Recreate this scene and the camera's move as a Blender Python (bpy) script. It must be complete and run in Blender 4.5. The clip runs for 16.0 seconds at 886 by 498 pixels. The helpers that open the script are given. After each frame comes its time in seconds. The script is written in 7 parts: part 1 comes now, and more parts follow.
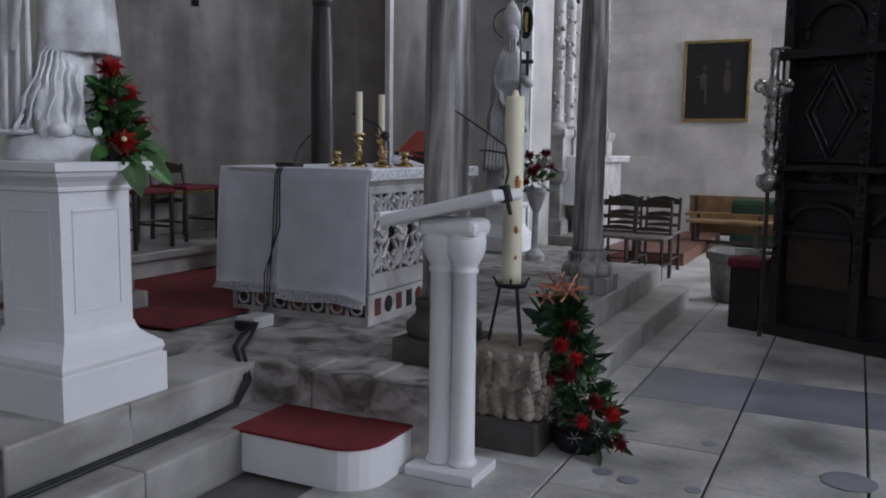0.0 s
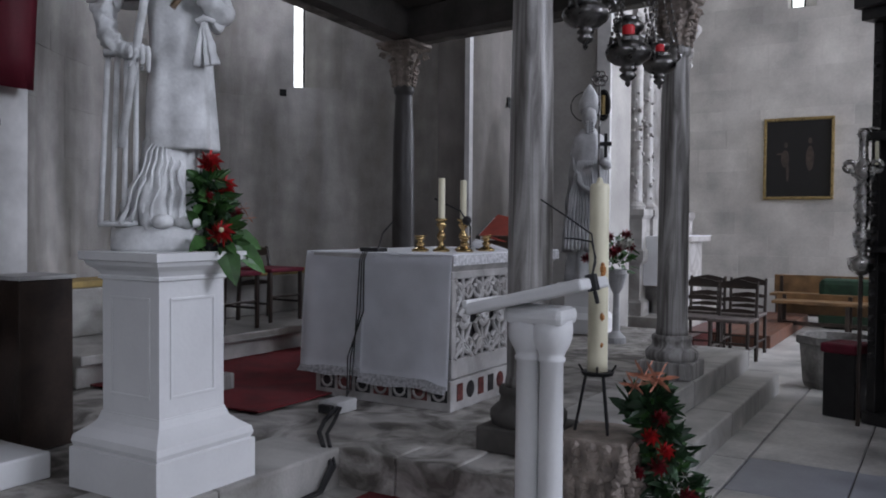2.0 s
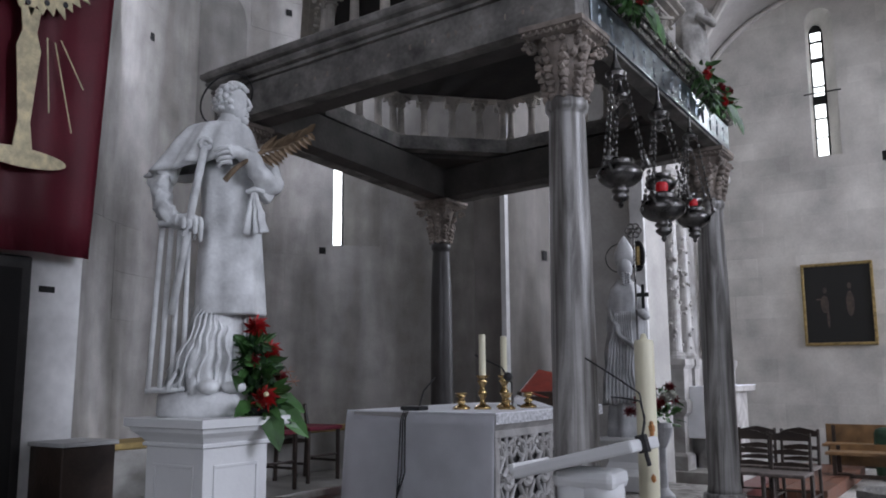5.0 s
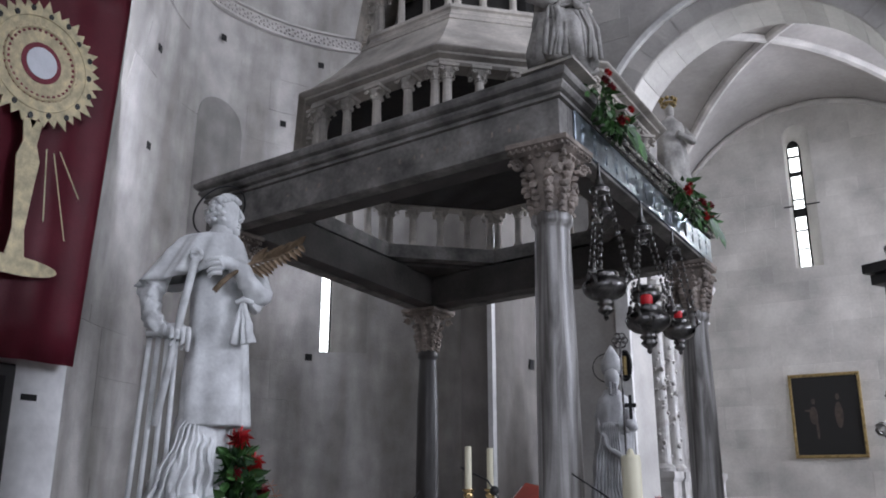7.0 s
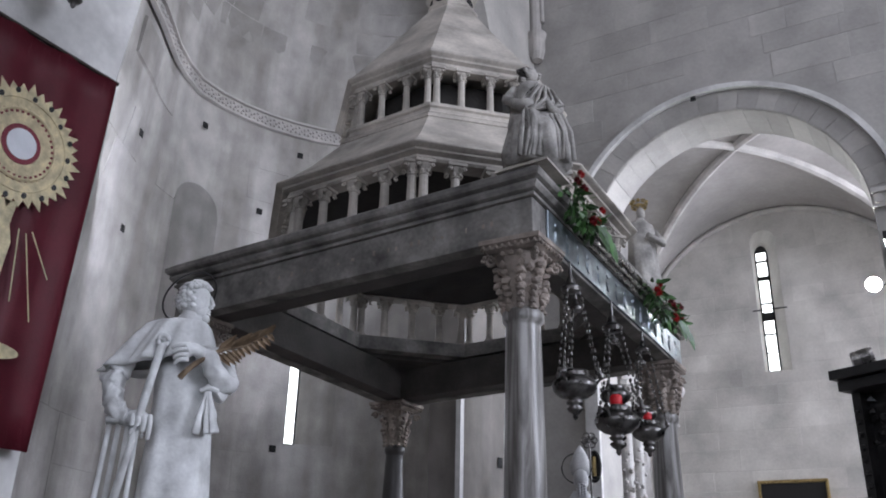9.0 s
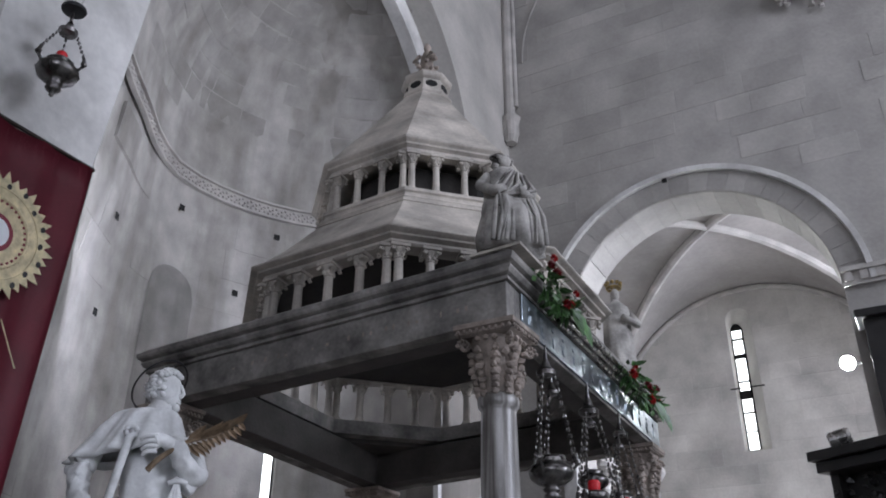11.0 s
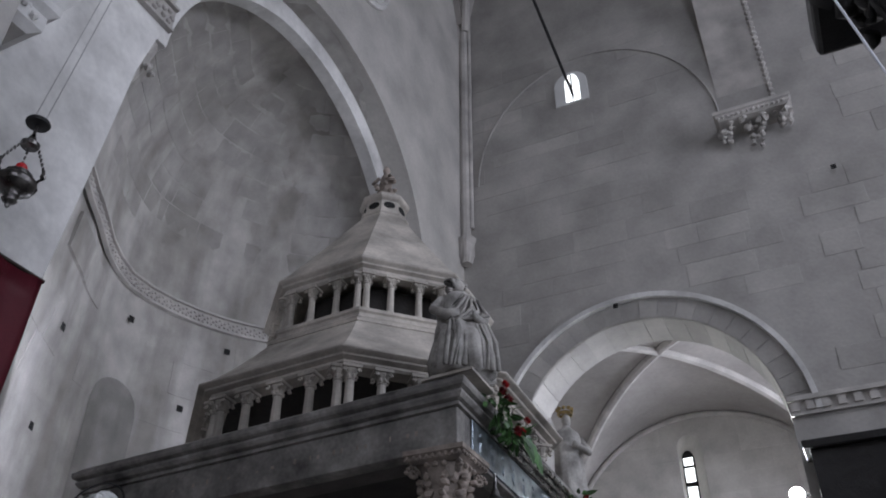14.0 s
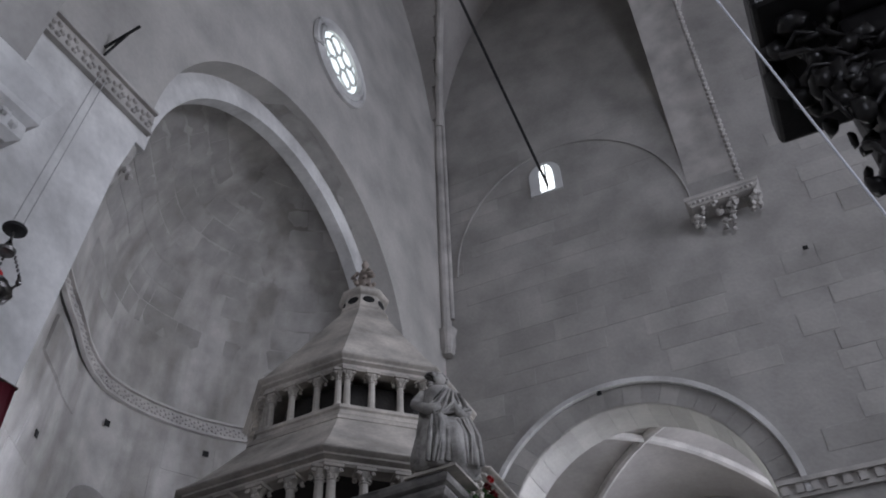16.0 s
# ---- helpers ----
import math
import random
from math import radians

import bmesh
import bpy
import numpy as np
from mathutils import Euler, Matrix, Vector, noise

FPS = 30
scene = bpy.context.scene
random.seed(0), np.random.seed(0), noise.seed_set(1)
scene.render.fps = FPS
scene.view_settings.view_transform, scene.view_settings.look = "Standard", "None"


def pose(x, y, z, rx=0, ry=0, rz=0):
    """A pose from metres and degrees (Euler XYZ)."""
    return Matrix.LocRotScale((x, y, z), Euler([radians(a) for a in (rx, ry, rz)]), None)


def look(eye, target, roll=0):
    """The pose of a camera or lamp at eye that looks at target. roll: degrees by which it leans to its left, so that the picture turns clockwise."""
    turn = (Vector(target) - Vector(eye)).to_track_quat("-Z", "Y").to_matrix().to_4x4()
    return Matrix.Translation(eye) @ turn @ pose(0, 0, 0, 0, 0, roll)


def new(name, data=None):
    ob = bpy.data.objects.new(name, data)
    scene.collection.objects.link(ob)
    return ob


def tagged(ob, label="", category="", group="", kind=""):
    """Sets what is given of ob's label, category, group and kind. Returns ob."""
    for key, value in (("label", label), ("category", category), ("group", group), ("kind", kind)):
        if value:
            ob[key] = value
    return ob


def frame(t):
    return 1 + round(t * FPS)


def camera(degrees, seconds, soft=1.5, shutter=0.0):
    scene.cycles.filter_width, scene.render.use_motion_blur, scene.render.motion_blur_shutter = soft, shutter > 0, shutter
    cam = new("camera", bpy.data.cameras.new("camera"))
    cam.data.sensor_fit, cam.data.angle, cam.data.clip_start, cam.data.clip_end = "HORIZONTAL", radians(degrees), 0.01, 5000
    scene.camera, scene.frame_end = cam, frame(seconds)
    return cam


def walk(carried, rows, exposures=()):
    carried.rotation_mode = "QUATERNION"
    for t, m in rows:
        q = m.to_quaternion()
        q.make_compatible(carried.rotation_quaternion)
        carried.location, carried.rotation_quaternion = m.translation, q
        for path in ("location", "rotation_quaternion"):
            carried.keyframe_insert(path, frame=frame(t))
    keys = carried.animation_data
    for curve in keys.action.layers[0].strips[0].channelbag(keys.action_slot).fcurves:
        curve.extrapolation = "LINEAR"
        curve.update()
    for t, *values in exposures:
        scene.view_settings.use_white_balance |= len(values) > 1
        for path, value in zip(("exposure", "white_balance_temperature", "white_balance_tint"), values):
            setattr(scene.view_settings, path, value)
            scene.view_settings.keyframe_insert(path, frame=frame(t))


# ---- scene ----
cam = camera(55.48, 16.0, soft=1.9)
PATH = [
    (0.0, pose(0.000, -0.001, 1.364, 83.22, -0.78, 26.18)),
    (0.5, pose(-0.006, -0.012, 1.374, 84.15, -0.69, 27.56)),
    (1.0, pose(-0.020, -0.024, 1.393, 85.50, -0.62, 29.34)),
    (1.5, pose(-0.026, -0.038, 1.406, 86.99, -0.28, 30.54)),
    (2.0, pose(-0.041, -0.034, 1.411, 88.37, -0.47, 31.15)),
    (2.5, pose(-0.049, -0.042, 1.422, 89.81, -0.38, 32.45)),
    (3.0, pose(-0.057, -0.047, 1.433, 91.45, 0.23, 33.32)),
    (3.5, pose(-0.076, -0.054, 1.444, 92.74, 0.61, 33.33)),
    (4.0, pose(-0.078, -0.054, 1.445, 94.77, 0.73, 33.64)),
    (6.5, pose(-0.038, -0.109, 1.480, 103.75, -0.00, 32.73)),
    (7.0, pose(-0.037, -0.110, 1.481, 105.57, -0.02, 32.52)),
    (7.5, pose(-0.035, -0.110, 1.482, 106.85, 0.21, 32.20)),
    (8.0, pose(-0.039, -0.108, 1.484, 109.08, -1.35, 30.97)),
    (8.5, pose(-0.033, -0.115, 1.484, 110.58, -1.58, 30.30)),
    (9.0, pose(-0.027, -0.120, 1.483, 111.87, -1.25, 30.16)),
    (11.5, pose(0.006, -0.138, 1.521, 118.56, -0.32, 28.67)),
    (12.0, pose(0.008, -0.144, 1.526, 119.96, -0.54, 28.05)),
    (12.5, pose(0.020, -0.151, 1.525, 121.27, -1.24, 26.43)),
    (13.0, pose(0.020, -0.159, 1.526, 122.56, -1.81, 25.47)),
    (13.5, pose(0.026, -0.168, 1.530, 123.69, -0.95, 25.51)),
    (14.0, pose(0.033, -0.174, 1.529, 125.05, -0.28, 25.45)),
    (14.5, pose(0.039, -0.177, 1.532, 126.32, 0.43, 25.71)),
    (15.0, pose(0.047, -0.185, 1.534, 127.81, 1.21, 25.85)),
    (15.5, pose(0.054, -0.190, 1.533, 129.41, 1.73, 25.99)),
    (16.0, pose(0.056, -0.191, 1.534, 131.16, 1.86, 25.46)),
]
walk(cam, PATH, ((0.0, -0.08), (4.2, 0.02), (6.5, 0.24), (8.0, 0.37), (9.2, 0.36), (12.0, 0.10), (14.5, -0.24), (16.0, -0.34)))

# ---- light ----
world = bpy.data.worlds.new("sky")
scene.world = world
world.use_nodes = True
wn = world.node_tree
sky = wn.nodes.new("ShaderNodeTexSky")
sky.sky_type, sky.sun_disc = "NISHITA", False
sky.sun_elevation, sky.sun_rotation = radians(38), radians(130)
wn.links.new(sky.outputs[0], wn.nodes["Background"].inputs[0])
wn.nodes["Background"].inputs[1].default_value = 0.12
scene.view_settings.exposure = 0.0


def window_light(name, eye, target, w, h, power, color=(0.812, 0.85, 1.018)):
    lamp = bpy.data.lights.new(name, "AREA")
    lamp.shape, lamp.size, lamp.size_y, lamp.energy, lamp.color = "RECTANGLE", w, h, power, color
    ob = new(name, lamp)
    ob.matrix_basis = look(eye, target)
    return ob


window_light("west_window_light", (11.9, 5.2, 6.5), (0, 5.2, 3.5), 4.4, 5.4, 1050)
window_light("south_window_light", (1.5, -4.85, 4.2), (-2, 4, 2.0), 1.7, 3.4, 230)
window_light("south_window_light", (5.5, -4.85, 4.2), (0, 5, 3.0), 1.7, 3.4, 100)
window_light("north_window_light", (3.6, 14.35, 4.6), (0, 8, 3.5), 1.7, 4.2, 740)
# added fill that brightens the aisle wall; no window is built there
window_light("aisle_fill_light", (10.5, 11.6, 4.6), (-2.0, 13.6, 4.0), 3.0, 4.0, 830)
# added fill from the apse's unseen south side, without a window
window_light("apse_slit_and_fill_light", (-5.42, 3.80, 4.5), (-5.6, 6.2, 5.0), 0.4, 1.8, 13)
# daylight from the apse slit
window_light("apse_slit_and_fill_light", (-5.50, 6.62, 3.7), (-4.3, 3.0, 4.3), 0.12, 1.7, 16)
window_light("high_window_light", (3.2, 2.05, 10.6), (-1.0, 7.5, 7.0), 1.4, 1.6, 100)

# ---- materials ----
def mat(name, color, rough=0.7, metal=0.0, var=0.25, scale=3.0, bump=0.15, fine=60.0, tint=None, per_object=0.0, spec=0.5, per_island=0.0):
    """A surface of one base colour with stains at a large scale, grain at a fine one and relief of both."""
    m = bpy.data.materials.new(name)
    m.use_nodes = True
    t = m.node_tree
    b = t.nodes["Principled BSDF"]
    co = t.nodes.new("ShaderNodeTexCoord")
    n1, n2 = t.nodes.new("ShaderNodeTexNoise"), t.nodes.new("ShaderNodeTexNoise")
    n1.inputs["Scale"].default_value, n1.inputs["Detail"].default_value = scale, 6
    n2.inputs["Scale"].default_value, n2.inputs["Detail"].default_value = fine, 4
    src = co.outputs["Object"]
    geo = t.nodes.new("ShaderNodeNewGeometry")
    for n in (n1, n2):
        t.links.new(geo.outputs["Position"] if per_object or per_island else src, n.inputs["Vector"])
    mix = t.nodes.new("ShaderNodeMix")
    mix.data_type = "RGBA"
    dark = tint or tuple(c * (1 - var * 1.6) for c in color)
    lite = tuple(min(1, c * (1 + var * 0.7)) for c in color)
    mix.inputs["A"].default_value, mix.inputs["B"].default_value = (*dark, 1), (*lite, 1)
    ramp = t.nodes.new("ShaderNodeMapRange")
    ramp.inputs["From Min"].default_value, ramp.inputs["From Max"].default_value = 0.3, 0.7
    t.links.new(n1.outputs["Fac"], ramp.inputs["Value"])
    t.links.new(ramp.outputs["Result"], mix.inputs["Factor"])
    out = mix.outputs["Result"]
    grain = t.nodes.new("ShaderNodeMix")
    grain.data_type, grain.blend_type = "RGBA", "MULTIPLY"
    grain.inputs["Factor"].default_value = min(1, var * 1.2)
    t.links.new(out, grain.inputs["A"])
    t.links.new(n2.outputs["Fac"], grain.inputs["B"])
    boost = t.nodes.new("ShaderNodeMix")
    boost.data_type, boost.blend_type = "RGBA", "MULTIPLY"
    boost.inputs["Factor"].default_value = 1.0
    k = 1 + min(1, var * 1.2) * 0.9
    boost.inputs["B"].default_value = (k, k, k, 1)
    t.links.new(grain.outputs["Result"], boost.inputs["A"])
    out = boost.outputs["Result"]
    if per_object or per_island:
        rnd = t.nodes.new("ShaderNodeObjectInfo") if per_object else geo
        hsv = t.nodes.new("ShaderNodeHueSaturation")
        mr = t.nodes.new("ShaderNodeMapRange")
        a = per_object or per_island
        mr.inputs["To Min"].default_value, mr.inputs["To Max"].default_value = 1 - a, 1 + a
        t.links.new(rnd.outputs["Random"] if per_object else rnd.outputs["Random Per Island"], mr.inputs["Value"])
        t.links.new(mr.outputs["Result"], hsv.inputs["Value"])
        t.links.new(out, hsv.inputs["Color"])
        out = hsv.outputs["Color"]
    t.links.new(out, b.inputs["Base Color"])
    b.inputs["Roughness"].default_value, b.inputs["Metallic"].default_value = rough, metal
    b.inputs["Specular IOR Level"].default_value = spec
    rr = t.nodes.new("ShaderNodeMapRange")
    rr.inputs["To Min"].default_value, rr.inputs["To Max"].default_value = max(0.03, rough - 0.12), min(1, rough + 0.12)
    t.links.new(n1.outputs["Fac"], rr.inputs["Value"])
    t.links.new(rr.outputs["Result"], b.inputs["Roughness"])
    if bump:
        add = t.nodes.new("ShaderNodeMath")
        add.operation = "MULTIPLY_ADD"
        add.inputs[1].default_value = 0.5
        t.links.new(n2.outputs["Fac"], add.inputs[0])
        t.links.new(n1.outputs["Fac"], add.inputs[2])
        bp = t.nodes.new("ShaderNodeBump")
        bp.inputs["Strength"].default_value, bp.inputs["Distance"].default_value = bump, 0.02
        t.links.new(add.outputs[0], bp.inputs["Height"])
        t.links.new(bp.outputs["Normal"], b.inputs["Normal"])
    return m


def veined(name, base, vein, rough=0.35, scale=1.5, stretch=(3, 3, 0.5), bump=0.05, twist=1.6, per_object=0.0):
    """Marble or weathered stone with drawn-out veins."""
    m = mat(name, base, rough, var=0.15, scale=4, bump=bump, per_object=per_object)
    t = m.node_tree
    b = t.nodes["Principled BSDF"]
    co = t.nodes.new("ShaderNodeTexCoord")
    mp = t.nodes.new("ShaderNodeMapping")
    mp.inputs["Scale"].default_value = stretch
    w = t.nodes.new("ShaderNodeTexNoise")
    w.inputs["Scale"].default_value, w.inputs["Detail"].default_value, w.inputs["Distortion"].default_value = scale, 8, twist
    r = t.nodes.new("ShaderNodeValToRGB")
    r.color_ramp.elements[0].position, r.color_ramp.elements[0].color = 0.36, (*vein, 1)
    r.color_ramp.elements[1].position, r.color_ramp.elements[1].color = 0.62, (1, 1, 1, 1)
    mul = t.nodes.new("ShaderNodeMix")
    mul.data_type, mul.blend_type = "RGBA", "MULTIPLY"
    mul.inputs["Factor"].default_value = 1.0
    old = b.inputs["Base Color"].links[0].from_socket
    t.links.new(co.outputs["Object"], mp.inputs["Vector"])
    t.links.new(mp.outputs["Vector"], w.inputs["Vector"])
    t.links.new(w.outputs["Fac"], r.inputs["Fac"])
    t.links.new(old, mul.inputs["A"])
    t.links.new(r.outputs["Color"], mul.inputs["B"])
    t.links.new(mul.outputs["Result"], b.inputs["Base Color"])
    return m


def glow(name, color, strength):
    m = bpy.data.materials.new(name)
    m.use_nodes = True
    b = m.node_tree.nodes["Principled BSDF"]
    b.inputs["Base Color"].default_value = (*color, 1)
    b.inputs["Emission Color"].default_value, b.inputs["Emission Strength"].default_value = (*color, 1), strength
    return m


M_WALL = mat("limestone_wall", (0.365, 0.352, 0.332), 0.9, var=0.18, scale=1.6, bump=0.35, fine=22)
M_SPANDREL = mat("pale_spandrel_limestone", (0.425, 0.41, 0.385), 0.9, var=0.16, scale=1.6, bump=0.35, fine=22)
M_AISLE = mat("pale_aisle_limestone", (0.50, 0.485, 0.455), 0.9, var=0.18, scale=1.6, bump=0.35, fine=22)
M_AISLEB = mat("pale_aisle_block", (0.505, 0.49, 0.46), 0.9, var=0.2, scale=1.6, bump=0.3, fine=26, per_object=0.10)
M_BLOCK = mat("limestone_block", (0.37, 0.357, 0.336), 0.9, var=0.17, scale=1.6, bump=0.3, fine=26, per_object=0.11)
M_APSE = veined("apse_limestone", (0.42, 0.403, 0.38), (0.58, 0.57, 0.555), 0.9, 1.7, (1.5, 1.5, 0.36), 0.3, 0.15)
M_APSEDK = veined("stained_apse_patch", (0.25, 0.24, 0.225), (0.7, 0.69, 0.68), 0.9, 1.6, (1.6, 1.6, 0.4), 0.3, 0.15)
M_PIERDK = veined("dark_pier_stone", (0.20, 0.185, 0.17), (0.6, 0.59, 0.57), 0.9, 1.5, (1.6, 1.6, 0.4), 0.3, 0.15)
M_DOMEB = veined("dome_block", (0.36, 0.347, 0.328), (0.74, 0.73, 0.715), 0.9, 1.3, (1.0, 1.0, 1.0), 0.3, 0.4, 0.03)
M_APSEB = veined("apse_block", (0.415, 0.398, 0.376), (0.60, 0.59, 0.575), 0.9, 1.7, (1.5, 1.5, 0.36), 0.3, 0.15, 0.05)
M_LIME = mat("whitewashed_stone", (0.60, 0.595, 0.58), 0.85, var=0.22, scale=2.2, bump=0.35, fine=20)
M_VAULT = mat("vault_plaster", (0.36, 0.34, 0.32), 0.92, var=0.2, scale=0.8, bump=0.15, fine=14)
M_RIB = mat("rib_stone", (0.45, 0.43, 0.405), 0.9, var=0.2, scale=3, bump=0.25)
M_FLOOR = mat("worn_slab", (0.44, 0.43, 0.405), 0.42, var=0.36, scale=2.0, bump=0.10, fine=30, per_object=0.13)
M_BLUESLAB = mat("blue_grey_slab", (0.24, 0.25, 0.275), 0.4, var=0.22, scale=2.5, bump=0.08, per_object=0.06)
M_MORTAR = mat("floor_joint", (0.11, 0.105, 0.10), 0.9, var=0.3, scale=5)
M_STEP = veined("step_marble", (0.43, 0.42, 0.395), (0.55, 0.54, 0.52), 0.45, 1.4, (1, 1, 1), 0.2)
M_STEPR = veined("stained_riser", (0.44, 0.42, 0.39), (0.22, 0.21, 0.195), 0.6, 3.4, (1, 1, 1.4), 0.4)
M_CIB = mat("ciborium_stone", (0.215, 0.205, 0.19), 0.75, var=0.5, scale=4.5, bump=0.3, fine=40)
# near-black copy of the canopy stone: shade inside the cone and drum
M_SHELLSHADE = mat("shaded_shell_stone", (0.03, 0.027, 0.024), 0.9, var=0.35, scale=5, bump=0.3, fine=40)
# shade under the canopy put into the colour; also the dark plinths
M_CIBDARK = mat("ciborium_shade_and_plinth", (0.08, 0.074, 0.067), 0.8, var=0.3, scale=4.0, bump=0.3, fine=40)
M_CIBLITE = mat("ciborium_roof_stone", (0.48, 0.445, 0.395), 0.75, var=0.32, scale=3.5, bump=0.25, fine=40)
M_CAP = mat("capital_stone", (0.29, 0.245, 0.21), 0.75, var=0.35, scale=9, bump=0.4, fine=60)
M_SHAFT = veined("veined_column_marble", (0.37, 0.36, 0.345), (0.30, 0.285, 0.27), 0.36, 2.6, (6, 6, 0.4), 0.14)
M_SHAFTDK = veined("dark_column_marble", (0.05, 0.047, 0.044), (0.55, 0.5, 0.47), 0.4, 2.4, (3, 3, 0.8), 0.1)
M_STATUE = mat("white_statue_stone", (0.65, 0.66, 0.655), 0.65, var=0.22, scale=8, bump=0.12, fine=70)
M_STATUEDK = mat("weathered_statue_stone", (0.36, 0.345, 0.32), 0.75, var=0.35, scale=9, bump=0.3, fine=70)
M_GREYSTAT = mat("grey_statue_stone", (0.42, 0.425, 0.43), 0.7, var=0.2, scale=7, bump=0.2)
M_PAINT = mat("white_painted_plinth", (0.70, 0.705, 0.70), 0.55, var=0.06, scale=3, bump=0.06)
M_MARBLE = veined("white_carved_marble", (0.47, 0.46, 0.445), (0.62, 0.6, 0.58), 0.4, 3.0, (1, 1, 1), 0.1)
M_CLOTH = mat("white_linen", (0.86, 0.87, 0.90), 0.9, var=0.06, scale=5, bump=0.12, fine=160)
M_LACE = mat("lace_border", (0.60, 0.60, 0.61), 0.9, var=0.3, scale=60, bump=0.3, fine=200)
M_RED = mat("red_carpet", (0.16, 0.014, 0.018), 0.95, var=0.25, scale=6, bump=0.4, fine=300)
M_BANNER = mat("burgundy_satin", (0.215, 0.022, 0.042), 0.5, var=0.2, scale=1.6, bump=0.1, fine=90)
M_GOLDCL = mat("gold_embroidery", (0.66, 0.57, 0.36), 0.55, 0.1, var=0.22, scale=22, bump=0.3, fine=120)
M_WHITECL = mat("white_satin", (0.85, 0.87, 0.92), 0.6, var=0.05, scale=9)
M_WOOD = mat("dark_walnut", (0.035, 0.023, 0.017), 0.38, var=0.35, scale=7, bump=0.2, fine=50)
M_BLACKW = mat("ebonised_carved_wood", (0.016, 0.015, 0.015), 0.34, var=0.3, scale=9, bump=0.25, fine=60)
M_OAK = mat("bench_oak", (0.20, 0.115, 0.05), 0.5, var=0.3, scale=5, bump=0.15)
M_REDWOOD = mat("reddish_boards", (0.13, 0.055, 0.032), 0.5, var=0.3, scale=5, bump=0.15)
M_SILVER = mat("tarnished_silver", (0.42, 0.41, 0.39), 0.27, 1.0, var=0.3, scale=16, bump=0.15, fine=80)
M_DKSILVER = mat("blackened_silver", (0.15, 0.145, 0.14), 0.3, 1.0, var=0.4, scale=16, bump=0.2, fine=80)
M_SILFRONT = mat("embossed_silver_sheet", (0.27, 0.31, 0.34), 0.34, 1.0, var=0.4, scale=11, bump=0.22, fine=45)
M_BRASS = mat("polished_brass", (0.45, 0.32, 0.15), 0.22, 1.0, var=0.2, scale=20, bump=0.05)
M_GILT = mat("gilded_frame", (0.34, 0.25, 0.11), 0.4, 0.8, var=0.35, scale=25, bump=0.2)
M_BRONZE = mat("bronzed_palm", (0.19, 0.135, 0.085), 0.45, 0.4, var=0.35, scale=20, bump=0.2)
M_CANVAS = mat("darkened_canvas", (0.008, 0.0075, 0.007), 0.8, var=0.3, scale=6, bump=0.06)
M_FIGURE = mat("faded_paint", (0.05, 0.034, 0.026), 0.5, var=0.4, scale=12, bump=0.0)
M_WAX = mat("ivory_wax", (0.74, 0.70, 0.52), 0.45, var=0.06, scale=6, bump=0.04)
M_WAXRED = mat("painted_wax_mark", (0.50, 0.22, 0.07), 0.6, var=0.3, scale=40)
M_IRON = mat("black_iron", (0.02, 0.02, 0.021), 0.5, 0.5, var=0.2, scale=20)
M_RUBBER = mat("black_cable", (0.012, 0.012, 0.013), 0.55, var=0.2, scale=20)
M_PLASTIC = mat("grey_plastic", (0.42, 0.42, 0.41), 0.5, var=0.1, scale=20)
M_LEAF = mat("glossy_leaf", (0.045, 0.115, 0.030), 0.4, var=0.35, scale=9, bump=0.1, per_island=0.45)
M_FROND = mat("dark_frond", (0.022, 0.055, 0.022), 0.5, var=0.35, scale=9, bump=0.1, per_island=0.5)
M_REDPET = mat("red_petal", (0.46, 0.016, 0.020), 0.55, var=0.3, scale=25, per_island=0.25)
M_DKRED = mat("dark_red_petal", (0.20, 0.010, 0.020), 0.55, var=0.3, scale=25, per_island=0.25)
M_ORANGE = mat("orange_lily", (0.66, 0.30, 0.20), 0.55, var=0.2, scale=25, per_island=0.2)
M_WHITEPET = mat("white_petal", (0.70, 0.70, 0.64), 0.6, var=0.1, scale=25)
M_REDGLASS = glow("red_lamp_glass", (0.48, 0.008, 0.015), 0.07)
M_BOOK = mat("red_leather", (0.27, 0.05, 0.035), 0.5, var=0.2, scale=15)
M_VELVET = mat("crimson_velvet", (0.13, 0.010, 0.024), 0.9, var=0.2, scale=12, bump=0.2, fine=200)
M_GREEN = mat("dark_green_cloth", (0.016, 0.045, 0.024), 0.9, var=0.25, scale=9, bump=0.2)
M_INLAY = mat("dark_inlay", (0.022, 0.021, 0.022), 0.35, var=0.3, scale=20)
M_REDINLAY = mat("red_marble_inlay", (0.13, 0.04, 0.036), 0.35, var=0.4, scale=30)
M_SEAT = mat("woven_seat", (0.11, 0.09, 0.08), 0.8, var=0.3, scale=40, bump=0.3)
M_SHADOWHOLE = mat("hole_shade", (0.012, 0.012, 0.012), 0.95, var=0.2)
M_SKYPANE = glow("bright_sky", (0.93, 0.97, 1.0), 3.2)
M_LEADGLASS = glow("leaded_glass", (0.86, 0.95, 0.97), 1.3)
M_BULB = glow("flood_bulb", (0.93, 0.97, 1.0), 60)


# ---- building helpers ----
def part(name, bm, material, parent=None, label="", smooth=False):
    me = bpy.data.meshes.new(name)
    bmesh.ops.recalc_face_normals(bm, faces=bm.faces)
    bm.to_mesh(me)
    bm.free()
    if smooth:
        for p in me.polygons:
            p.use_smooth = True
    me.materials.append(material)
    ob = new(name, me)
    if parent:
        ob.parent = parent
    if label:
        tagged(ob, label)
    return ob


def thing(name, label, category, m=None, group="", kind=""):
    ob = new(name)
    ob.empty_display_size = 0.1
    if m is not None:
        ob.matrix_basis = m
    return tagged(ob, label, category, group, kind)


def BM():
    return bmesh.new()


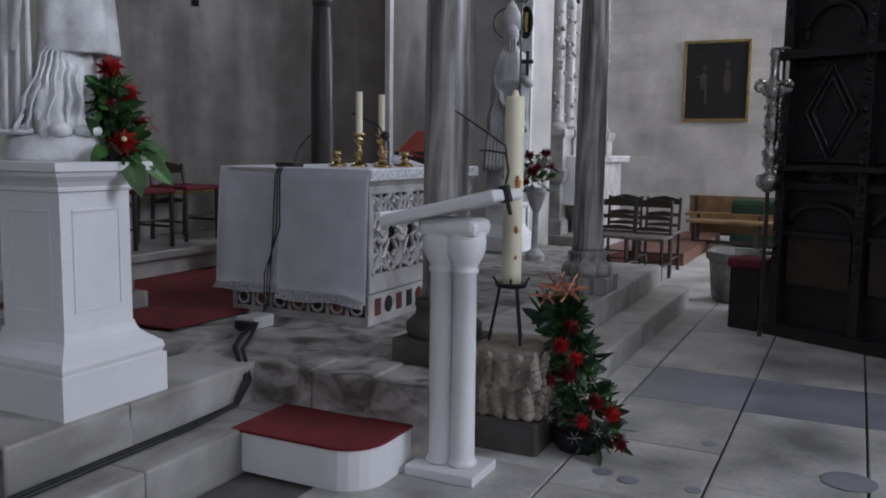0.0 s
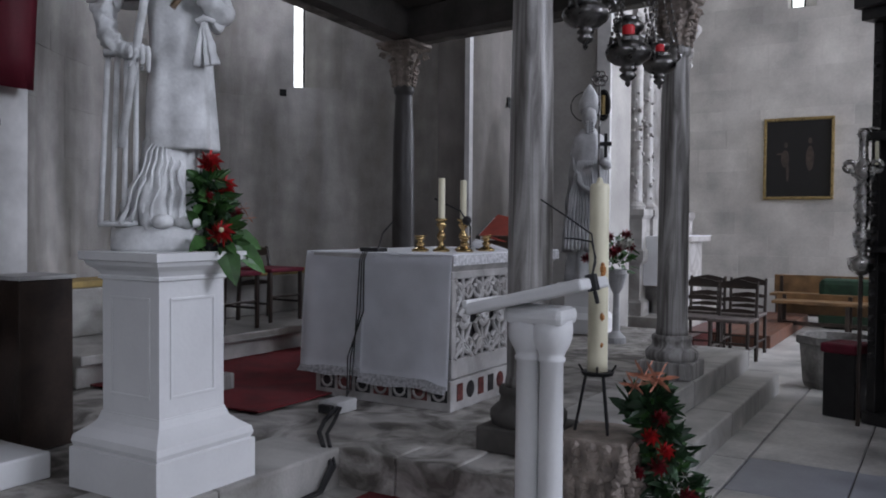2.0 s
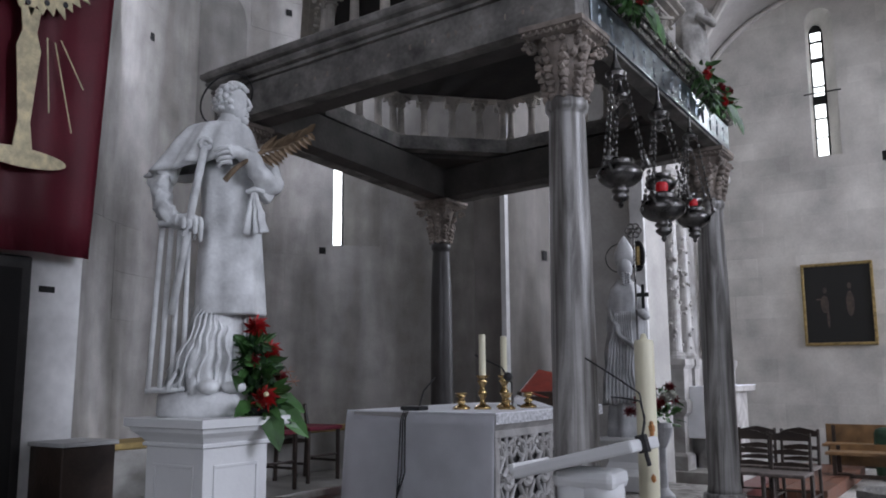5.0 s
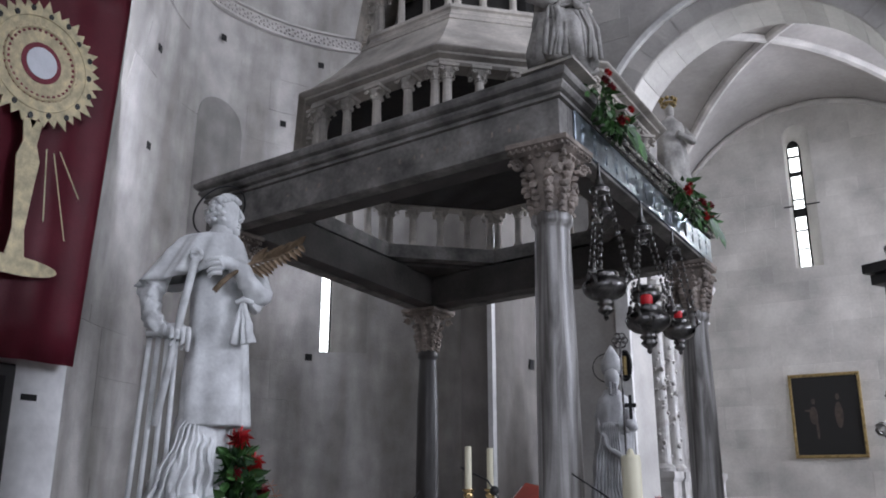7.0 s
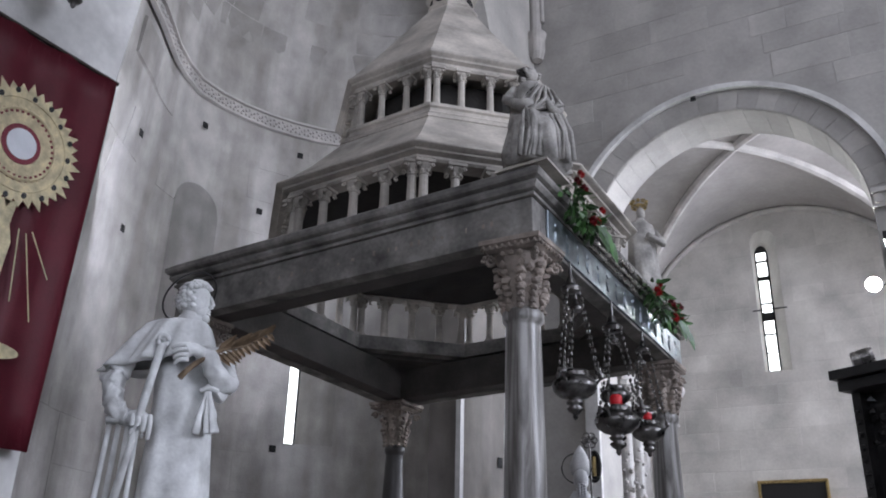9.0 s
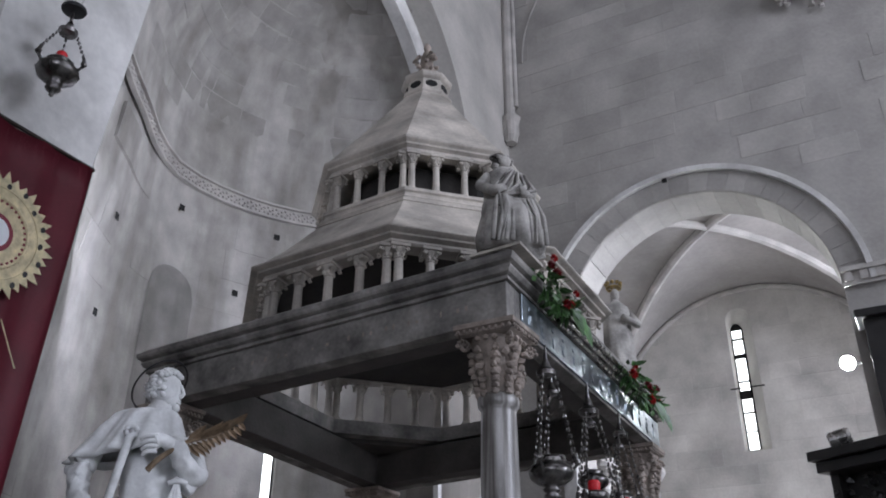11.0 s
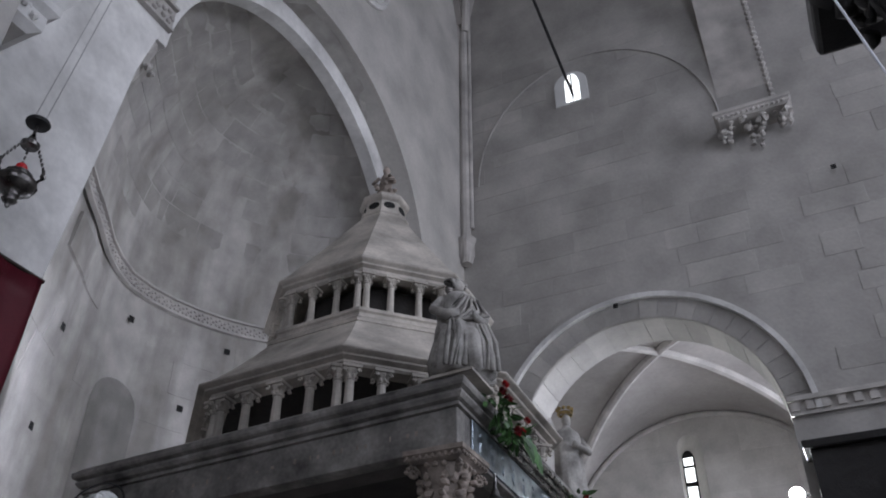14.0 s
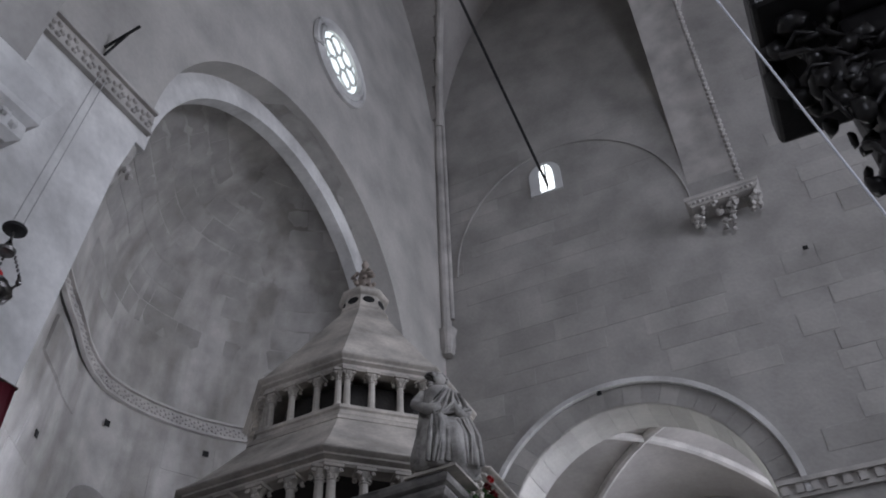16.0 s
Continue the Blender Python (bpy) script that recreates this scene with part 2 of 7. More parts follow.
def box(bm, x0, x1, y0, y1, z0, z1, bevel=0.0, m=None):
    mm = Matrix.Translation(((x0 + x1) / 2, (y0 + y1) / 2, (z0 + z1) / 2)) @ Matrix.Diagonal((abs(x1 - x0), abs(y1 - y0), abs(z1 - z0), 1))
    r = bmesh.ops.create_cube(bm, size=1, matrix=(m @ mm) if m is not None else mm)
    if bevel:
        es = list({e for v in r["verts"] for e in v.link_edges})
        bmesh.ops.bevel(bm, geom=es, offset=bevel, segments=2, affect="EDGES", profile=0.5)
    return bm


def boxm(x0, x1, y0, y1, z0, z1, bevel=0.0, m=None):
    return box(BM(), x0, x1, y0, y1, z0, z1, bevel, m)


def prism(bm, pts, m, depth):
    """A flat polygon (u, v) in the plane of m, pushed out by depth along m's z."""
    a = [bm.verts.new(m @ Vector((u, v, 0))) for u, v in pts]
    b = [bm.verts.new(m @ Vector((u, v, depth))) for u, v in pts]
    bm.faces.new(a[::-1]), bm.faces.new(b)
    for i in range(len(pts)):
        j = (i + 1) % len(pts)
        bm.faces.new((a[i], a[j], b[j], b[i]))
    return bm


def lathe(bm, prof, seg=24, m=None, flutes=0, depth=0.0, sx=1.0, sy=1.0):
    """A turned body from (radius, height) pairs, with a closed top and bottom."""
    m = m if m is not None else Matrix()
    rings = []
    for r, z in prof:
        ring = []
        for i in range(seg):
            a = 2 * math.pi * i / seg
            q = r * (1 + depth * math.cos(flutes * a)) if flutes else r
            ring.append(bm.verts.new(m @ Vector((q * math.cos(a) * sx, q * math.sin(a) * sy, z))))
        rings.append(ring)
    for a, b in zip(rings, rings[1:]):
        for i in range(seg):
            j = (i + 1) % seg
            bm.faces.new((a[i], a[j], b[j], b[i]))
    bm.faces.new(rings[0][::-1]), bm.faces.new(rings[-1])
    return bm


def tube(bm, pts, r, seg=8, r2=None, flat=1.0):
    """A round rod along points, tapering from r to r2."""
    pts = [Vector(p) for p in pts]
    r2 = r if r2 is None else r2
    rings, up = [], Vector((0, 0, 1))
    for i, p in enumerate(pts):
        d = (pts[min(i + 1, len(pts) - 1)] - pts[max(i - 1, 0)]).normalized()
        u = d.cross(up if abs(d.z) < 0.95 else Vector((1, 0, 0))).normalized()
        v = d.cross(u)
        q = r + (r2 - r) * i / max(1, len(pts) - 1)
        rings.append([bm.verts.new(p + (u * math.cos(2 * math.pi * k / seg) + v * math.sin(2 * math.pi * k / seg) * flat) * q) for k in range(seg)])
    for a, b in zip(rings, rings[1:]):
        for k in range(seg):
            j = (k + 1) % seg
            bm.faces.new((a[k], a[j], b[j], b[k]))
    bm.faces.new(rings[0][::-1]), bm.faces.new(rings[-1])
    return bm


def ringtube(bm, center, radius, r, m=None, seg=28, a0=0.0, a1=360.0, n=6):
    m = m if m is not None else Matrix()
    pts = []
    for i in range(seg + 1):
        a = radians(a0 + (a1 - a0) * i / seg)
        pts.append(m @ Vector((center[0] + radius * math.cos(a), center[1] + radius * math.sin(a), center[2])))
    return tube(bm, pts, r, n)


def moulded(bm, prof, hx, hy, cx=0.0, cy=0.0):
    """A mitred rectangular moulding: (offset, z) pairs around a rectangle of half sizes hx, hy; closed top and bottom."""
    rings = []
    for o, z in prof:
        rings.append([bm.verts.new((cx + sx * (hx + o), cy + sy * (hy + o), z)) for sx, sy in ((-1, -1), (1, -1), (1, 1), (-1, 1))])
    for a, b in zip(rings, rings[1:]):
        for i in range(4):
            j = (i + 1) % 4
            bm.faces.new((a[i], a[j], b[j], b[i]))
    bm.faces.new(rings[0][::-1]), bm.faces.new(rings[-1])
    return bm


def polymould(bm, prof, n=8, turn=22.5, center=(0, 0), hollow=0.0):
    """A moulding round a regular polygon: (circumradius, z) pairs; hollow leaves the middle open."""
    rings = []
    for r, z in prof:
        rings.append([bm.verts.new((center[0] + r * math.cos(radians(turn + 360 / n * i)), center[1] + r * math.sin(radians(turn + 360 / n * i)), z)) for i in range(n)])
    loops = list(zip(rings, rings[1:]))
    if hollow:
        inner = [[bm.verts.new((center[0] + hollow * math.cos(radians(turn + 360 / n * i)), center[1] + hollow * math.sin(radians(turn + 360 / n * i)), z)) for i in range(n)] for z in (prof[-1][1], prof[0][1])]
        loops += [(rings[-1], inner[0]), (inner[0], inner[1]), (inner[1], rings[0])]
    else:
        bm.faces.new(rings[0][::-1]), bm.faces.new(rings[-1])
    for a, b in loops:
        for i in range(n):
            j = (i + 1) % n
            bm.faces.new((a[i], a[j], b[j], b[i]))
    return bm


def loft(bm, secs, seg=32, m=None):
    """A body through sections (cx, cy, z, rx, ry, folds, depth, phase)."""
    m = m if m is not None else Matrix()
    rings = []
    for cx, cy, z, rx, ry, k, dp, ph in secs:
        ring = []
        for i in range(seg):
            a = 2 * math.pi * i / seg
            q = 1 + dp * math.sin(k * a + ph) + dp * 0.6 * math.sin((k + 3) * a + ph * 1.7)
            ring.append(bm.verts.new(m @ Vector((cx + rx * q * math.cos(a), cy + ry * q * math.sin(a), z))))
        rings.append(ring)
    for a, b in zip(rings, rings[1:]):
        for i in range(seg):
            j = (i + 1) % seg
            bm.faces.new((a[i], a[j], b[j], b[i]))
    bm.faces.new(rings[0][::-1]), bm.faces.new(rings[-1])
    return bm


def blob(bm, c, r, sub=2, rough=0.0, scale=None, freq=9.0, m=None):
    """A rounded lump with carved unevenness."""
    g = bmesh.ops.create_icosphere(bm, subdivisions=sub, radius=1.0)
    c = Vector(c)
    s = Vector(scale) if scale else Vector((1, 1, 1))
    for v in g["verts"]:
        d = v.co.copy()
        k = 1 + (rough * noise.noise((d + c * 3) * freq * 0.3) if rough else 0)
        p = Vector((d.x * s.x, d.y * s.y, d.z * s.z)) * r * k
        v.co = c + ((m.to_3x3() @ p) if m is not None else p)
    return bm


def arch_slices(u0, u1, c, r, zs, zt, n=28):
    """Strips (u, low, high) of a wall from u0 to u1 with a round-headed opening at c."""
    us = [c - r + 1e-4] + [c + r * math.cos(math.pi * (1 - i / n)) for i in range(1, n)] + [c + r - 1e-4]
    hs = [zs + math.sqrt(max(0, r * r - (u - c) ** 2)) for u in us]
    return us, hs


def arch_wall(name, along, plane, thick, u0, u1, c, r, zs, zt, material, label, z0=0.0):
    """A wall with one round-headed opening. along: 'x' or 'y'; plane: its front; thick: towards its back."""
    bm = BM()

    def P(u, d, z):
        return (u, plane + d, z) if along == "x" else (plane + d, u, z)

    def quad(*q):
        bm.faces.new([bm.verts.new(p) for p in q])
    us, hs = arch_slices(u0, u1, c, r, zs, zt)
    for d in (0, thick):
        quad(P(u0, d, z0), P(us[0], d, z0), P(us[0], d, zt), P(u0, d, zt))
        quad(P(us[-1], d, z0), P(u1, d, z0), P(u1, d, zt), P(us[-1], d, zt))
        for i in range(len(us) - 1):
            quad(P(us[i], d, hs[i]), P(us[i + 1], d, hs[i + 1]), P(us[i + 1], d, zt), P(us[i], d, zt))
    for i in range(len(us) - 1):
        quad(P(us[i], 0, hs[i]), P(us[i], thick, hs[i]), P(us[i + 1], thick, hs[i + 1]), P(us[i + 1], 0, hs[i + 1]))
    for u, h in ((us[0], hs[0]), (us[-1], hs[-1])):
        quad(P(u, 0, z0), P(u, thick, z0), P(u, thick, h), P(u, 0, h))
    for u in (u0, u1):
        quad(P(u, 0, z0), P(u, thick, z0), P(u, thick, zt), P(u, 0, zt))
    quad(P(u0, 0, zt), P(u1, 0, zt), P(u1, thick, zt), P(u0, thick, zt))
    bmesh.ops.remove_doubles(bm, verts=bm.verts, dist=1e-5)
    return tagged(part(name, bm, material), label, "wall", kind="structure")


def arch_ring(along, plane, depth, c, zc, r0, r1, a0=0.0, a1=180.0, n=40, bm=None):
    """A ring of voussoirs or moulding standing on a wall, from radius r0 to r1."""
    bm = bm or BM()

    def P(r, a, d):
        u, z = c + r * math.cos(a), zc + r * math.sin(a)
        return (u, plane + d, z) if along == "x" else (plane + d, u, z)
    prev = None
    for i in range(n + 1):
        a = radians(a0 + (a1 - a0) * i / n)
        q = [bm.verts.new(P(r, a, d)) for r, d in ((r0, 0), (r0, depth), (r1, depth), (r1, 0))]
        if prev:
            for k in range(4):
                j = (k + 1) % 4
                bm.faces.new((prev[k], prev[j], q[j], q[k]))
        else:
            bm.faces.new(q)
        prev = q
    bm.faces.new(prev[::-1])
    return bm


def leaf(bm, base, tip, width, fold=0.25, up=None):
    """One pointed leaf from base to tip."""
    base, tip = Vector(base), Vector(tip)
    d = tip - base
    side = d.cross(up or Vector((random.uniform(-1, 1), random.uniform(-1, 1), random.uniform(-1, 1))))
    if side.length < 1e-5:
        side = d.cross(Vector((1, 0.3, 0.2)))
    side = side.normalized() * width
    nrm = side.cross(d).normalized() * width * fold
    v = [bm.verts.new(p) for p in (base, base + d * 0.35 + side + nrm, base + d * 0.75 + side * 0.6 + nrm, tip, base + d * 0.75 - side * 0.6 + nrm, base + d * 0.35 - side + nrm, base + d * 0.4, base + d * 0.75)]
    for q in ((0, 1, 6), (1, 2, 7, 6), (2, 3, 7), (0, 6, 5), (6, 7, 4, 5), (7, 3, 4)):
        bm.faces.new([v[k] for k in q])
    return bm


def bloom(bm, c, r, rings=4, n=9, facing=(0.6, -0.7, 0.4), open_=0.6):
    """A flower head of overlapping petals, in rings."""
    c, f = Vector(c), Vector(facing).normalized()
    u = f.cross(Vector((0, 0, 1))).normalized()
    w = f.cross(u)
    for k in range(rings):
        s = (k + 1) / rings
        for i in range(n):
            a = 2 * math.pi * (i + 0.5 * (k % 2)) / n
            out = u * math.cos(a) + w * math.sin(a)
            leaf(bm, c + f * r * 0.25 * (1 - s), c + out * r * s + f * r * open_ * (1 - s * 0.9), r * 0.36 * s + 0.003, 0.3, f.cross(out))
    return bm


def lily(bm, c, r, facing):
    c, f = Vector(c), Vector(facing).normalized()
    u = f.cross(Vector((0, 0, 1))).normalized()
    w = f.cross(u)
    for i in range(6):
        a = math.pi / 3 * i
        out = u * math.cos(a) + w * math.sin(a)
        mid = c + f * r * 0.5 + out * r * 0.35
        leaf(bm, c, mid, r * 0.2, 0.2, f.cross(out))
        leaf(bm, c + f * r * 0.3 + out * r * 0.2, c + f * r * 0.55 + out * r, r * 0.22, 0.2, f.cross(out))
    return bm


def ground_slab(name, material, parent, x0, x1, y0, y1, z, th=0.03, gap=0.006, bevel=0.004):
    w, d = x1 - x0 - gap, y1 - y0 - gap
    bm = boxm(-w / 2, w / 2, -d / 2, d / 2, -th, 0)
    bmesh.ops.bevel(bm, geom=[e for e in bm.edges if all(v.co.z > -0.001 for v in e.verts)], offset=bevel, segments=1, affect="EDGES")
    ob = part(name, bm, material, parent)
    ob.location = ((x0 + x1) / 2, (y0 + y1) / 2, z + random.uniform(-0.002, 0.002))
    return ob

# ---- the setting ----
AX = 5.2          # the church's axis
WX = -3.87        # face of the apse wall
NY = 8.63         # face of the north arcade
FY = 14.5         # outer wall of the north aisle
L1, L2 = 0.18, 0.36
ZT = 18.0

floor = tagged(part("floor", boxm(-9, 13, -5.3, 15, -0.25, -0.02), M_MORTAR), "worn pale limestone paving with dark open joints", "floor", kind="structure")

# north arcade with its arch, hood, voussoirs and impost course
wall_north = arch_wall("wall_north", "x", NY, 0.62, WX - 0.4, 12.4, -1.70, 1.48, 5.12, ZT, M_WALL, "tall grey limestone arcade wall with a round arch")
bm = arch_ring("x", NY, -0.07, -1.70, 5.12, 1.74, 1.80)
part("hood_moulding", bm, M_LIME, wall_north, "pale raised hood moulding")
for i in range(23):
    a0 = 180 * i / 23 + 0.25
    part("voussoir", arch_ring("x", NY, -0.005 - 0.003 * random.random(), -1.70, 5.12, 1.485, 1.735, a0, a0 + 180 / 23 - 0.5, 3), M_BLOCK, wall_north)
for i in range(19):
    a0 = 180 * i / 19 + 0.3
    part("soffit_stone", arch_ring("x", NY + 0.012, 0.596, -1.70, 5.12, 1.470 + 0.004 * random.random(), 1.481, a0, a0 + 180 / 19 - 0.4, 3), M_BLOCK, wall_north)
bm = BM()
box(bm, -0.22, 9.0, NY - 0.10, NY, 5.22, 5.27)
box(bm, -0.22, 9.0, NY - 0.05, NY, 5.08, 5.22)
for i in range(60):
    x = -0.20 + i * 0.15
    box(bm, x, x + 0.075, NY - 0.075, NY - 0.05, 5.12, 5.22)
part("dentil_course", bm, M_RIB, wall_north, "weathered dentilled string course")

# south arcade, in whose arch the camera stands
wall_south = arch_wall("wall_south", "x", 1.45, -0.62, WX - 0.4, 12.4, -0.9, 2.3, 5.3, ZT, M_WALL, "grey limestone arcade wall with a round arch")
bm = BM()
moulded(bm, [(0.0, 5.02), (0.05, 5.06), (0.05, 5.16), (0.09, 5.2), (0.09, 5.25), (0.12, 5.32), (0.14, 5.38), (0.14, 5.46)], 0.28, 0.40, -3.55, 1.18)
for i in range(16):
    blob(bm, (-3.24 + 0.03 * (i % 2), 0.95 + 0.04 * i, 5.10 + 0.03 * (i % 3)), 0.028, 1, 0.5)
    blob(bm, (-3.75 + 0.033 * i, 1.61, 5.10 + 0.03 * (i % 3)), 0.028, 1, 0.5)
part("impost_capital", bm, M_LIME, wall_south, "carved pale impost capital")

# apse wall: leaning jambs and the great arch
bm = BM()
T = 0.38


def yz(pts, x=WX, th=T):
    return prism(bm, pts, Matrix(((0, 0, -1, x), (1, 0, 0, 0), (0, 1, 0, 0), (0, 0, 0, 1))), th)


CA, RA, ZA = 5.18, 2.28, 6.9
PIER = [(1.2, 0), (2.40, 0), (2.42, 2.0), (2.46, 3.4), (2.54, 4.18), (2.61, 4.83), (2.74, 6.15), (CA - RA, ZA), (1.2, ZA)]
us, hs = arch_slices(1.2, NY + 0.3, CA, RA, ZA, ZT, 36)
yz([(1.2, ZA), (us[0], ZA), (us[0], ZT), (1.2, ZT)])
yz([(us[-1], ZA), (NY + 0.3, ZA), (NY + 0.3, ZT), (us[-1], ZT)])
for i in range(len(us) - 1):
    yz([(us[i], hs[i]), (us[i + 1], hs[i + 1]), (us[i + 1], ZT), (us[i], ZT)])
bmesh.ops.remove_doubles(bm, verts=bm.verts, dist=1e-4)
wall_apse = tagged(part("wall_apse", bm, M_SPANDREL), "grey limestone wall pierced by the great apse arch", "wall", kind="structure")
bm = BM()
yz(PIER)
part("pier_face", bm, M_LIME, wall_apse, "whitewashed pier beside the apse")
# north pier, in a darker brown-grey than the south one
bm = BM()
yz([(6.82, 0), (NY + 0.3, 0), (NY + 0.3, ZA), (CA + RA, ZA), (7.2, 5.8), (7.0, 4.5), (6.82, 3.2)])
part("pier_face", bm, M_PIERDK, wall_apse, "dark brown-grey pier beside the apse")
# strip in a pale colour imitates light caught on the pier's edge
bm = BM()
yz([(6.735, 0), (6.80, 0), (6.80, 3.2), (6.98, 4.5), (7.18, 5.8), (CA + RA - 0.03, ZA), (CA + RA - 0.10, ZA), (7.10, 5.8), (6.90, 4.5), (6.735, 3.2)], WX + 0.012, 0.05)
part("pier_arris", bm, M_LIME, wall_apse, "chamfered arris of the pier, coloured pale as catching light")
part("inner_order", arch_ring("y", WX - 0.30, -0.16, CA, ZA, RA - 0.27, RA + 0.06, 2, 178), M_LIME, wall_apse, "pale inner arch order")


def frieze(name, parent, pts, zc, h, material, label, out):
    """A band carved with a running scroll, along a path on a wall."""
    bm = BM()
    d = 0.05
    for (p, n), (q, k) in zip(pts, pts[1:]):
        p, n, q, k = Vector(p), Vector(n), Vector(q), Vector(k)
        for z0, z1, e in ((zc - h / 2, zc - h / 2 + 0.025, d), (zc - h / 2 + 0.025, zc + h / 2 - 0.025, d * 0.45), (zc + h / 2 - 0.025, zc + h / 2, d * 1.2)):
            v = [bm.verts.new(Vector((*(a + b * s).xy, z))) for a, b in ((p, n), (q, k)) for s, z in ((0, z0), (e, z0), (e, z1), (0, z1))]
            for a, b, c, f in ((0, 1, 5, 4), (1, 2, 6, 5), (2, 3, 7, 6)):
                bm.faces.new((v[a], v[b], v[c], v[f]))
        length, step = (q - p).length, h * 0.62
        for i in range(max(1, round(length / step))):
            t = (i + 0.5) / max(1, round(length / step))
            c, nn = p.lerp(q, t), n.lerp(k, t).normalized()
            s = Vector((-nn.y, nn.x, 0))
            for a in range(5):
                w = a * 1.3
                blob(bm, c + nn * d * 0.5 + s * math.cos(w) * h * 0.2 + Vector((0, 0, zc - c.z + math.sin(w) * h * 0.22)), h * 0.11, 1)
    return part(name, bm, material, parent, label)


frieze("impost_frieze", wall_apse, [((WX, 1.80, 0), (1, 0, 0)), ((WX, 2.92, 0), (1, 0, 0))], 6.86, 0.26, M_RIB, "carved scrollwork frieze", 1)
bm = BM()
loft(bm, [(0, 0, 6.25, 0.03, 0.03, 5, 0.1, 0), (0, 0, 6.33, 0.06, 0.06, 5, 0.12, 0), (0, 0, 6.5, 0.13, 0.11, 5, 0.12, 0), (0, 0, 6.62, 0.16, 0.13, 5, 0.02, 0)], 20, Matrix.Translation((WX - 0.22, 2.86, 0)))
for i in range(10):
    blob(bm, (WX - 0.2 + 0.1 * math.cos(i), 2.9 + 0.08 * math.sin(i * 1.7), 6.38 + 0.02 * i), 0.035, 1, 0.4)
part("arch_corbel", bm, M_RIB, wall_apse, "small carved corbel under the arch")

# apse: curved wall with a splayed slit, frieze and half dome
ACX, ACY, AR = -3.95, 5.22, 2.27
SL0, SL1, SZ0, SZ1 = 125.5, 138.0, 2.80, 4.62     # slit recess: bearing from the nave's north side, heights


def apt(a, r, z):
    """A place on the apse, which widens towards the south pier at its foot and closes in higher up."""
    if a < 90:
        c, t = math.cos(radians(a)), min(1, max(0, (z - 3.5) / 2.9))
        lean = t * t * (3 - 2 * t)
        r += (0.5 * c ** 6 - 0.27 * min(1, 2 * c, max(0, (a - 14) / 24)) * lean) * r / AR
    return (ACX - r * math.sin(radians(a)), ACY - r * math.cos(radians(a)), z)


bm = BM()
angs = sorted(set([i * 4 for i in range(1, 45)] + [SL0, SL1]) - {124, 128, 132, 136})
zs = [0.0, 1.4, SZ0, SZ1, 5.4, ZA]
vv = {}
for a in angs:
    for z in zs:
        vv[a, z] = bm.verts.new(apt(a, AR, z))
for a, b in zip(angs, angs[1:]):
    for z, y in zip(zs, zs[1:]):
        if SL0 <= a < SL1 and z == SZ0:
            continue
        bm.faces.new((vv[a, z], vv[b, z], vv[b, y], vv[a, y]))
n = 12
prev = [vv[a, ZA] for a in angs]
for k in range(1, n + 1):
    e = math.pi / 2 * k / n
    if k == n:
        top = bm.verts.new((ACX, ACY, ZA + AR))
        for i in range(len(angs) - 1):
            bm.faces.new((prev[i], prev[i + 1], top))
        break
    row = [bm.verts.new(apt(a, AR * math.cos(e), ZA + AR * math.sin(e))) for a in angs]
    for i in range(len(angs) - 1):
        bm.faces.new((prev[i], prev[i + 1], row[i + 1], row[i]))
    prev = row
apse = tagged(part("wall_apse_curve", bm, M_APSE, smooth=True), "stained grey limestone apse with a half dome", "wall", kind="structure")
bm = BM()
mid0, mid1, R2 = 126.9, 129.3, AR + 0.25
q = {(s, r, z): bm.verts.new(apt({0: {AR: SL0, R2: mid0}, 1: {AR: SL1, R2: mid1}}[s][r], r, z)) for s in (0, 1) for r in (AR, R2) for z in (SZ0, SZ1)}
for s in (0, 1):
    bm.faces.new((q[s, AR, SZ0], q[s, R2, SZ0], q[s, R2, SZ1], q[s, AR, SZ1]))
for z in (SZ0, SZ1):
    bm.faces.new((q[0, AR, z], q[1, AR, z], q[1, R2, z], q[0, R2, z]))
window_1 = tagged(part("window_1", bm, M_APSE), "narrow splayed slit window in the apse", "window", kind="structure")
bm = BM()
bm.faces.new([bm.verts.new(apt(a, R2, z)) for a, z in ((mid0, SZ0), (mid1, SZ0), (mid1, SZ1), (mid0, SZ1))])
part("pane", bm, M_SKYPANE, window_1, "bright daylit pane")
part("window_frame", tube(BM(), [apt(mid1 - 0.2, R2 - 0.02, SZ0), apt(mid1 - 0.2, R2 - 0.02, SZ1)], 0.012, 6), M_IRON, window_1)

frieze("apse_frieze", apse, [(apt(a, AR, 6.36), (-math.sin(radians(a)) * -1, math.cos(radians(a)), 0)) for a in range(8, 173, 8)], 6.36, 0.19, M_RIB, "carved scrollwork frieze", 1)
# courses of apse ashlar that stand out from the curve
for k in range(15):
    z = 0.75 + k * 0.385
    a = 30 + random.uniform(0, 8)
    while a < 150 and z < 6.0:
        w = random.uniform(9, 17)
        if not (z + 0.385 > SZ0 - 0.02 and z < SZ1 + 0.02 and a + w > SL0 - 0.5 and a < SL1 + 0.5) and random.random() < 0.36 and a + w < 152:
            bm = BM()
            o = AR - random.uniform(0.002, 0.006)
            vs = [[bm.verts.new(apt(a + w * t / 3, r, zz)) for t in range(4)] for r, zz in ((AR + 0.03, z), (o, z + 0.004), (o, z + 0.378), (AR + 0.03, z + 0.382))]
            for p, s in zip(vs, vs[1:]):
                for t in range(3):
                    bm.faces.new((p[t], p[t + 1], s[t + 1], s[t]))
            for t in (0, 3):
                bm.faces.new([vs[i][t] for i in range(4)])
            part("ashlar_block", bm, M_APSEB, apse)
        a += w + 0.25

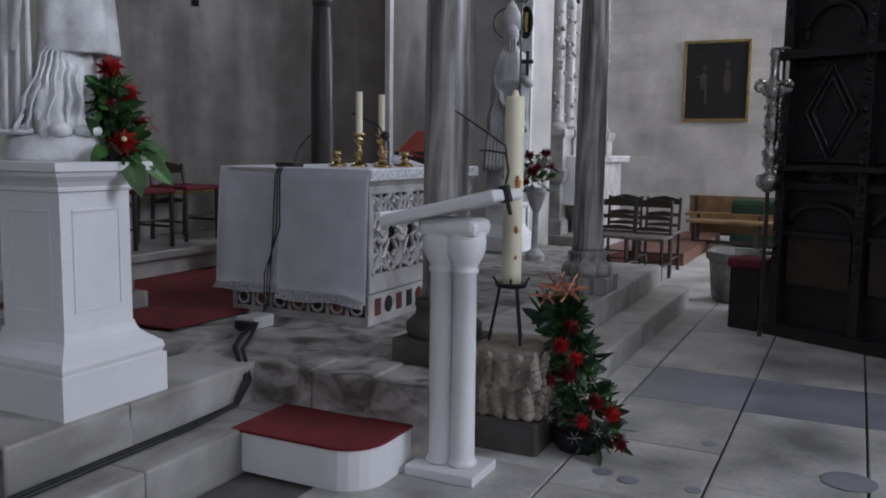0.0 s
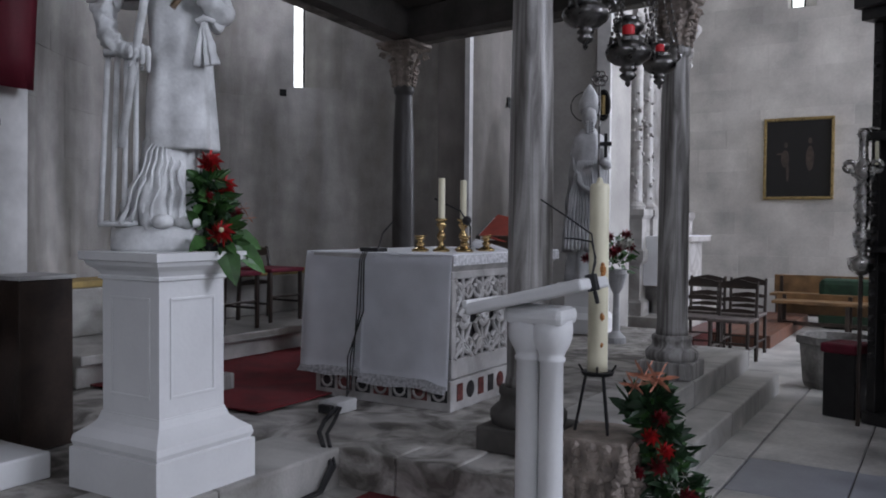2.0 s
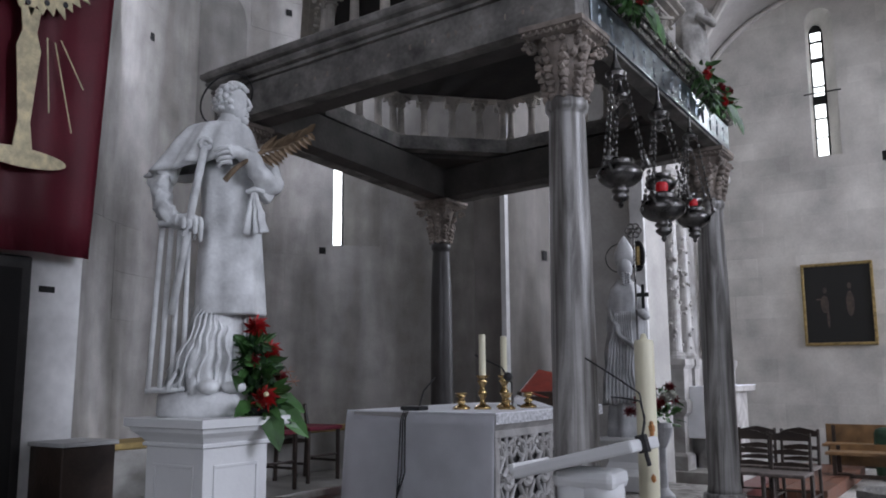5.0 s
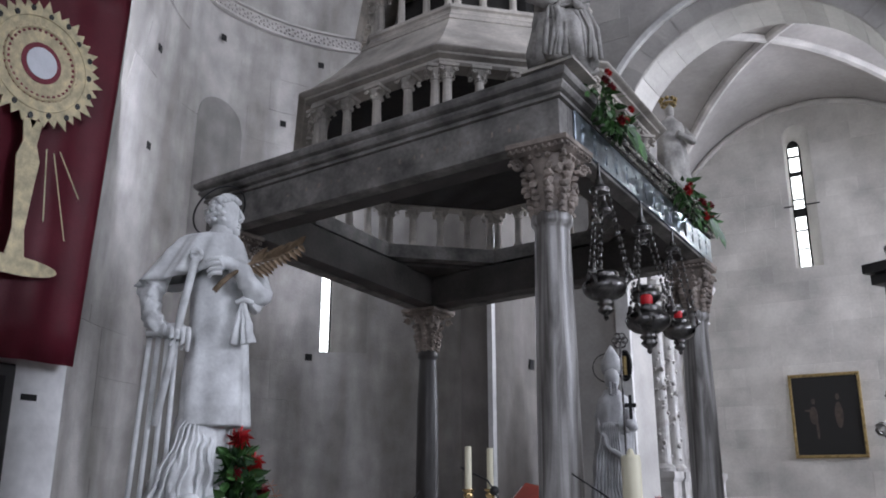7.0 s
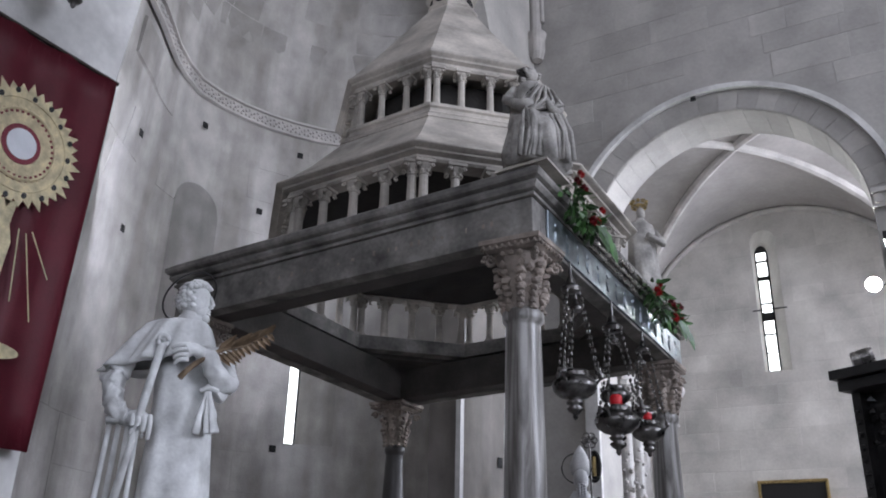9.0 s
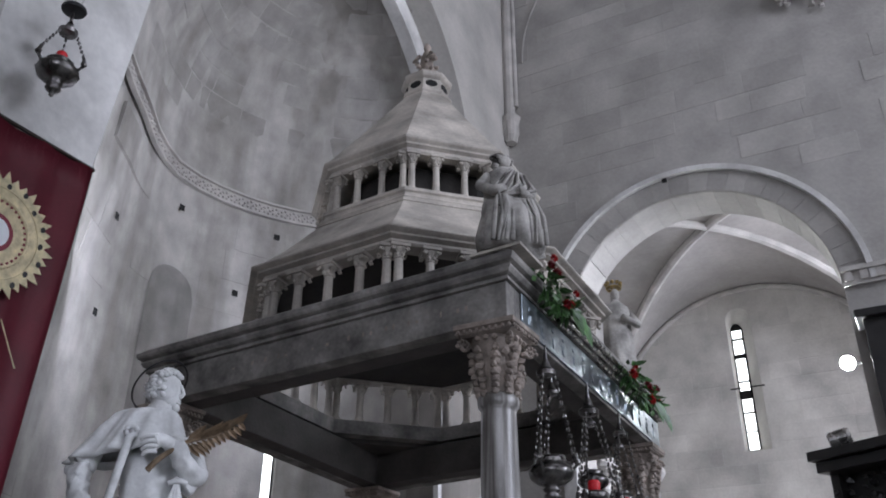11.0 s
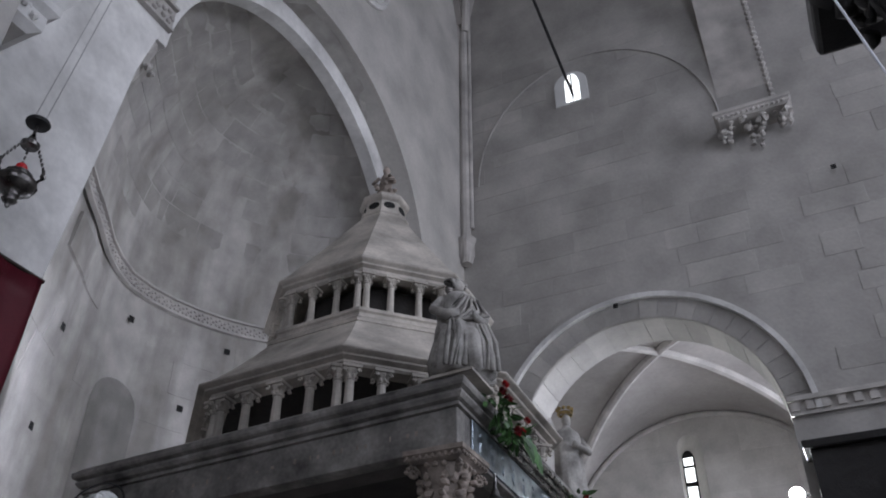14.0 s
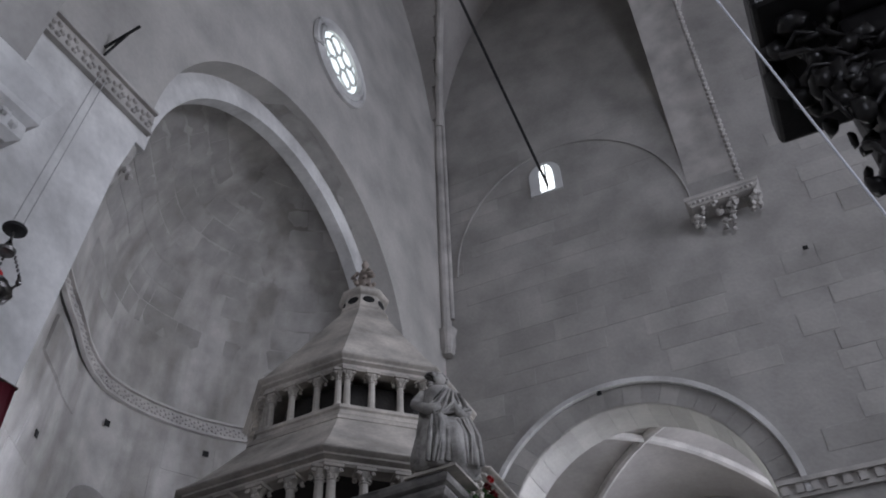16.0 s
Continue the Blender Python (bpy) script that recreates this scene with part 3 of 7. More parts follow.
# ring courses of the half dome
for k in range(11):
    e0, e1 = radians(3 + k * 6.6), radians(3 + k * 6.6 + 6.4)
    a = 10 + random.uniform(0, 9)
    while a < 168:
        w = random.uniform(7, 13) / max(0.3, math.cos(e0))
        if random.random() < 0.7 and a + w < 170:
            o = AR - random.uniform(0.003, 0.007)
            bm = BM()
            vs = [[bm.verts.new(apt(a + w * t / 3, r * math.cos(e), ZA + r * math.sin(e))) for t in range(4)] for r, e in ((AR + 0.03, e0), (o, e0 + 0.002), (o - 0.003, (e0 + e1) / 2), (o, e1 - 0.002), (AR + 0.03, e1))]
            for p, s in zip(vs, vs[1:]):
                for t in range(3):
                    bm.faces.new((p[t], p[t + 1], s[t + 1], s[t]))
            part("dome_block", bm, M_DOMEB, apse)
        a += w + 0.3


def wall_hole(pos, n, s=0.05):
    """A square putlog hole: a thin plate on a wall, coloured dark as the hole's shade."""
    n = Vector(n).normalized()
    m = Matrix.Translation(Vector(pos) + n * 0.012) @ n.to_track_quat("Z", "Y").to_matrix().to_4x4()
    bm = BM()
    pts = [(-s, -s), (s, -s), (s, s), (-s, s)]
    prism(bm, pts, m, 0.004)
    return part("putlog_hole", bm, M_SHADOWHOLE)


# nave vault: four webs meeting in groins, wall ribs and diagonal ribs
VX0, VX1, VY0, VY1, VZ = WX, 0.24, 1.45, NY, 11.2


def vault_z(x, y):
    u = abs((x - (VX0 + VX1) / 2) / ((VX1 - VX0) / 2))
    v = abs((y - (VY0 + VY1) / 2) / ((VY1 - VY0) / 2))
    hu = 5.0 * math.sqrt(max(0, 1 - min(1, u) ** 1.8))
    hv = 5.0 * math.sqrt(max(0, 1 - min(1, v) ** 1.8))
    return VZ + max(hu, hv)


def vault(name, x0, x1, y0, y1, fn, label, material=M_VAULT, n=36, th=0.2):
    bm = BM()
    g = [[bm.verts.new((x0 + (x1 - x0) * i / n, y0 + (y1 - y0) * j / n, fn(x0 + (x1 - x0) * i / n, y0 + (y1 - y0) * j / n))) for j in range(n + 1)] for i in range(n + 1)]
    for i in range(n):
        for j in range(n):
            bm.faces.new((g[i][j], g[i + 1][j], g[i + 1][j + 1], g[i][j + 1]))
    return tagged(part(name, bm, material, smooth=False), label, "ceiling", kind="structure")


ceiling_1 = vault("ceiling_nave", VX0, VX1, VY0, VY1, vault_z, "grey plastered groin vault over the sanctuary")
ceiling_2 = vault("ceiling_nave_west", VX1, VX1 + 6.0, VY0, VY1, lambda x, y: vault_z(VX0 + (x - VX1) / 6.0 * (VX1 - VX0), y), "grey plastered groin vault over the nave")
tagged(part("ceiling_nave_end", boxm(VX1 + 6.0, 12.4, VY0, VY1, 15.5, 15.7), M_VAULT), "grey plastered nave ceiling", "ceiling", kind="structure")


def arc_pts(p, q, h, n=16):
    p, q = Vector(p), Vector(q)
    return [p.lerp(q, 0.5 - 0.5 * math.cos(math.pi * i / n)) + Vector((0, 0, h * math.sin(math.pi * i / n))) for i in range(n + 1)]


corner_rib = thing("corner_colonnette", "slender stone colonnette in the corner of the nave", "column", kind="structure")
part("shaft", tube(BM(), [(WX + 0.06, NY - 0.06, 8.3), (WX + 0.06, NY - 0.06, 16.0)], 0.075, 10), M_RIB, corner_rib)
part("shaft", tube(BM(), [(WX + 0.15, NY - 0.05, 8.55), (WX + 0.15, NY - 0.05, 16.0)], 0.035, 8), M_RIB, corner_rib)
bm = BM()
loft(bm, [(0, 0, 7.95, 0.07, 0.07, 5, 0.1, 0), (0, 0, 8.05, 0.1, 0.1, 5, 0.12, 1), (0, 0, 8.25, 0.11, 0.11, 6, 0.1, 2), (0, 0, 8.36, 0.13, 0.13, 4, 0.02, 0)], 16, Matrix.Translation((WX + 0.08, NY - 0.08, 0)))
part("capital", bm, M_RIB, corner_rib, "worn carved colonnette capital")

rib = thing("transverse_rib", "broad moulded stone rib springing from a carved corbel", "rib", kind="structure")
bm = BM()
arc = arc_pts((0.24, NY + 0.02, 9.05), (0.24, 1.45, 9.05), 6.9, 24)
prev = None
for i, p in enumerate(arc):
    d = (arc[min(i + 1, 24)] - arc[max(i - 1, 0)]).normalized()
    nn = Vector((0, -d.z, d.y))
    c = [p + Vector((sx, 0, 0)) - nn * dz for sx, dz in ((-0.40, 0), (-0.40, 0.06), (-0.33, 0.09), (-0.29, 0.20), (-0.24, 0.22), (0.13, 0.22), (0.18, 0.15), (0.22, 0))]
    q = [bm.verts.new(v) for v in c]
    if prev:
        for k in range(8):
            bm.faces.new((prev[k], prev[(k + 1) % 8], q[(k + 1) % 8], q[k]))
    prev = q
part("rib_band", bm, M_RIB, rib)
bm = BM()
arc = [p + Vector((0.25, 0, -0.03)) for p in arc_pts((0.24, NY - 0.07, 9.1), (0.24, 1.6, 9.1), 6.8, 230)]
for i, p in enumerate(arc[:120]):
    blob(bm, p, 0.045, 1, scale=(1.1, 1.1, 0.8))
part("rope_moulding", bm, M_RIB, rib, "twisted rope moulding")
bm = BM()
moulded(bm, [(-0.03, 8.93), (0.0, 8.96), (0.0, 9.0), (0.025, 9.015), (0.025, 9.06)], 0.44, 0.19, 0.21, NY - 0.17)
random.seed(33)
for cx, drop, wd in ((-0.15, 0.20, 0.11), (0.20, 0.34, 0.15), (0.56, 0.20, 0.11)):
    for i in range(26):
        k = random.random()
        blob(bm, (cx + random.uniform(-1, 1) * wd * (1 - 0.6 * k), NY - 0.06 - random.uniform(0.02, 0.26) * (1 - k * 0.7), 8.95 - drop * k), random.uniform(0.03, 0.05) * (1.15 - 0.4 * k), 1, 0.7, freq=22)
for i in range(14):
    blob(bm, (-0.2 + 0.06 * i, NY - 0.36, 8.965), 0.026, 1, 0.4)
part("corbel", bm, M_RIB, rib, "carved foliate corbel")
for nm, a, b in (("diagonal_rib", (VX0 + 0.1, VY1 - 0.1), (VX1, VY0)), ("diagonal_rib", (VX1 - 0.3, VY1 - 0.1), (VX0, VY0))):
    pts = []
    for i in range(25):
        t = i / 24
        x, y = a[0] + (b[0] - a[0]) * t, a[1] + (b[1] - a[1]) * t
        pts.append((x, y, vault_z(x, y) - 0.02))
    tagged(part(nm, tube(BM(), pts, 0.07, 8), M_RIB), "rounded diagonal vault rib", "rib", kind="structure")

# clerestory window and rose
window_2 = thing("window_2", "small round-headed clerestory window with a pale surround", "window", kind="structure")
wz, wx = 10.36, -2.10
prof = [(-0.25, 0), (0.25, 0), (0.25, 0.38)] + [(0.25 * math.cos(radians(a)), 0.38 + 0.25 * math.sin(radians(a))) for a in range(15, 180, 15)] + [(-0.25, 0.38)]
FXZ = Matrix(((1, 0, 0, wx), (0, 0, -1, NY - 0.002), (0, 1, 0, wz), (0, 0, 0, 1)))
part("window_frame", prism(BM(), prof, FXZ, 0.02), M_PAINT, window_2, "pale plastered surround")
part("pane", prism(BM(), [(u * 0.42, 0.03 + v * 0.86) for u, v in prof], FXZ @ Matrix.Translation((0.02, 0, 0.022)), 0.006), M_SKYPANE, window_2, "bright daylit pane")
part("glazing_bar", boxm(wx - 0.012 + 0.02, wx + 0.012 + 0.02, NY - 0.045, NY - 0.03, wz + 0.03, wz + 0.55), M_IRON, window_2)
rod = tagged(part("tie_rod", tube(BM(), [(-2.06, 8.55, 10.42), (-2.25, 6.0, 11.9), (-2.33, 4.9, 12.54)], 0.022, 8), M_IRON), "thin black iron rod crossing under the vault", "rod")
window_3 = thing("window_3", "round oculus with traceried leaded glass", "window", kind="structure")
FYZ = Matrix(((0, 0, 1, WX + 0.002), (1, 0, 0, 5.52), (0, 1, 0, 10.85), (0, 0, 0, 1)))
bm = BM()
for r, k in ((0.60, 0.05), (0.50, 0.06)):
    ringtube(bm, (0, 0, 0.02), r, k, FYZ, 40)
part("window_frame", bm, M_LIME, window_3, "moulded round stone surround")
part("pane", prism(BM(), [(0.44 * math.cos(radians(a)), 0.44 * math.sin(radians(a))) for a in range(0, 360, 12)], FYZ, 0.012), M_LEADGLASS, window_3, "leaded glass")
for i in range(6):
    a = math.pi / 3 * i
    bm = ringtube(BM(), (0.25 * math.cos(a), 0.25 * math.sin(a), 0.03), 0.14, 0.018, FYZ, 18)
    part("tracery", bm, M_LIME, window_3)

# aisle beyond: outer wall with slit, east and west ends, ribbed vault
sx0, sx1, sz0, sz1 = -2.38, -1.95, 4.93, 7.46
bm = BM()
box(bm, -6, sx0, FY, FY + 0.5, 0, 9.5)
box(bm, sx1, 12.4, FY, FY + 0.5, 0, 9.5)
box(bm, sx0, sx1, FY, FY + 0.5, 0, sz0)
box(bm, sx0, sx1, FY, FY + 0.5, sz1, 9.5)
bmesh.ops.remove_doubles(bm, verts=bm.verts, dist=1e-4)
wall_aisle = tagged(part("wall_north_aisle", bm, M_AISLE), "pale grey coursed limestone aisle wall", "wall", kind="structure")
window_4 = thing("window_4", "tall narrow splayed slit window with leaded panes", "window", kind="structure")
bm = BM()
hd = [(sx0, sz0), (sx1, sz0), (sx1, sz1 - 0.215)] + [((sx0 + sx1) / 2 + 0.215 * math.cos(radians(a)), sz1 - 0.215 + 0.215 * math.sin(radians(a))) for a in range(20, 180, 20)] + [(sx0, sz1 - 0.215)]
inn = [(-2.275 + (u + 2.165) * 0.5, 7.29 + (v - 7.46) * 0.895) for u, v in hd]
a = [bm.verts.new((u, FY, v)) for u, v in hd]
b = [bm.verts.new((u, FY + 0.34, v)) for u, v in inn]
for i in range(len(a)):
    bm.faces.new((a[i], a[(i + 1) % len(a)], b[(i + 1) % len(a)], b[i]))
corner = [bm.verts.new((sx1, FY, sz1)), bm.verts.new((sx0, FY, sz1))]
bm.faces.new([corner[0], corner[1]] + [a[i] for i in range(len(a) - 1, 1, -1)])
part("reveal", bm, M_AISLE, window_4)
part("pane", boxm(-2.395, -2.155, FY + 0.345, FY + 0.36, 5.0, 7.31), M_SKYPANE, window_4, "bright daylit pane")
for z0, z1 in ((5.78, 5.93), (6.52, 6.6), (6.08, 6.11), (5.52, 5.55), (6.86, 6.9), (5.2, 5.22), (7.05, 7.2)):
    part("glazing_bar", boxm(-2.395, -2.155, FY + 0.32, FY + 0.344, z0 + 0.12, z1 + 0.12), M_IRON, window_4)
for x in (-2.385, -2.19):
    part("glazing_bar", boxm(x, x + 0.03, FY + 0.32, FY + 0.344, 5.0, 7.31), M_IRON, window_4)
part("window_stay", tube(BM(), [(-2.46, FY - 0.02, 6.0), (-1.90, FY - 0.02, 6.0)], 0.012, 6), M_IRON, window_4)
tagged(part("wall_aisle_east", boxm(-4.6, -4.2, NY + 0.6, FY, 0, 9.5), M_WALL), "pale limestone end wall of the aisle", "wall", kind="structure")


def aisle_z(x, y):
    u = min(1, abs((x + 2.0) / 2.6))
    v = min(1, abs((y - (NY + 0.62 + FY) / 2) / ((FY - NY - 0.62) / 2)))
    return 5.2 + 2.65 * max(math.sqrt(max(0, 1 - u * u)), math.sqrt(max(0, 1 - v * v)))


vault("ceiling_aisle", -4.6, 0.6, NY + 0.62, FY, aisle_z, "pale groin vault of the north aisle")
vault("ceiling_aisle_west", 0.6, 12.4, NY + 0.62, FY, lambda x, y: aisle_z(-4.6 + ((x - 0.6) % 5.2), y), "pale groin vault of the north aisle")
for a, b in (((-4.5, NY + 0.7), (0.6, FY)), ((0.5, NY + 0.7), (-4.6, FY))):
    pts = []
    for i in range(25):
        t = i / 24
        x, y = a[0] + (b[0] - a[0]) * t, a[1] + (b[1] - a[1]) * t
        pts.append((x, y, aisle_z(x, y) - 0.03))
    tagged(part("diagonal_rib", tube(BM(), pts, 0.075, 8), M_RIB), "rounded aisle vault rib", "rib", kind="structure")
tagged(part("wall_rib", tube(BM(), [(-2.0 + 2.55 * math.cos(radians(a)), FY - 0.02, 5.2 + 2.6 * math.sin(radians(a))) for a in range(0, 181, 6)], 0.05, 8), M_RIB), "rounded rib along the aisle wall", "rib", kind="structure")

# the rest of the shell, out of view: west wall with a great window, south aisle
bm = BM()
box(bm, 12.0, 12.4, -5.3, 15, 0, 3.8)
box(bm, 12.0, 12.4, -5.3, 15, 9.2, ZT)
box(bm, 12.0, 12.4, -5.3, 3.0, 3.8, 9.2)
box(bm, 12.0, 12.4, 7.4, 15, 3.8, 9.2)
tagged(part("wall_west", bm, M_WALL), "plain limestone west wall with a great window", "wall", kind="structure")
tagged(part("wall_south_aisle", boxm(-4.6, 12.4, -5.3, -4.9, 0, 8), M_WALL), "plain limestone south aisle wall", "wall", kind="structure")
tagged(part("wall_south_aisle_east", boxm(-4.6, -4.2, -5, 1.2, 0, 8), M_WALL), "plain limestone end wall of the south aisle", "wall", kind="structure")
tagged(part("ceiling_south_aisle", boxm(-4.6, 12.4, -5.3, 1.15, 7.6, 7.8), M_VAULT), "plain plastered south aisle ceiling", "ceiling", kind="structure")

# presbytery: raised levels and steps
platform = thing("presbytery_platform", "raised presbytery of worn pale marble slabs", "platform", kind="structure")
bm = BM()
box(bm, -6.4, -2.49, 1.78, 3.1, 0, L2 - 0.012)
box(bm, -6.4, -1.58, 3.1, 7.6, 0, L2 - 0.012)
box(bm, -3.86, -2.5, 7.6, 8.62, 0, L2 - 0.012)
part("body", bm, M_STEPR, platform)


def edge_stone(x0, x1, y0, y1, z1, h, material=M_STEP):
    bm = boxm(x0, x1, y0, y1, z1 - h, z1, 0.012)
    for v in bm.verts:
        v.co += Vector((noise.noise(v.co * 5), noise.noise(v.co * 5 + Vector((9, 0, 0))), 0)) * 0.006
    return part("kerb_stone", bm, material, platform)


y = 1.78
for w in (0.55, 0.77):
    edge_stone(-2.90, -2.485, y, y + w - 0.004, L2, 0.19)
    y += w
x = -2.5
for w in (0.33, 0.305):
    edge_stone(x, x + w - 0.004, 3.085, 3.42, L2, 0.19, M_STEPR)
    x += w
for y0, w in ((3.9, 0.9), (4.8, 1.0), (5.8, 0.9), (6.7, 0.9)):
    edge_stone(-1.95, -1.53, y0, y0 + w - 0.005, L2 - 0.01, 0.18)
    edge_stone(-1.56, -1.28, y0, y0 + w - 0.005, L1 - 0.01, 0.19)
lower = thing("lower_step", "worn pale marble step with chipped edge", "step", kind="structure")
for y0, y1 in ((-0.6, 1.0), (1.0, 2.18), (2.18, 2.95)):
    part("kerb_stone", boxm(-2.62, -2.26, y0, y1 - 0.004, -0.02, L1, 0.012), M_STEP, lower)
part("kerb_stone", boxm(-2.62, -1.75, 2.951, 3.5, -0.02, L1 - 0.002), M_STEP, lower)
block = thing("carpeted_step", "rounded white step block covered with red carpet", "step")
rc = [(-2.30, 2.71), (-1.83, 2.71)] + [(-1.83 + 0.17 * math.sin(radians(a)), 2.88 - 0.17 * math.cos(radians(a))) for a in range(15, 91, 15)] + [(-1.66, 3.36), (-2.30, 3.36)]
part("block", prism(BM(), rc, Matrix.Translation((0, 0, 0)), L1 - 0.01), M_PAINT, block, "white painted stone block")
cc = [(-1.98 + (u + 1.98) * 1.03, 3.03 + (v - 3.03) * 1.03) for u, v in rc]
bm = prism(BM(), cc, Matrix.Translation((0, 0, L1 - 0.009)), 0.012)
part("carpet", bm, M_RED, block, "worn red carpet")
carpet = tagged(part("carpet_runner", boxm(-5.1, -3.30, 3.40, 6.4, L2 + 0.001, L2 + 0.012, 0.003), M_RED), "dark red carpet on the presbytery floor", "carpet")
back_step = thing("back_step", "low pale stone step along the apse", "step", kind="structure")
part("tread", boxm(-6.2, -4.75, 3.3, 7.2, L2 - 0.01, 0.56, 0.012), M_STEP, back_step)
part("nosing", boxm(-4.78, -4.70, 3.3, 7.2, 0.50, 0.565, 0.01), M_STEP, back_step)

tagged(part("wall_apse_shoulder", boxm(-4.6, -4.255, 0.9, 2.42, 0, 7.2), M_WALL), "limestone wall behind the apse pier", "wall", kind="structure")
tagged(part("wall_apse_shoulder", boxm(-4.6, -4.26, 7.51, 9.4, 0, 7.2), M_WALL), "limestone wall behind the apse pier", "wall", kind="structure")
tagged(part("wall_rib", tube(BM(), [(-1.9 + 1.72 * math.cos(radians(a)), NY - 0.01, 9.3 + 1.95 * math.sin(radians(a))) for a in range(0, 181, 6)], 0.014, 8), M_WALL), "thin rounded rib round the lunette", "rib", kind="structure")

# ---- ciborium ----
CX, CY, HX, HY = -2.909, 4.785, 1.163, 1.163
cib = thing("ciborium", "weathered grey stone altar canopy with two arcaded octagonal tiers", "canopy")


def volute_capital(parent, x, y, z0, z1, r, w, material=M_CAP):
    """A carved leafy capital: bell, two rows of leaves, corner volutes, abacus."""
    h = z1 - z0
    cap = part("capital", lathe(BM(), [(r * 1.02, z0), (r * 1.0, z0 + h * 0.2), (r * 1.08, z0 + h * 0.5), (r * 1.35, z0 + h * 0.78), (r * 1.4, z0 + h * 0.82)], 16, Matrix.Translation((x, y, 0))), material, parent, "carved leafy capital with corner volutes")
    bm = BM()
    for row, (n, za, zb, rr) in enumerate(((10, 0.0, 0.36, 1.05), (8, 0.2, 0.62, 1.12))):
        for i in range(n):
            a = 2 * math.pi * (i + 0.5 * row) / n
            d = Vector((math.cos(a), math.sin(a), 0))
            c = Vector((x, y, 0))
            for k in range(5):
                t = k / 4
                blob(bm, c + d * r * (rr + 0.28 * t * t) + Vector((0, 0, z0 + h * (za + (zb - za) * t))), r * (0.27 - 0.1 * abs(t - 0.6)), 1, 0.7, freq=25)
    part("leaves", bm, material, cap)
    bm = BM()
    for sx in (-1, 1):
        for sy in (-1, 1):
            d = Vector((sx, sy, 0)).normalized()
            m = Matrix.Translation(Vector((x, y, z0 + h * 0.70)) + d * w * 0.60) @ Matrix.Rotation(math.atan2(d.y, d.x), 4, "Z") @ Matrix.Rotation(math.pi / 2, 4, "X")
            for q in range(14):
                a, rr = q * 0.62, r * 0.36 * (1 - q / 16)
                blob(bm, m @ Vector((rr * math.cos(a), rr * math.sin(a), 0)), r * 0.13, 1)
            blob(bm, Vector((x, y, z0 + h * 0.58)) + d * w * 0.40, r * 0.26, 1, 0.5)
            tagged(part("volute", bm, material, cap), kind="stuff")
            bm = BM()
    for a in (0, 90, 180, 270):
        d = Vector((math.cos(radians(a)), math.sin(radians(a)), 0))
        for k in (-1, 0, 1):
            blob(bm, Vector((x, y, z0 + h * 0.78)) + d * w * 0.44 + Vector((-d.y, d.x, 0)) * k * w * 0.16, r * 0.17, 1, 0.5)
    tagged(part("rosette_band", bm, material, cap), kind="stuff")
    bm = BM()
    moulded(bm, [(-0.02, z0 + h * 0.82), (0.0, z0 + h * 0.86), (0.0, z0 + h * 0.9), (0.02, z0 + h * 0.93), (0.02, z1)], w / 2, w / 2, x, y)
    n = 9
    for s in range(4):
        for i in range(n):
            t = (i + 0.5) / n * 2 - 1
            px, py = ((t, -1), (1, t), (-t, 1), (-1, -t))[s]
            blob(bm, (x + px * (w / 2 + 0.012), y + py * (w / 2 + 0.012), z0 + h * 0.88), w * 0.035, 1, scale=(1, 1, 1.3))
    part("abacus", bm, material, cap)
    return cap


def column(x, y, shaft_mat, z_base, z_top, r0, r1, plinth):
    """A column: plinth, base rings, tapering shaft with a necking ring, capital."""
    col = part("column", lathe(BM(), [(r0 * 1.08, z_base + 0.30), (r0 * 1.06, z_base + 0.33), (r0, z_base + 0.36), (r0, z_base + 0.6), (r0 * 0.985, z_base + 1.2), (r0 * 0.93, z_base + 1.8), (r1, z_top - 0.09), (r1 * 1.02, z_top - 0.075), (r1 * 1.17, z_top - 0.06), (r1 * 1.2, z_top - 0.035), (r1 * 1.16, z_top - 0.012), (r1 * 1.05, z_top)], 36, Matrix.Translation((0, 0, 0))), shaft_mat, cib, "tall monolithic marble column shaft", True)
    col.location = (x, y, 0)
    bm = lathe(BM(), [(r0 * 1.62, z_base + 0.12), (r0 * 1.72, z_base + 0.15), (r0 * 1.72, z_base + 0.18), (r0 * 1.5, z_base + 0.205), (r0 * 1.32, z_base + 0.22), (r0 * 1.26, z_base + 0.25), (r0 * 1.34, z_base + 0.27), (r0 * 1.3, z_base + 0.295), (r0 * 1.08, z_base + 0.30)], 32)
    part("base_ring", bm, plinth, col, "", True)
    part("plinth", boxm(-r0 * 1.75, r0 * 1.75, -r0 * 1.75, r0 * 1.75, z_base, z_base + 0.122, 0.012), plinth, col)
    return col


ZC0, ZC1 = 2.69, 3.045


def sag(x, y):
    """How far the old canopy has settled at a place."""
    return 0.0384 * (x - CX) - 0.0484 * (y - CY)


def settle(bm):
    """Turns and tips a piece with the settled canopy."""
    for v in bm.verts:
        u, w = v.co.x - CX, v.co.y - CY
        v.co.z += sag(v.co.x, v.co.y)
        v.co.x, v.co.y = CX + u + 0.0095 * w, CY + w - 0.0095 * u
    return bm


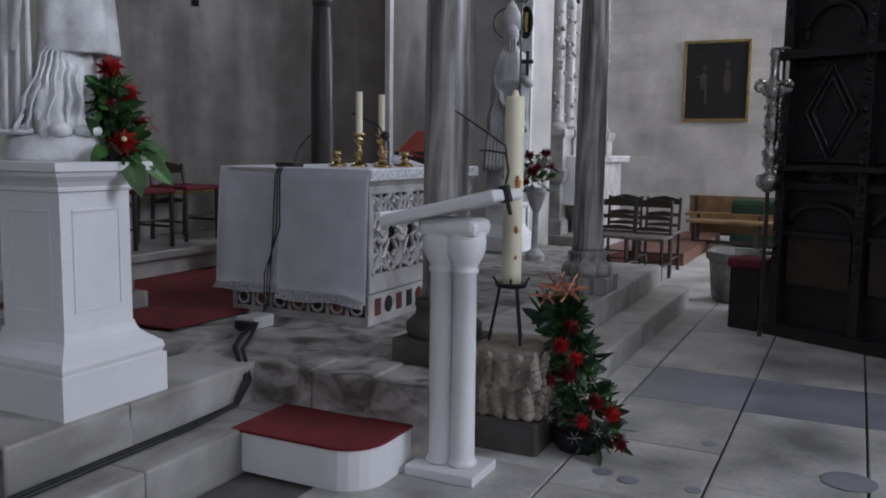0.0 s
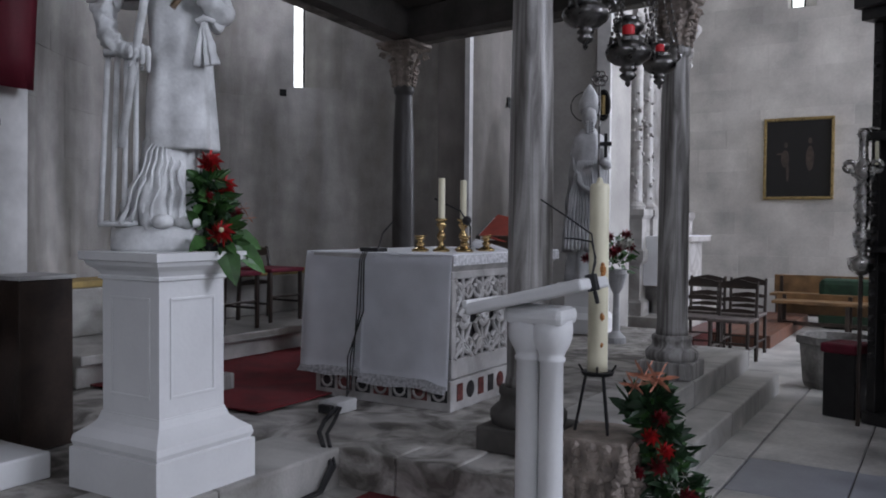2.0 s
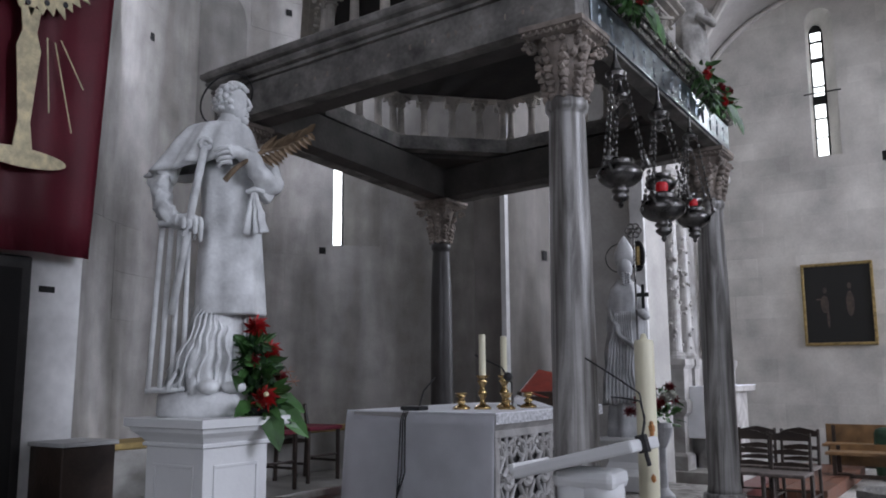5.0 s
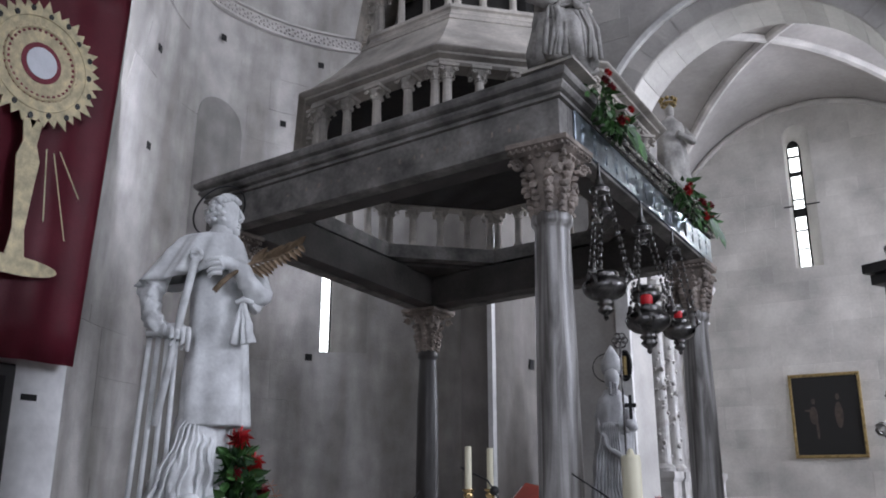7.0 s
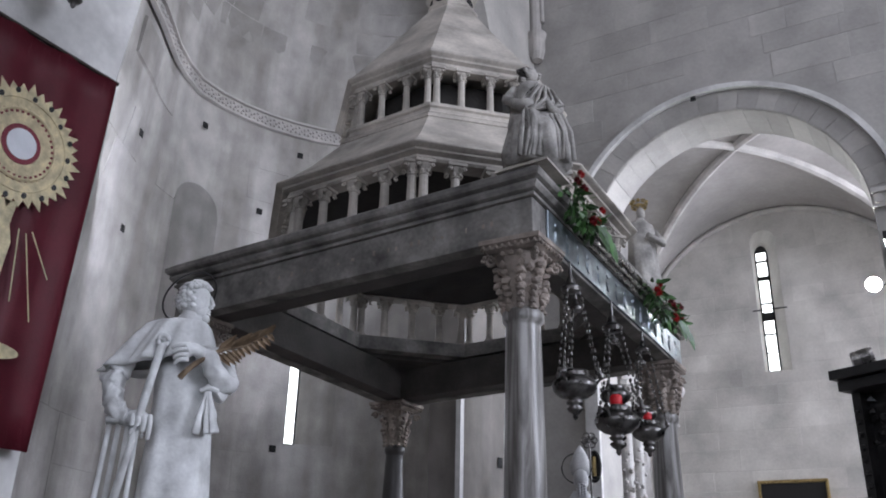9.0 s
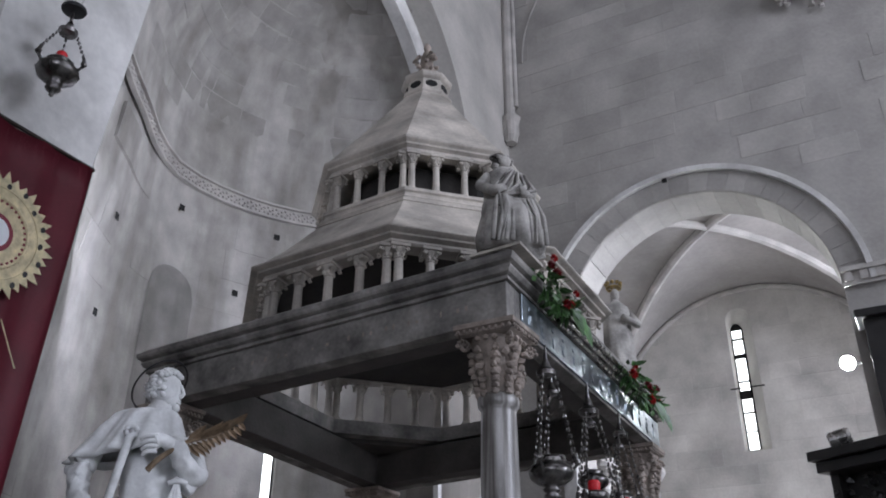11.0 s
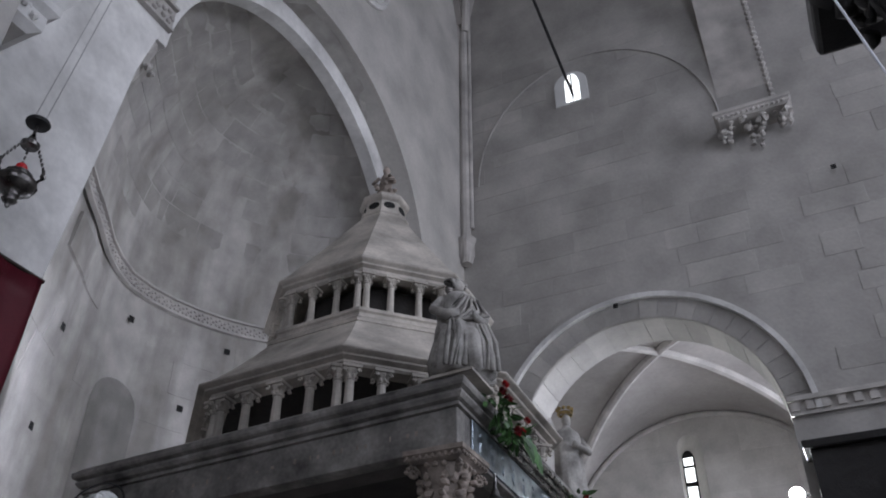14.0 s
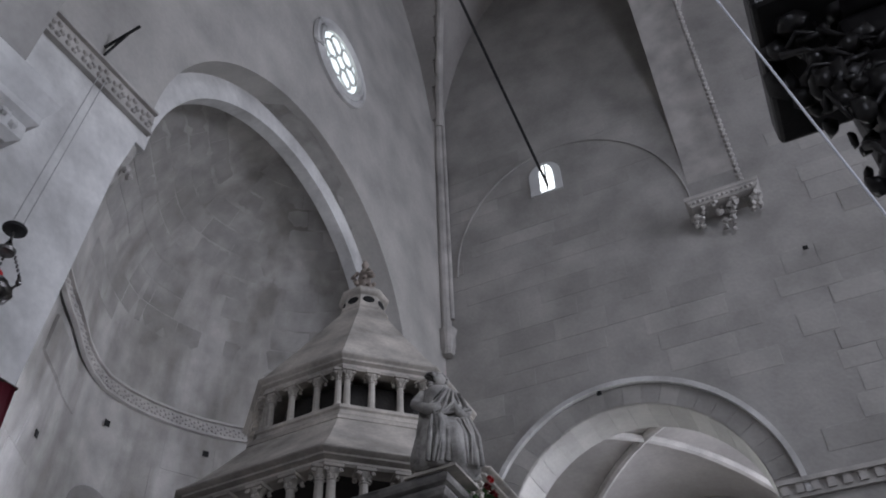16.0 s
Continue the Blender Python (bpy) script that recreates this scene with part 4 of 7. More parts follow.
for sx, sy, mt, pl in ((1, -1, M_SHAFT, M_CIBDARK), (1, 1, M_SHAFT, M_SHAFT), (-1, -1, M_SHAFT, M_SHAFT), (-1, 1, M_SHAFTDK, M_SHAFTDK)):
    x, y = CX + sx * HX, CY + sy * HY
    x, y = x + 0.0095 * sy * HY, y - 0.0095 * sx * HX
    top = ZC0 + sag(x, y)
    column(x, y, mt, L2 - 0.012, top, 0.107 if mt is M_SHAFT else 0.098, 0.089 if mt is M_SHAFT else 0.074, pl)
    volute_capital(cib, x, y, top, ZC1 + sag(x, y), 0.098 if mt is M_SHAFT else 0.085, 0.30 if sx * sy < 0 else 0.27)
# architrave frame, cornice
EH = 1.28
E0, E1, D0, D1 = CX - EH, CX + EH, CY - EH, CY + EH
# each beam is split: its inner half carries shade in a darker colour
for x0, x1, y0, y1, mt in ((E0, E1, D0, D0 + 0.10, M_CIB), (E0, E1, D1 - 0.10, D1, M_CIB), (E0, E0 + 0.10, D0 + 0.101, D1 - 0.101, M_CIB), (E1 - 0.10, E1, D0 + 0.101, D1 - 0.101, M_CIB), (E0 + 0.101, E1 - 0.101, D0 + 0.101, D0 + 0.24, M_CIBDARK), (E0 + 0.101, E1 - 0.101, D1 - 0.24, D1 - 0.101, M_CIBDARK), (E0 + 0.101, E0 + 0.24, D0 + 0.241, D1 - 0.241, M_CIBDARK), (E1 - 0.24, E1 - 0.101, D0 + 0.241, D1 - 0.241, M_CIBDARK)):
    part("architrave", settle(boxm(x0, x1, y0, y1, ZC1 + (0.0 if mt is M_CIB else 0.004), 3.255 if mt is M_CIB else 3.30, 0.006)), mt, cib, "dark weathered stone beam, its inner half darkened for shade")
bm = BM()
rings = []
prof = [(0.0, 3.256), (0.018, 3.257), (0.018, 3.274), (0.004, 3.277), (0.004, 3.286), (0.03, 3.294), (0.046, 3.314), (0.046, 3.325), (0.032, 3.328), (0.032, 3.337), (0.062, 3.346), (0.07, 3.36), (0.07, 3.382), (0.05, 3.386), (0.05, 3.396), (0.03, 3.415), (-0.10, 3.415), (-0.10, 3.256)]
for o, z in prof:
    rings.append([bm.verts.new((CX + sx * (EH + o), CY + sy * (EH + o), z)) for sx, sy in ((-1, -1), (1, -1), (1, 1), (-1, 1))])
rings.append(rings[0])
for a, b in zip(rings, rings[1:]):
    for i in range(4):
        j = (i + 1) % 4
        bm.faces.new((a[i], a[j], b[j], b[i]))
part("cornice", settle(bm), M_CIB, cib, "moulded weathered stone cornice")
# silver front along the nave side
part("silver_front", settle(boxm(E1 + 0.002, E1 + 0.014, D0 + 0.16, D1 + 0.01, 3.06, 3.25, 0.003)), M_SILFRONT, cib, "embossed silver facing with small figures")
random.seed(17)
bm = BM()
for i in range(15):
    y = D0 + 0.26 + i * 0.155
    blob(bm, (E1 + 0.013, y, 3.195), 0.016, 1, 0.3, (0.5, 1, 1.1))
    blob(bm, (E1 + 0.011, y + random.uniform(-0.01, 0.01), 3.13), 0.032, 1, 0.5, (0.35, 0.8, 1.6))
tagged(part("silver_relief", settle(bm), M_SILFRONT, cib, "small embossed silver figures"), kind="stuff")
for k in range(3):
    part("silver_moulding", settle(tube(BM(), [(E1 + 0.03 + 0.02 * k, D0 + 0.52, 3.275 + 0.032 * k), (E1 + 0.03 + 0.02 * k, D1 + 0.04, 3.275 + 0.032 * k)], 0.014, 8)), M_SILVER, cib, "polished silver moulding")
# soffit slabs between the square and the octagon, coloured dark for shade, with plain inner brackets
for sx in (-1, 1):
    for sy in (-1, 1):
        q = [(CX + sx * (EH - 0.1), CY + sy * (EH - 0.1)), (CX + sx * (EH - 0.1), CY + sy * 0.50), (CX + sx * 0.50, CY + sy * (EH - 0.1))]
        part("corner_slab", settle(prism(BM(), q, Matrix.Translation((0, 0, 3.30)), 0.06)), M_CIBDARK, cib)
# little marks of the carved letters on the beam
bm = BM()
for i in range(34):
    x = CX - HX + 0.55 + i * 0.05
    if random.random() < 0.5:
        box(bm, x, x + random.uniform(0.008, 0.02), D0 - 0.003, D0 + 0.001, 3.14, 3.14 + random.uniform(0.01, 0.03))
tagged(part("carved_mark", settle(bm), M_CAP, cib, "worn carved signs"), kind="stuff")


def tier(R, z0, z1, z2, rtop, ztop, ncol, seat):
    """One octagonal arcade: sill, colonnettes on each side and corner, lintel from z1 to z2, sloping roof."""
    polymould(bm_sill := BM(), [(R * 0.97, z0 - 0.11), (R * 1.035, z0 - 0.105), (R * 1.045, z0 - 0.085), (R * 1.01, z0 - 0.06), (R * 1.01, z0 - 0.04), (R * 1.03, z0 - 0.03), (R * 1.03, z0 - 0.008), (R * 0.99, z0)], 8, 22.5, (CX, CY), R * 0.90)
    # lower sill takes the darker stone colour to imitate shade inside the canopy
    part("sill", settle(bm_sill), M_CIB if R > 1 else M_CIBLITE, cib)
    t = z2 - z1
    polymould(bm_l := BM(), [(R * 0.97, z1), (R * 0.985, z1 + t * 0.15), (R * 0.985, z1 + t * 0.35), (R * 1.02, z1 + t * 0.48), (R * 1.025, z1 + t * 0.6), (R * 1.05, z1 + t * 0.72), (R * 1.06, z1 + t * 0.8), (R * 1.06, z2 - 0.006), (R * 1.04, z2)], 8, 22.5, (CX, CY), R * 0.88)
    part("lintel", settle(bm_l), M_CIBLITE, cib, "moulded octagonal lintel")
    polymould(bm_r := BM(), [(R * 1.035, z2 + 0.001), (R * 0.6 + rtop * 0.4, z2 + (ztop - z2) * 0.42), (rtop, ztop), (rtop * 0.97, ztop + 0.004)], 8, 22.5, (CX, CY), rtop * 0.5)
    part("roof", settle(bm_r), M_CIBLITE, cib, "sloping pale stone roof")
    h = z1 - z0
    for i in range(8):
        a, b = radians(22.5 + 45 * i), radians(22.5 + 45 * (i + 1))
        p = Vector((CX + R * 0.945 * math.cos(a), CY + R * 0.945 * math.sin(a), 0))
        q = Vector((CX + R * 0.945 * math.cos(b), CY + R * 0.945 * math.sin(b), 0))
        along = (q - p).normalized()
        out = Vector((math.cos((a + b) / 2), math.sin((a + b) / 2), 0))
        spots = [p + along * 0.035 * seat, p - (Matrix.Rotation(radians(-45), 3, "Z") @ along) * 0.035 * seat] + [p.lerp(q, (k + 1) / (ncol + 1)) for k in range(ncol)]
        for c in spots:
            bm = BM()
            r = 0.0255 * seat
            cap = h * 0.27
            m = Matrix.Translation((c.x, c.y, 0))
            lathe(bm, [(r * 1.7, z0), (r * 1.7, z0 + 0.014), (r * 1.25, z0 + 0.03), (r * 1.08, z0 + 0.045), (r * 1.05, z0 + h * 0.3), (r * 0.92, z1 - cap), (r * 1.2, z1 - cap + 0.008), (r * 1.02, z1 - cap + 0.016), (r * 1.2, z1 - cap * 0.6), (r * 1.75, z1 - cap * 0.28), (r * 1.8, z1 - cap * 0.22)], 10, m)
            turn = m @ Matrix.Rotation(math.atan2(along.y, along.x), 4, "Z")
            w = r * 2.15
            box(bm, -w, w, -w, w, z1 - cap * 0.22, z1 + 0.002, 0.004, turn)
            for s in (-1, 1):
                for d in (-1, 1):
                    for k in range(6):
                        e = k * 1.1
                        blob(bm, c + out * d * r * (1.5 + 0.1 * k) + along * s * r * 1.55 + along * s * math.cos(e) * r * 0.34 + Vector((0, 0, z1 - cap * 0.40 + math.sin(e) * r * 0.34)), r * 0.30, 1)
                    blob(bm, c + out * d * r * 1.05 + along * s * r * 0.55 + Vector((0, 0, z1 - cap * 0.72)), r * 0.42, 1, 0.3, (1, 1, 1.5))
            part("colonnette", settle(bm), M_CIBLITE, cib)


tier(1.291, 3.44, 3.766, 3.841, 0.90, 4.30, 3, 1.1)
tier(0.854, 4.425, 4.725, 4.828, 0.20, 5.78, 2, 0.92)
# plain band between the tiers, and inner shells whose near-black colour imitates shade
polymould(bm := BM(), [(0.89, 4.27), (0.925, 4.285), (0.925, 4.305), (0.86, 4.32)], 8, 22.5, (CX, CY), 0.7)
part("drum_band", settle(bm), M_CIBLITE, cib)
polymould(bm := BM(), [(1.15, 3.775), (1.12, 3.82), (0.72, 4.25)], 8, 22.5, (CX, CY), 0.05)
part("inner_shell", settle(bm), M_SHELLSHADE, cib, "dark inner cone of the canopy")
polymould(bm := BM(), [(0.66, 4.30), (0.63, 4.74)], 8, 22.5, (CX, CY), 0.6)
part("inner_drum", settle(bm), M_SHELLSHADE, cib)
# lantern and finial
polymould(bm := BM(), [(0.20, 5.77), (0.215, 5.79), (0.215, 5.81), (0.185, 5.83), (0.18, 5.93), (0.205, 5.945), (0.215, 5.96), (0.215, 5.985), (0.17, 6.0), (0.165, 6.03), (0.12, 6.05), (0.06, 6.09)], 8, 22.5, (CX, CY))
part("lantern", settle(bm), M_CIBLITE, cib, "small octagonal stone lantern")
# openings are thin dark discs that paint the shade inside the lantern
for i in range(8):
    bm = lathe(BM(), [(0.038, 0), (0.038, 0.008)], 12, Matrix.Translation((CX, CY, 5.882)) @ Matrix.Rotation(radians(45 * i), 4, "Z") @ Matrix.Translation((0, -0.166, 0)) @ Matrix.Rotation(radians(90), 4, "X"), sx=1.35, sy=0.85)
    part("lantern_opening", settle(bm), M_SHADOWHOLE, cib)
finial = BM()
loft(finial, [(0, 0, 6.05, 0.075, 0.07, 5, 0.12, 0), (0, 0, 6.10, 0.085, 0.075, 5, 0.18, 1), (0, 0, 6.17, 0.055, 0.05, 5, 0.14, 2), (0, 0, 6.27, 0.06, 0.05, 4, 0.12, 2), (0, 0, 6.33, 0.04, 0.035, 4, 0.1, 2), (0, 0, 6.355, 0.02, 0.02, 4, 0, 2), (0, 0, 6.40, 0.034, 0.034, 3, 0.05, 0), (0, 0, 6.44, 0.018, 0.02, 3, 0, 0)], 18, Matrix.Translation((CX, CY, 0)))
for k in range(14):
    blob(finial, (CX + 0.085 * math.cos(k * 2.4), CY + 0.08 * math.sin(k * 2.4), 6.06 + 0.014 * k), 0.024, 1, 0.6)
for k in (-1, 1):
    tube(finial, [(CX + 0.05 * k, CY - 0.03, 6.31), (CX + 0.10 * k, CY - 0.05, 6.25), (CX + 0.05 * k, CY - 0.09, 6.23)], 0.018, 8, 0.012)
tagged(part("finial_statuette", finial, M_CAP, None, "", True), "small weathered stone statuette on the canopy's top", "statue")


# ---- statues ----
def robed(bm, m, h, w, lean=0.0, seed=0, arms=True):
    """A robed standing figure, height h, width w, in the frame m."""
    z = lambda k: k * h
    loft(bm, [(0, 0, 0, w * 0.55, w * 0.42, 7, 0.10, seed), (0, 0, z(0.05), w * 0.53, w * 0.40, 7, 0.12, seed), (0.01, 0, z(0.25), w * 0.46, w * 0.36, 7, 0.12, seed + 0.4), (0.0, 0, z(0.45), w * 0.44, w * 0.34, 6, 0.09, seed + 0.9), (lean, 0, z(0.60), w * 0.42, w * 0.31, 6, 0.07, seed + 1.5), (lean, 0, z(0.74), w * 0.46, w * 0.29, 5, 0.05, seed + 2), (lean, 0, z(0.81), w * 0.40, w * 0.24, 5, 0.03, seed), (lean, 0, z(0.845), w * 0.2, w * 0.17, 4, 0.02, 0), (lean, 0, z(0.86), w * 0.13, w * 0.13, 4, 0, 0), (lean, 0, z(0.88), w * 0.12, w * 0.13, 4, 0, 0)], 40, m)
    blob(bm, m @ Vector((lean, -0.01, z(0.925))), h * 0.052, 2, 0.12, (0.86, 1.0, 1.25), m=m)


PED = pose(-2.77, 2.30, 0, 0, 0, 0)
pedestal = thing("pedestal", "white painted panelled pedestal with moulded base and cornice", "pedestal")
bm = BM()
moulded(bm, [(0.0, L2), (0.0, 0.52), (-0.012, 0.525), (-0.004, 0.545), (-0.01, 0.57), (-0.05, 0.60), (-0.075, 0.625), (-0.085, 0.655), (-0.085, 0.66)], 0.255, 0.255, -2.77, 2.30)
part("base", bm, M_PAINT, pedestal)
part("shaft", moulded(BM(), [(0, 0.655), (0, 1.19)], 0.165, 0.165, -2.77, 2.30), M_PAINT, pedestal)
bm = BM()
moulded(bm, [(0.0, 1.185), (0.012, 1.19), (0.012, 1.20), (0.004, 1.205), (0.02, 1.225), (0.045, 1.245), (0.05, 1.26), (0.065, 1.265), (0.065, 1.295), (0.06, 1.298)], 0.165, 0.165, -2.77, 2.30)
part("cornice", bm, M_PAINT, pedestal)
for s in ((1, 0), (0, -1), (0, 1), (-1, 0)):
    bm = BM()
    m = Matrix.Translation((-2.77, 2.30, 0)) @ Matrix.Rotation(math.atan2(s[1], s[0]), 4, "Z")
    for a, b, c, d in ((-0.115, 0.115, 1.11, 1.122), (-0.115, 0.115, 0.73, 0.742), (-0.115, -0.103, 0.742, 1.11), (0.103, 0.115, 0.742, 1.11)):
        box(bm, 0.165, 0.171, a, b, c, d, 0.002, m)
    part("panel_moulding", bm, M_PAINT, pedestal)

SM = pose(-2.757, 2.326, 1.298, 0, 0, 50)


def SP(u, v, d=0.0):
    """A place on the saint's statue: across, up and towards the viewer."""
    return SM @ Vector((u, -d, v))


def eased(pts, n=5):
    """A smooth run of points through a few given ones."""
    pts = [Vector(p) for p in pts]
    out = []
    for i in range(len(pts) - 1):
        p0, p1, p2, p3 = pts[max(i - 1, 0)], pts[i], pts[i + 1], pts[min(i + 2, len(pts) - 1)]
        for k in range(n):
            t = k / n
            out.append(0.5 * (2 * p1 + (p2 - p0) * t + (2 * p0 - 5 * p1 + 4 * p2 - p3) * t * t + (3 * p1 - p0 - 3 * p2 + p3) * t ** 3))
    return out + [pts[-1]]


def crumple(bm, first, amp, freq):
    """Wrinkles the vertices made since first."""
    bm.verts.ensure_lookup_table()
    for v in bm.verts[first:]:
        v.co += noise.noise_vector(v.co * freq) * amp


def sleeve(bm, pts, r0, r1, amp=0.012, freq=22):
    first = len(bm.verts)
    tube(bm, eased([SP(*p) for p in pts], 7), r0, 20, r1)
    crumple(bm, first, amp, freq)


bm = BM()
lathe(bm, [(0.178, 0.0), (0.182, 0.015), (0.18, 0.085), (0.172, 0.098), (0.15, 0.10)], 36, SM @ Matrix.Translation((-0.05, 0.02, 0)), sx=1.0, sy=0.9)
# lower robe: folds that run aslant towards the foot and spread on the base
first = len(bm.verts)
loft(bm, [(-0.055, 0, 0.092, 0.158, 0.135, 13, 0.10, 0.2), (-0.055, 0, 0.12, 0.150, 0.13, 13, 0.12, 0.35), (-0.045, 0, 0.18, 0.135, 0.122, 12, 0.12, 0.8), (-0.03, 0, 0.26, 0.120, 0.115, 12, 0.11, 1.4), (-0.012, 0, 0.34, 0.108, 0.105, 11, 0.09, 2.0), (0.0, 0, 0.42, 0.100, 0.10, 10, 0.06, 2.4), (0.01, 0, 0.48, 0.10, 0.10, 9, 0.03, 2.6)], 110, SM)
for k in range(7):
    u = -0.16 + 0.036 * k
    tube(bm, eased([SP(u * 0.45 + 0.005, 0.44, 0.092), SP(u * 0.75 - 0.01, 0.28, 0.112 + 0.006 * (k % 2)), SP(u * 1.05 - 0.02, 0.105, 0.118)], 5), 0.006, 7, 0.010, 0.6)
crumple(bm, first, 0.022, 14)
# tunic, open at the side, with a flat hem
first = len(bm.verts)
loft(bm, [(0.038, 0.0, 0.42, 0.11, 0.09, 5, 0.03, 1.0), (0.038, 0.0, 0.404, 0.136, 0.118, 5, 0.07, 1.0), (0.038, 0, 0.416, 0.140, 0.122, 5, 0.07, 1.0), (0.036, 0, 0.50, 0.137, 0.119, 5, 0.06, 1.05), (0.036, 0, 0.62, 0.131, 0.113, 5, 0.035, 1.2), (0.036, 0, 0.74, 0.125, 0.108, 5, 0.03, 1.3), (0.03, 0, 0.86, 0.118, 0.103, 5, 0.03, 1.6), (0.02, 0, 0.96, 0.115, 0.10, 5, 0.03, 2.0), (0.005, 0, 1.06, 0.11, 0.095, 5, 0.02, 2.0)], 88, SM)
crumple(bm, first, 0.006, 9)
# short cape, wider over the lowered arm, with a loose hem
first = len(bm.verts)
rows = []
seg = 96
for t in range(13):
    k = t / 12
    rad, drop = (1.25 * k, 0.875 * k * k) if k < 0.4 else (0.5 + (k - 0.4) / 1.2, 0.14 + 0.86 * (k - 0.4) / 0.6)
    row = []
    for i in range(seg):
        a = 2 * math.pi * i / seg
        ca, sa = math.cos(a), math.sin(a)
        nu, nv = 0.018 + 0.05 * ca, 1.222
        hu, hv = -0.072 + 0.225 * ca, 1.03 + 0.055 * ca - 0.018 * max(0, sa)
        fold = 1 + 0.08 * k * math.sin(9 * a + 0.7) + 0.05 * k * math.sin(17 * a + 2.0)
        row.append(bm.verts.new(SM @ Vector((nu + (hu - nu) * rad * fold, (0.052 + (0.142 - 0.052) * rad) * sa * fold, nv + (hv - nv) * drop + 0.008 * k * math.sin(9 * a)))))
    rows.append(row)
rows.append([bm.verts.new(SM @ Vector((-0.06 + 0.17 * math.cos(2 * math.pi * i / seg), 0.10 * math.sin(2 * math.pi * i / seg), 1.04 + 0.05 * math.cos(2 * math.pi * i / seg)))) for i in range(seg)])
for p, q in zip(rows, rows[1:]):
    for i in range(seg):
        bm.faces.new((p[i], p[(i + 1) % seg], q[(i + 1) % seg], q[i]))
crumple(bm, first, 0.006, 14)
loft(bm, [(0.016, 0, 1.19, 0.062, 0.062, 4, 0, 0), (0.018, 0, 1.215, 0.058, 0.058, 4, 0, 0), (0.022, 0, 1.245, 0.054, 0.054, 4, 0, 0), (0.022, 0, 1.248, 0.046, 0.046, 4, 0, 0), (0.026, 0, 1.30, 0.044, 0.044, 4, 0, 0)], 30, SM)
# head in profile, curled hair
HC, FD = Vector((0.030, 0, 1.315)), Vector((0.90, -0.43, 0.0)).normalized()
blob(bm, SM @ HC, 0.078, 3, 0.0, (0.86, 0.86, 1.02), m=SM)
blob(bm, SM @ (HC + FD * 0.022 + Vector((0, 0, -0.038))), 0.052, 3, 0.0, (0.86, 0.80, 1.0), m=SM)
blob(bm, SM @ (HC + FD * 0.052 + Vector((0, 0, -0.078))), 0.021, 2)
tube(bm, eased([SM @ (HC + FD * 0.062 + Vector((0, 0, 0.022))), SM @ (HC + FD * 0.081 + Vector((0, 0, -0.018))), SM @ (HC + FD * 0.064 + Vector((0, 0, -0.030)))], 4), 0.008, 8, 0.010)
for z, r in ((-0.045, 0.011), (-0.057, 0.012)):
    blob(bm, SM @ (HC + FD * 0.063 + Vector((0, 0, z))), r, 1, 0, (1, 1.3, 0.6))
random.seed(4)
for i in range(260):
    a, e = random.uniform(0, 2 * math.pi), random.uniform(-0.55, 1.5)
    d = Vector((math.cos(a) * math.cos(e), math.sin(a) * math.cos(e), math.sin(e)))
    if d.dot(FD) > 0.30 and d.z < 0.62:
        continue
    blob(bm, SM @ (HC + Vector((d.x * 0.073, d.y * 0.073, 0.006 + d.z * 0.082))), random.uniform(0.009, 0.016), 1, 0.5)
# lowered arm resting on the gridiron
sleeve(bm, ((-0.21, 1.03, 0.02), (-0.245, 0.95, 0.04), (-0.24, 0.87, 0.06), (-0.21, 0.80, 0.085), (-0.165, 0.778, 0.105)), 0.046, 0.034, 0.022, 30)
tube(bm, eased([SP(-0.18, 0.778, 0.105), SP(-0.13, 0.78, 0.12), SP(-0.105, 0.765, 0.125)], 4), 0.027, 12, 0.030)
for k in range(4):
    u = -0.155 + 0.022 * k
    tube(bm, eased([SP(u, 0.785, 0.135), SP(u + 0.004, 0.755, 0.155), SP(u + 0.002, 0.71 - 0.006 * k, 0.14)], 4), 0.0115, 8, 0.008)
# bent arm across the chest
sleeve(bm, ((0.135, 1.09, 0.0), (0.18, 1.02, 0.045), (0.20, 0.95, 0.075), (0.155, 0.965, 0.115), (0.105, 1.03, 0.14), (0.07, 1.055, 0.15)), 0.050, 0.036, 0.014, 22)
sleeve(bm, ((0.19, 0.99, 0.06), (0.185, 0.93, 0.075), (0.155, 0.895, 0.09)), 0.042, 0.03, 0.012, 22)
tube(bm, eased([SP(0.085, 1.05, 0.15), SP(0.04, 1.065, 0.16), SP(0.012, 1.055, 0.165)], 4), 0.026, 12, 0.030)
for k in range(4):
    z = 1.08 - 0.021 * k
    tube(bm, eased([SP(0.025, z, 0.175), SP(-0.015, z - 0.006, 0.178), SP(-0.045 + 0.006 * k, z - 0.02, 0.168)], 4), 0.0105, 8, 0.0075)
# hanging end of a cloth band
for u0, u1, z0 in ((0.105, 0.095, 0.73), (0.13, 0.14, 0.735), (0.15, 0.165, 0.74)):
    first = len(bm.verts)
    tube(bm, eased([SP(0.122, 0.93, 0.115), SP((0.122 + u0) / 2, 0.87, 0.13), SP(u0, 0.81, 0.13), SP(u1, z0, 0.128)], 6), 0.009, 10, 0.026, 0.4)
    crumple(bm, first, 0.006, 30)
tube(bm, eased([SP(0.09, 0.905, 0.125), SP(0.125, 0.918, 0.132), SP(0.16, 0.91, 0.12)], 4), 0.011, 8)
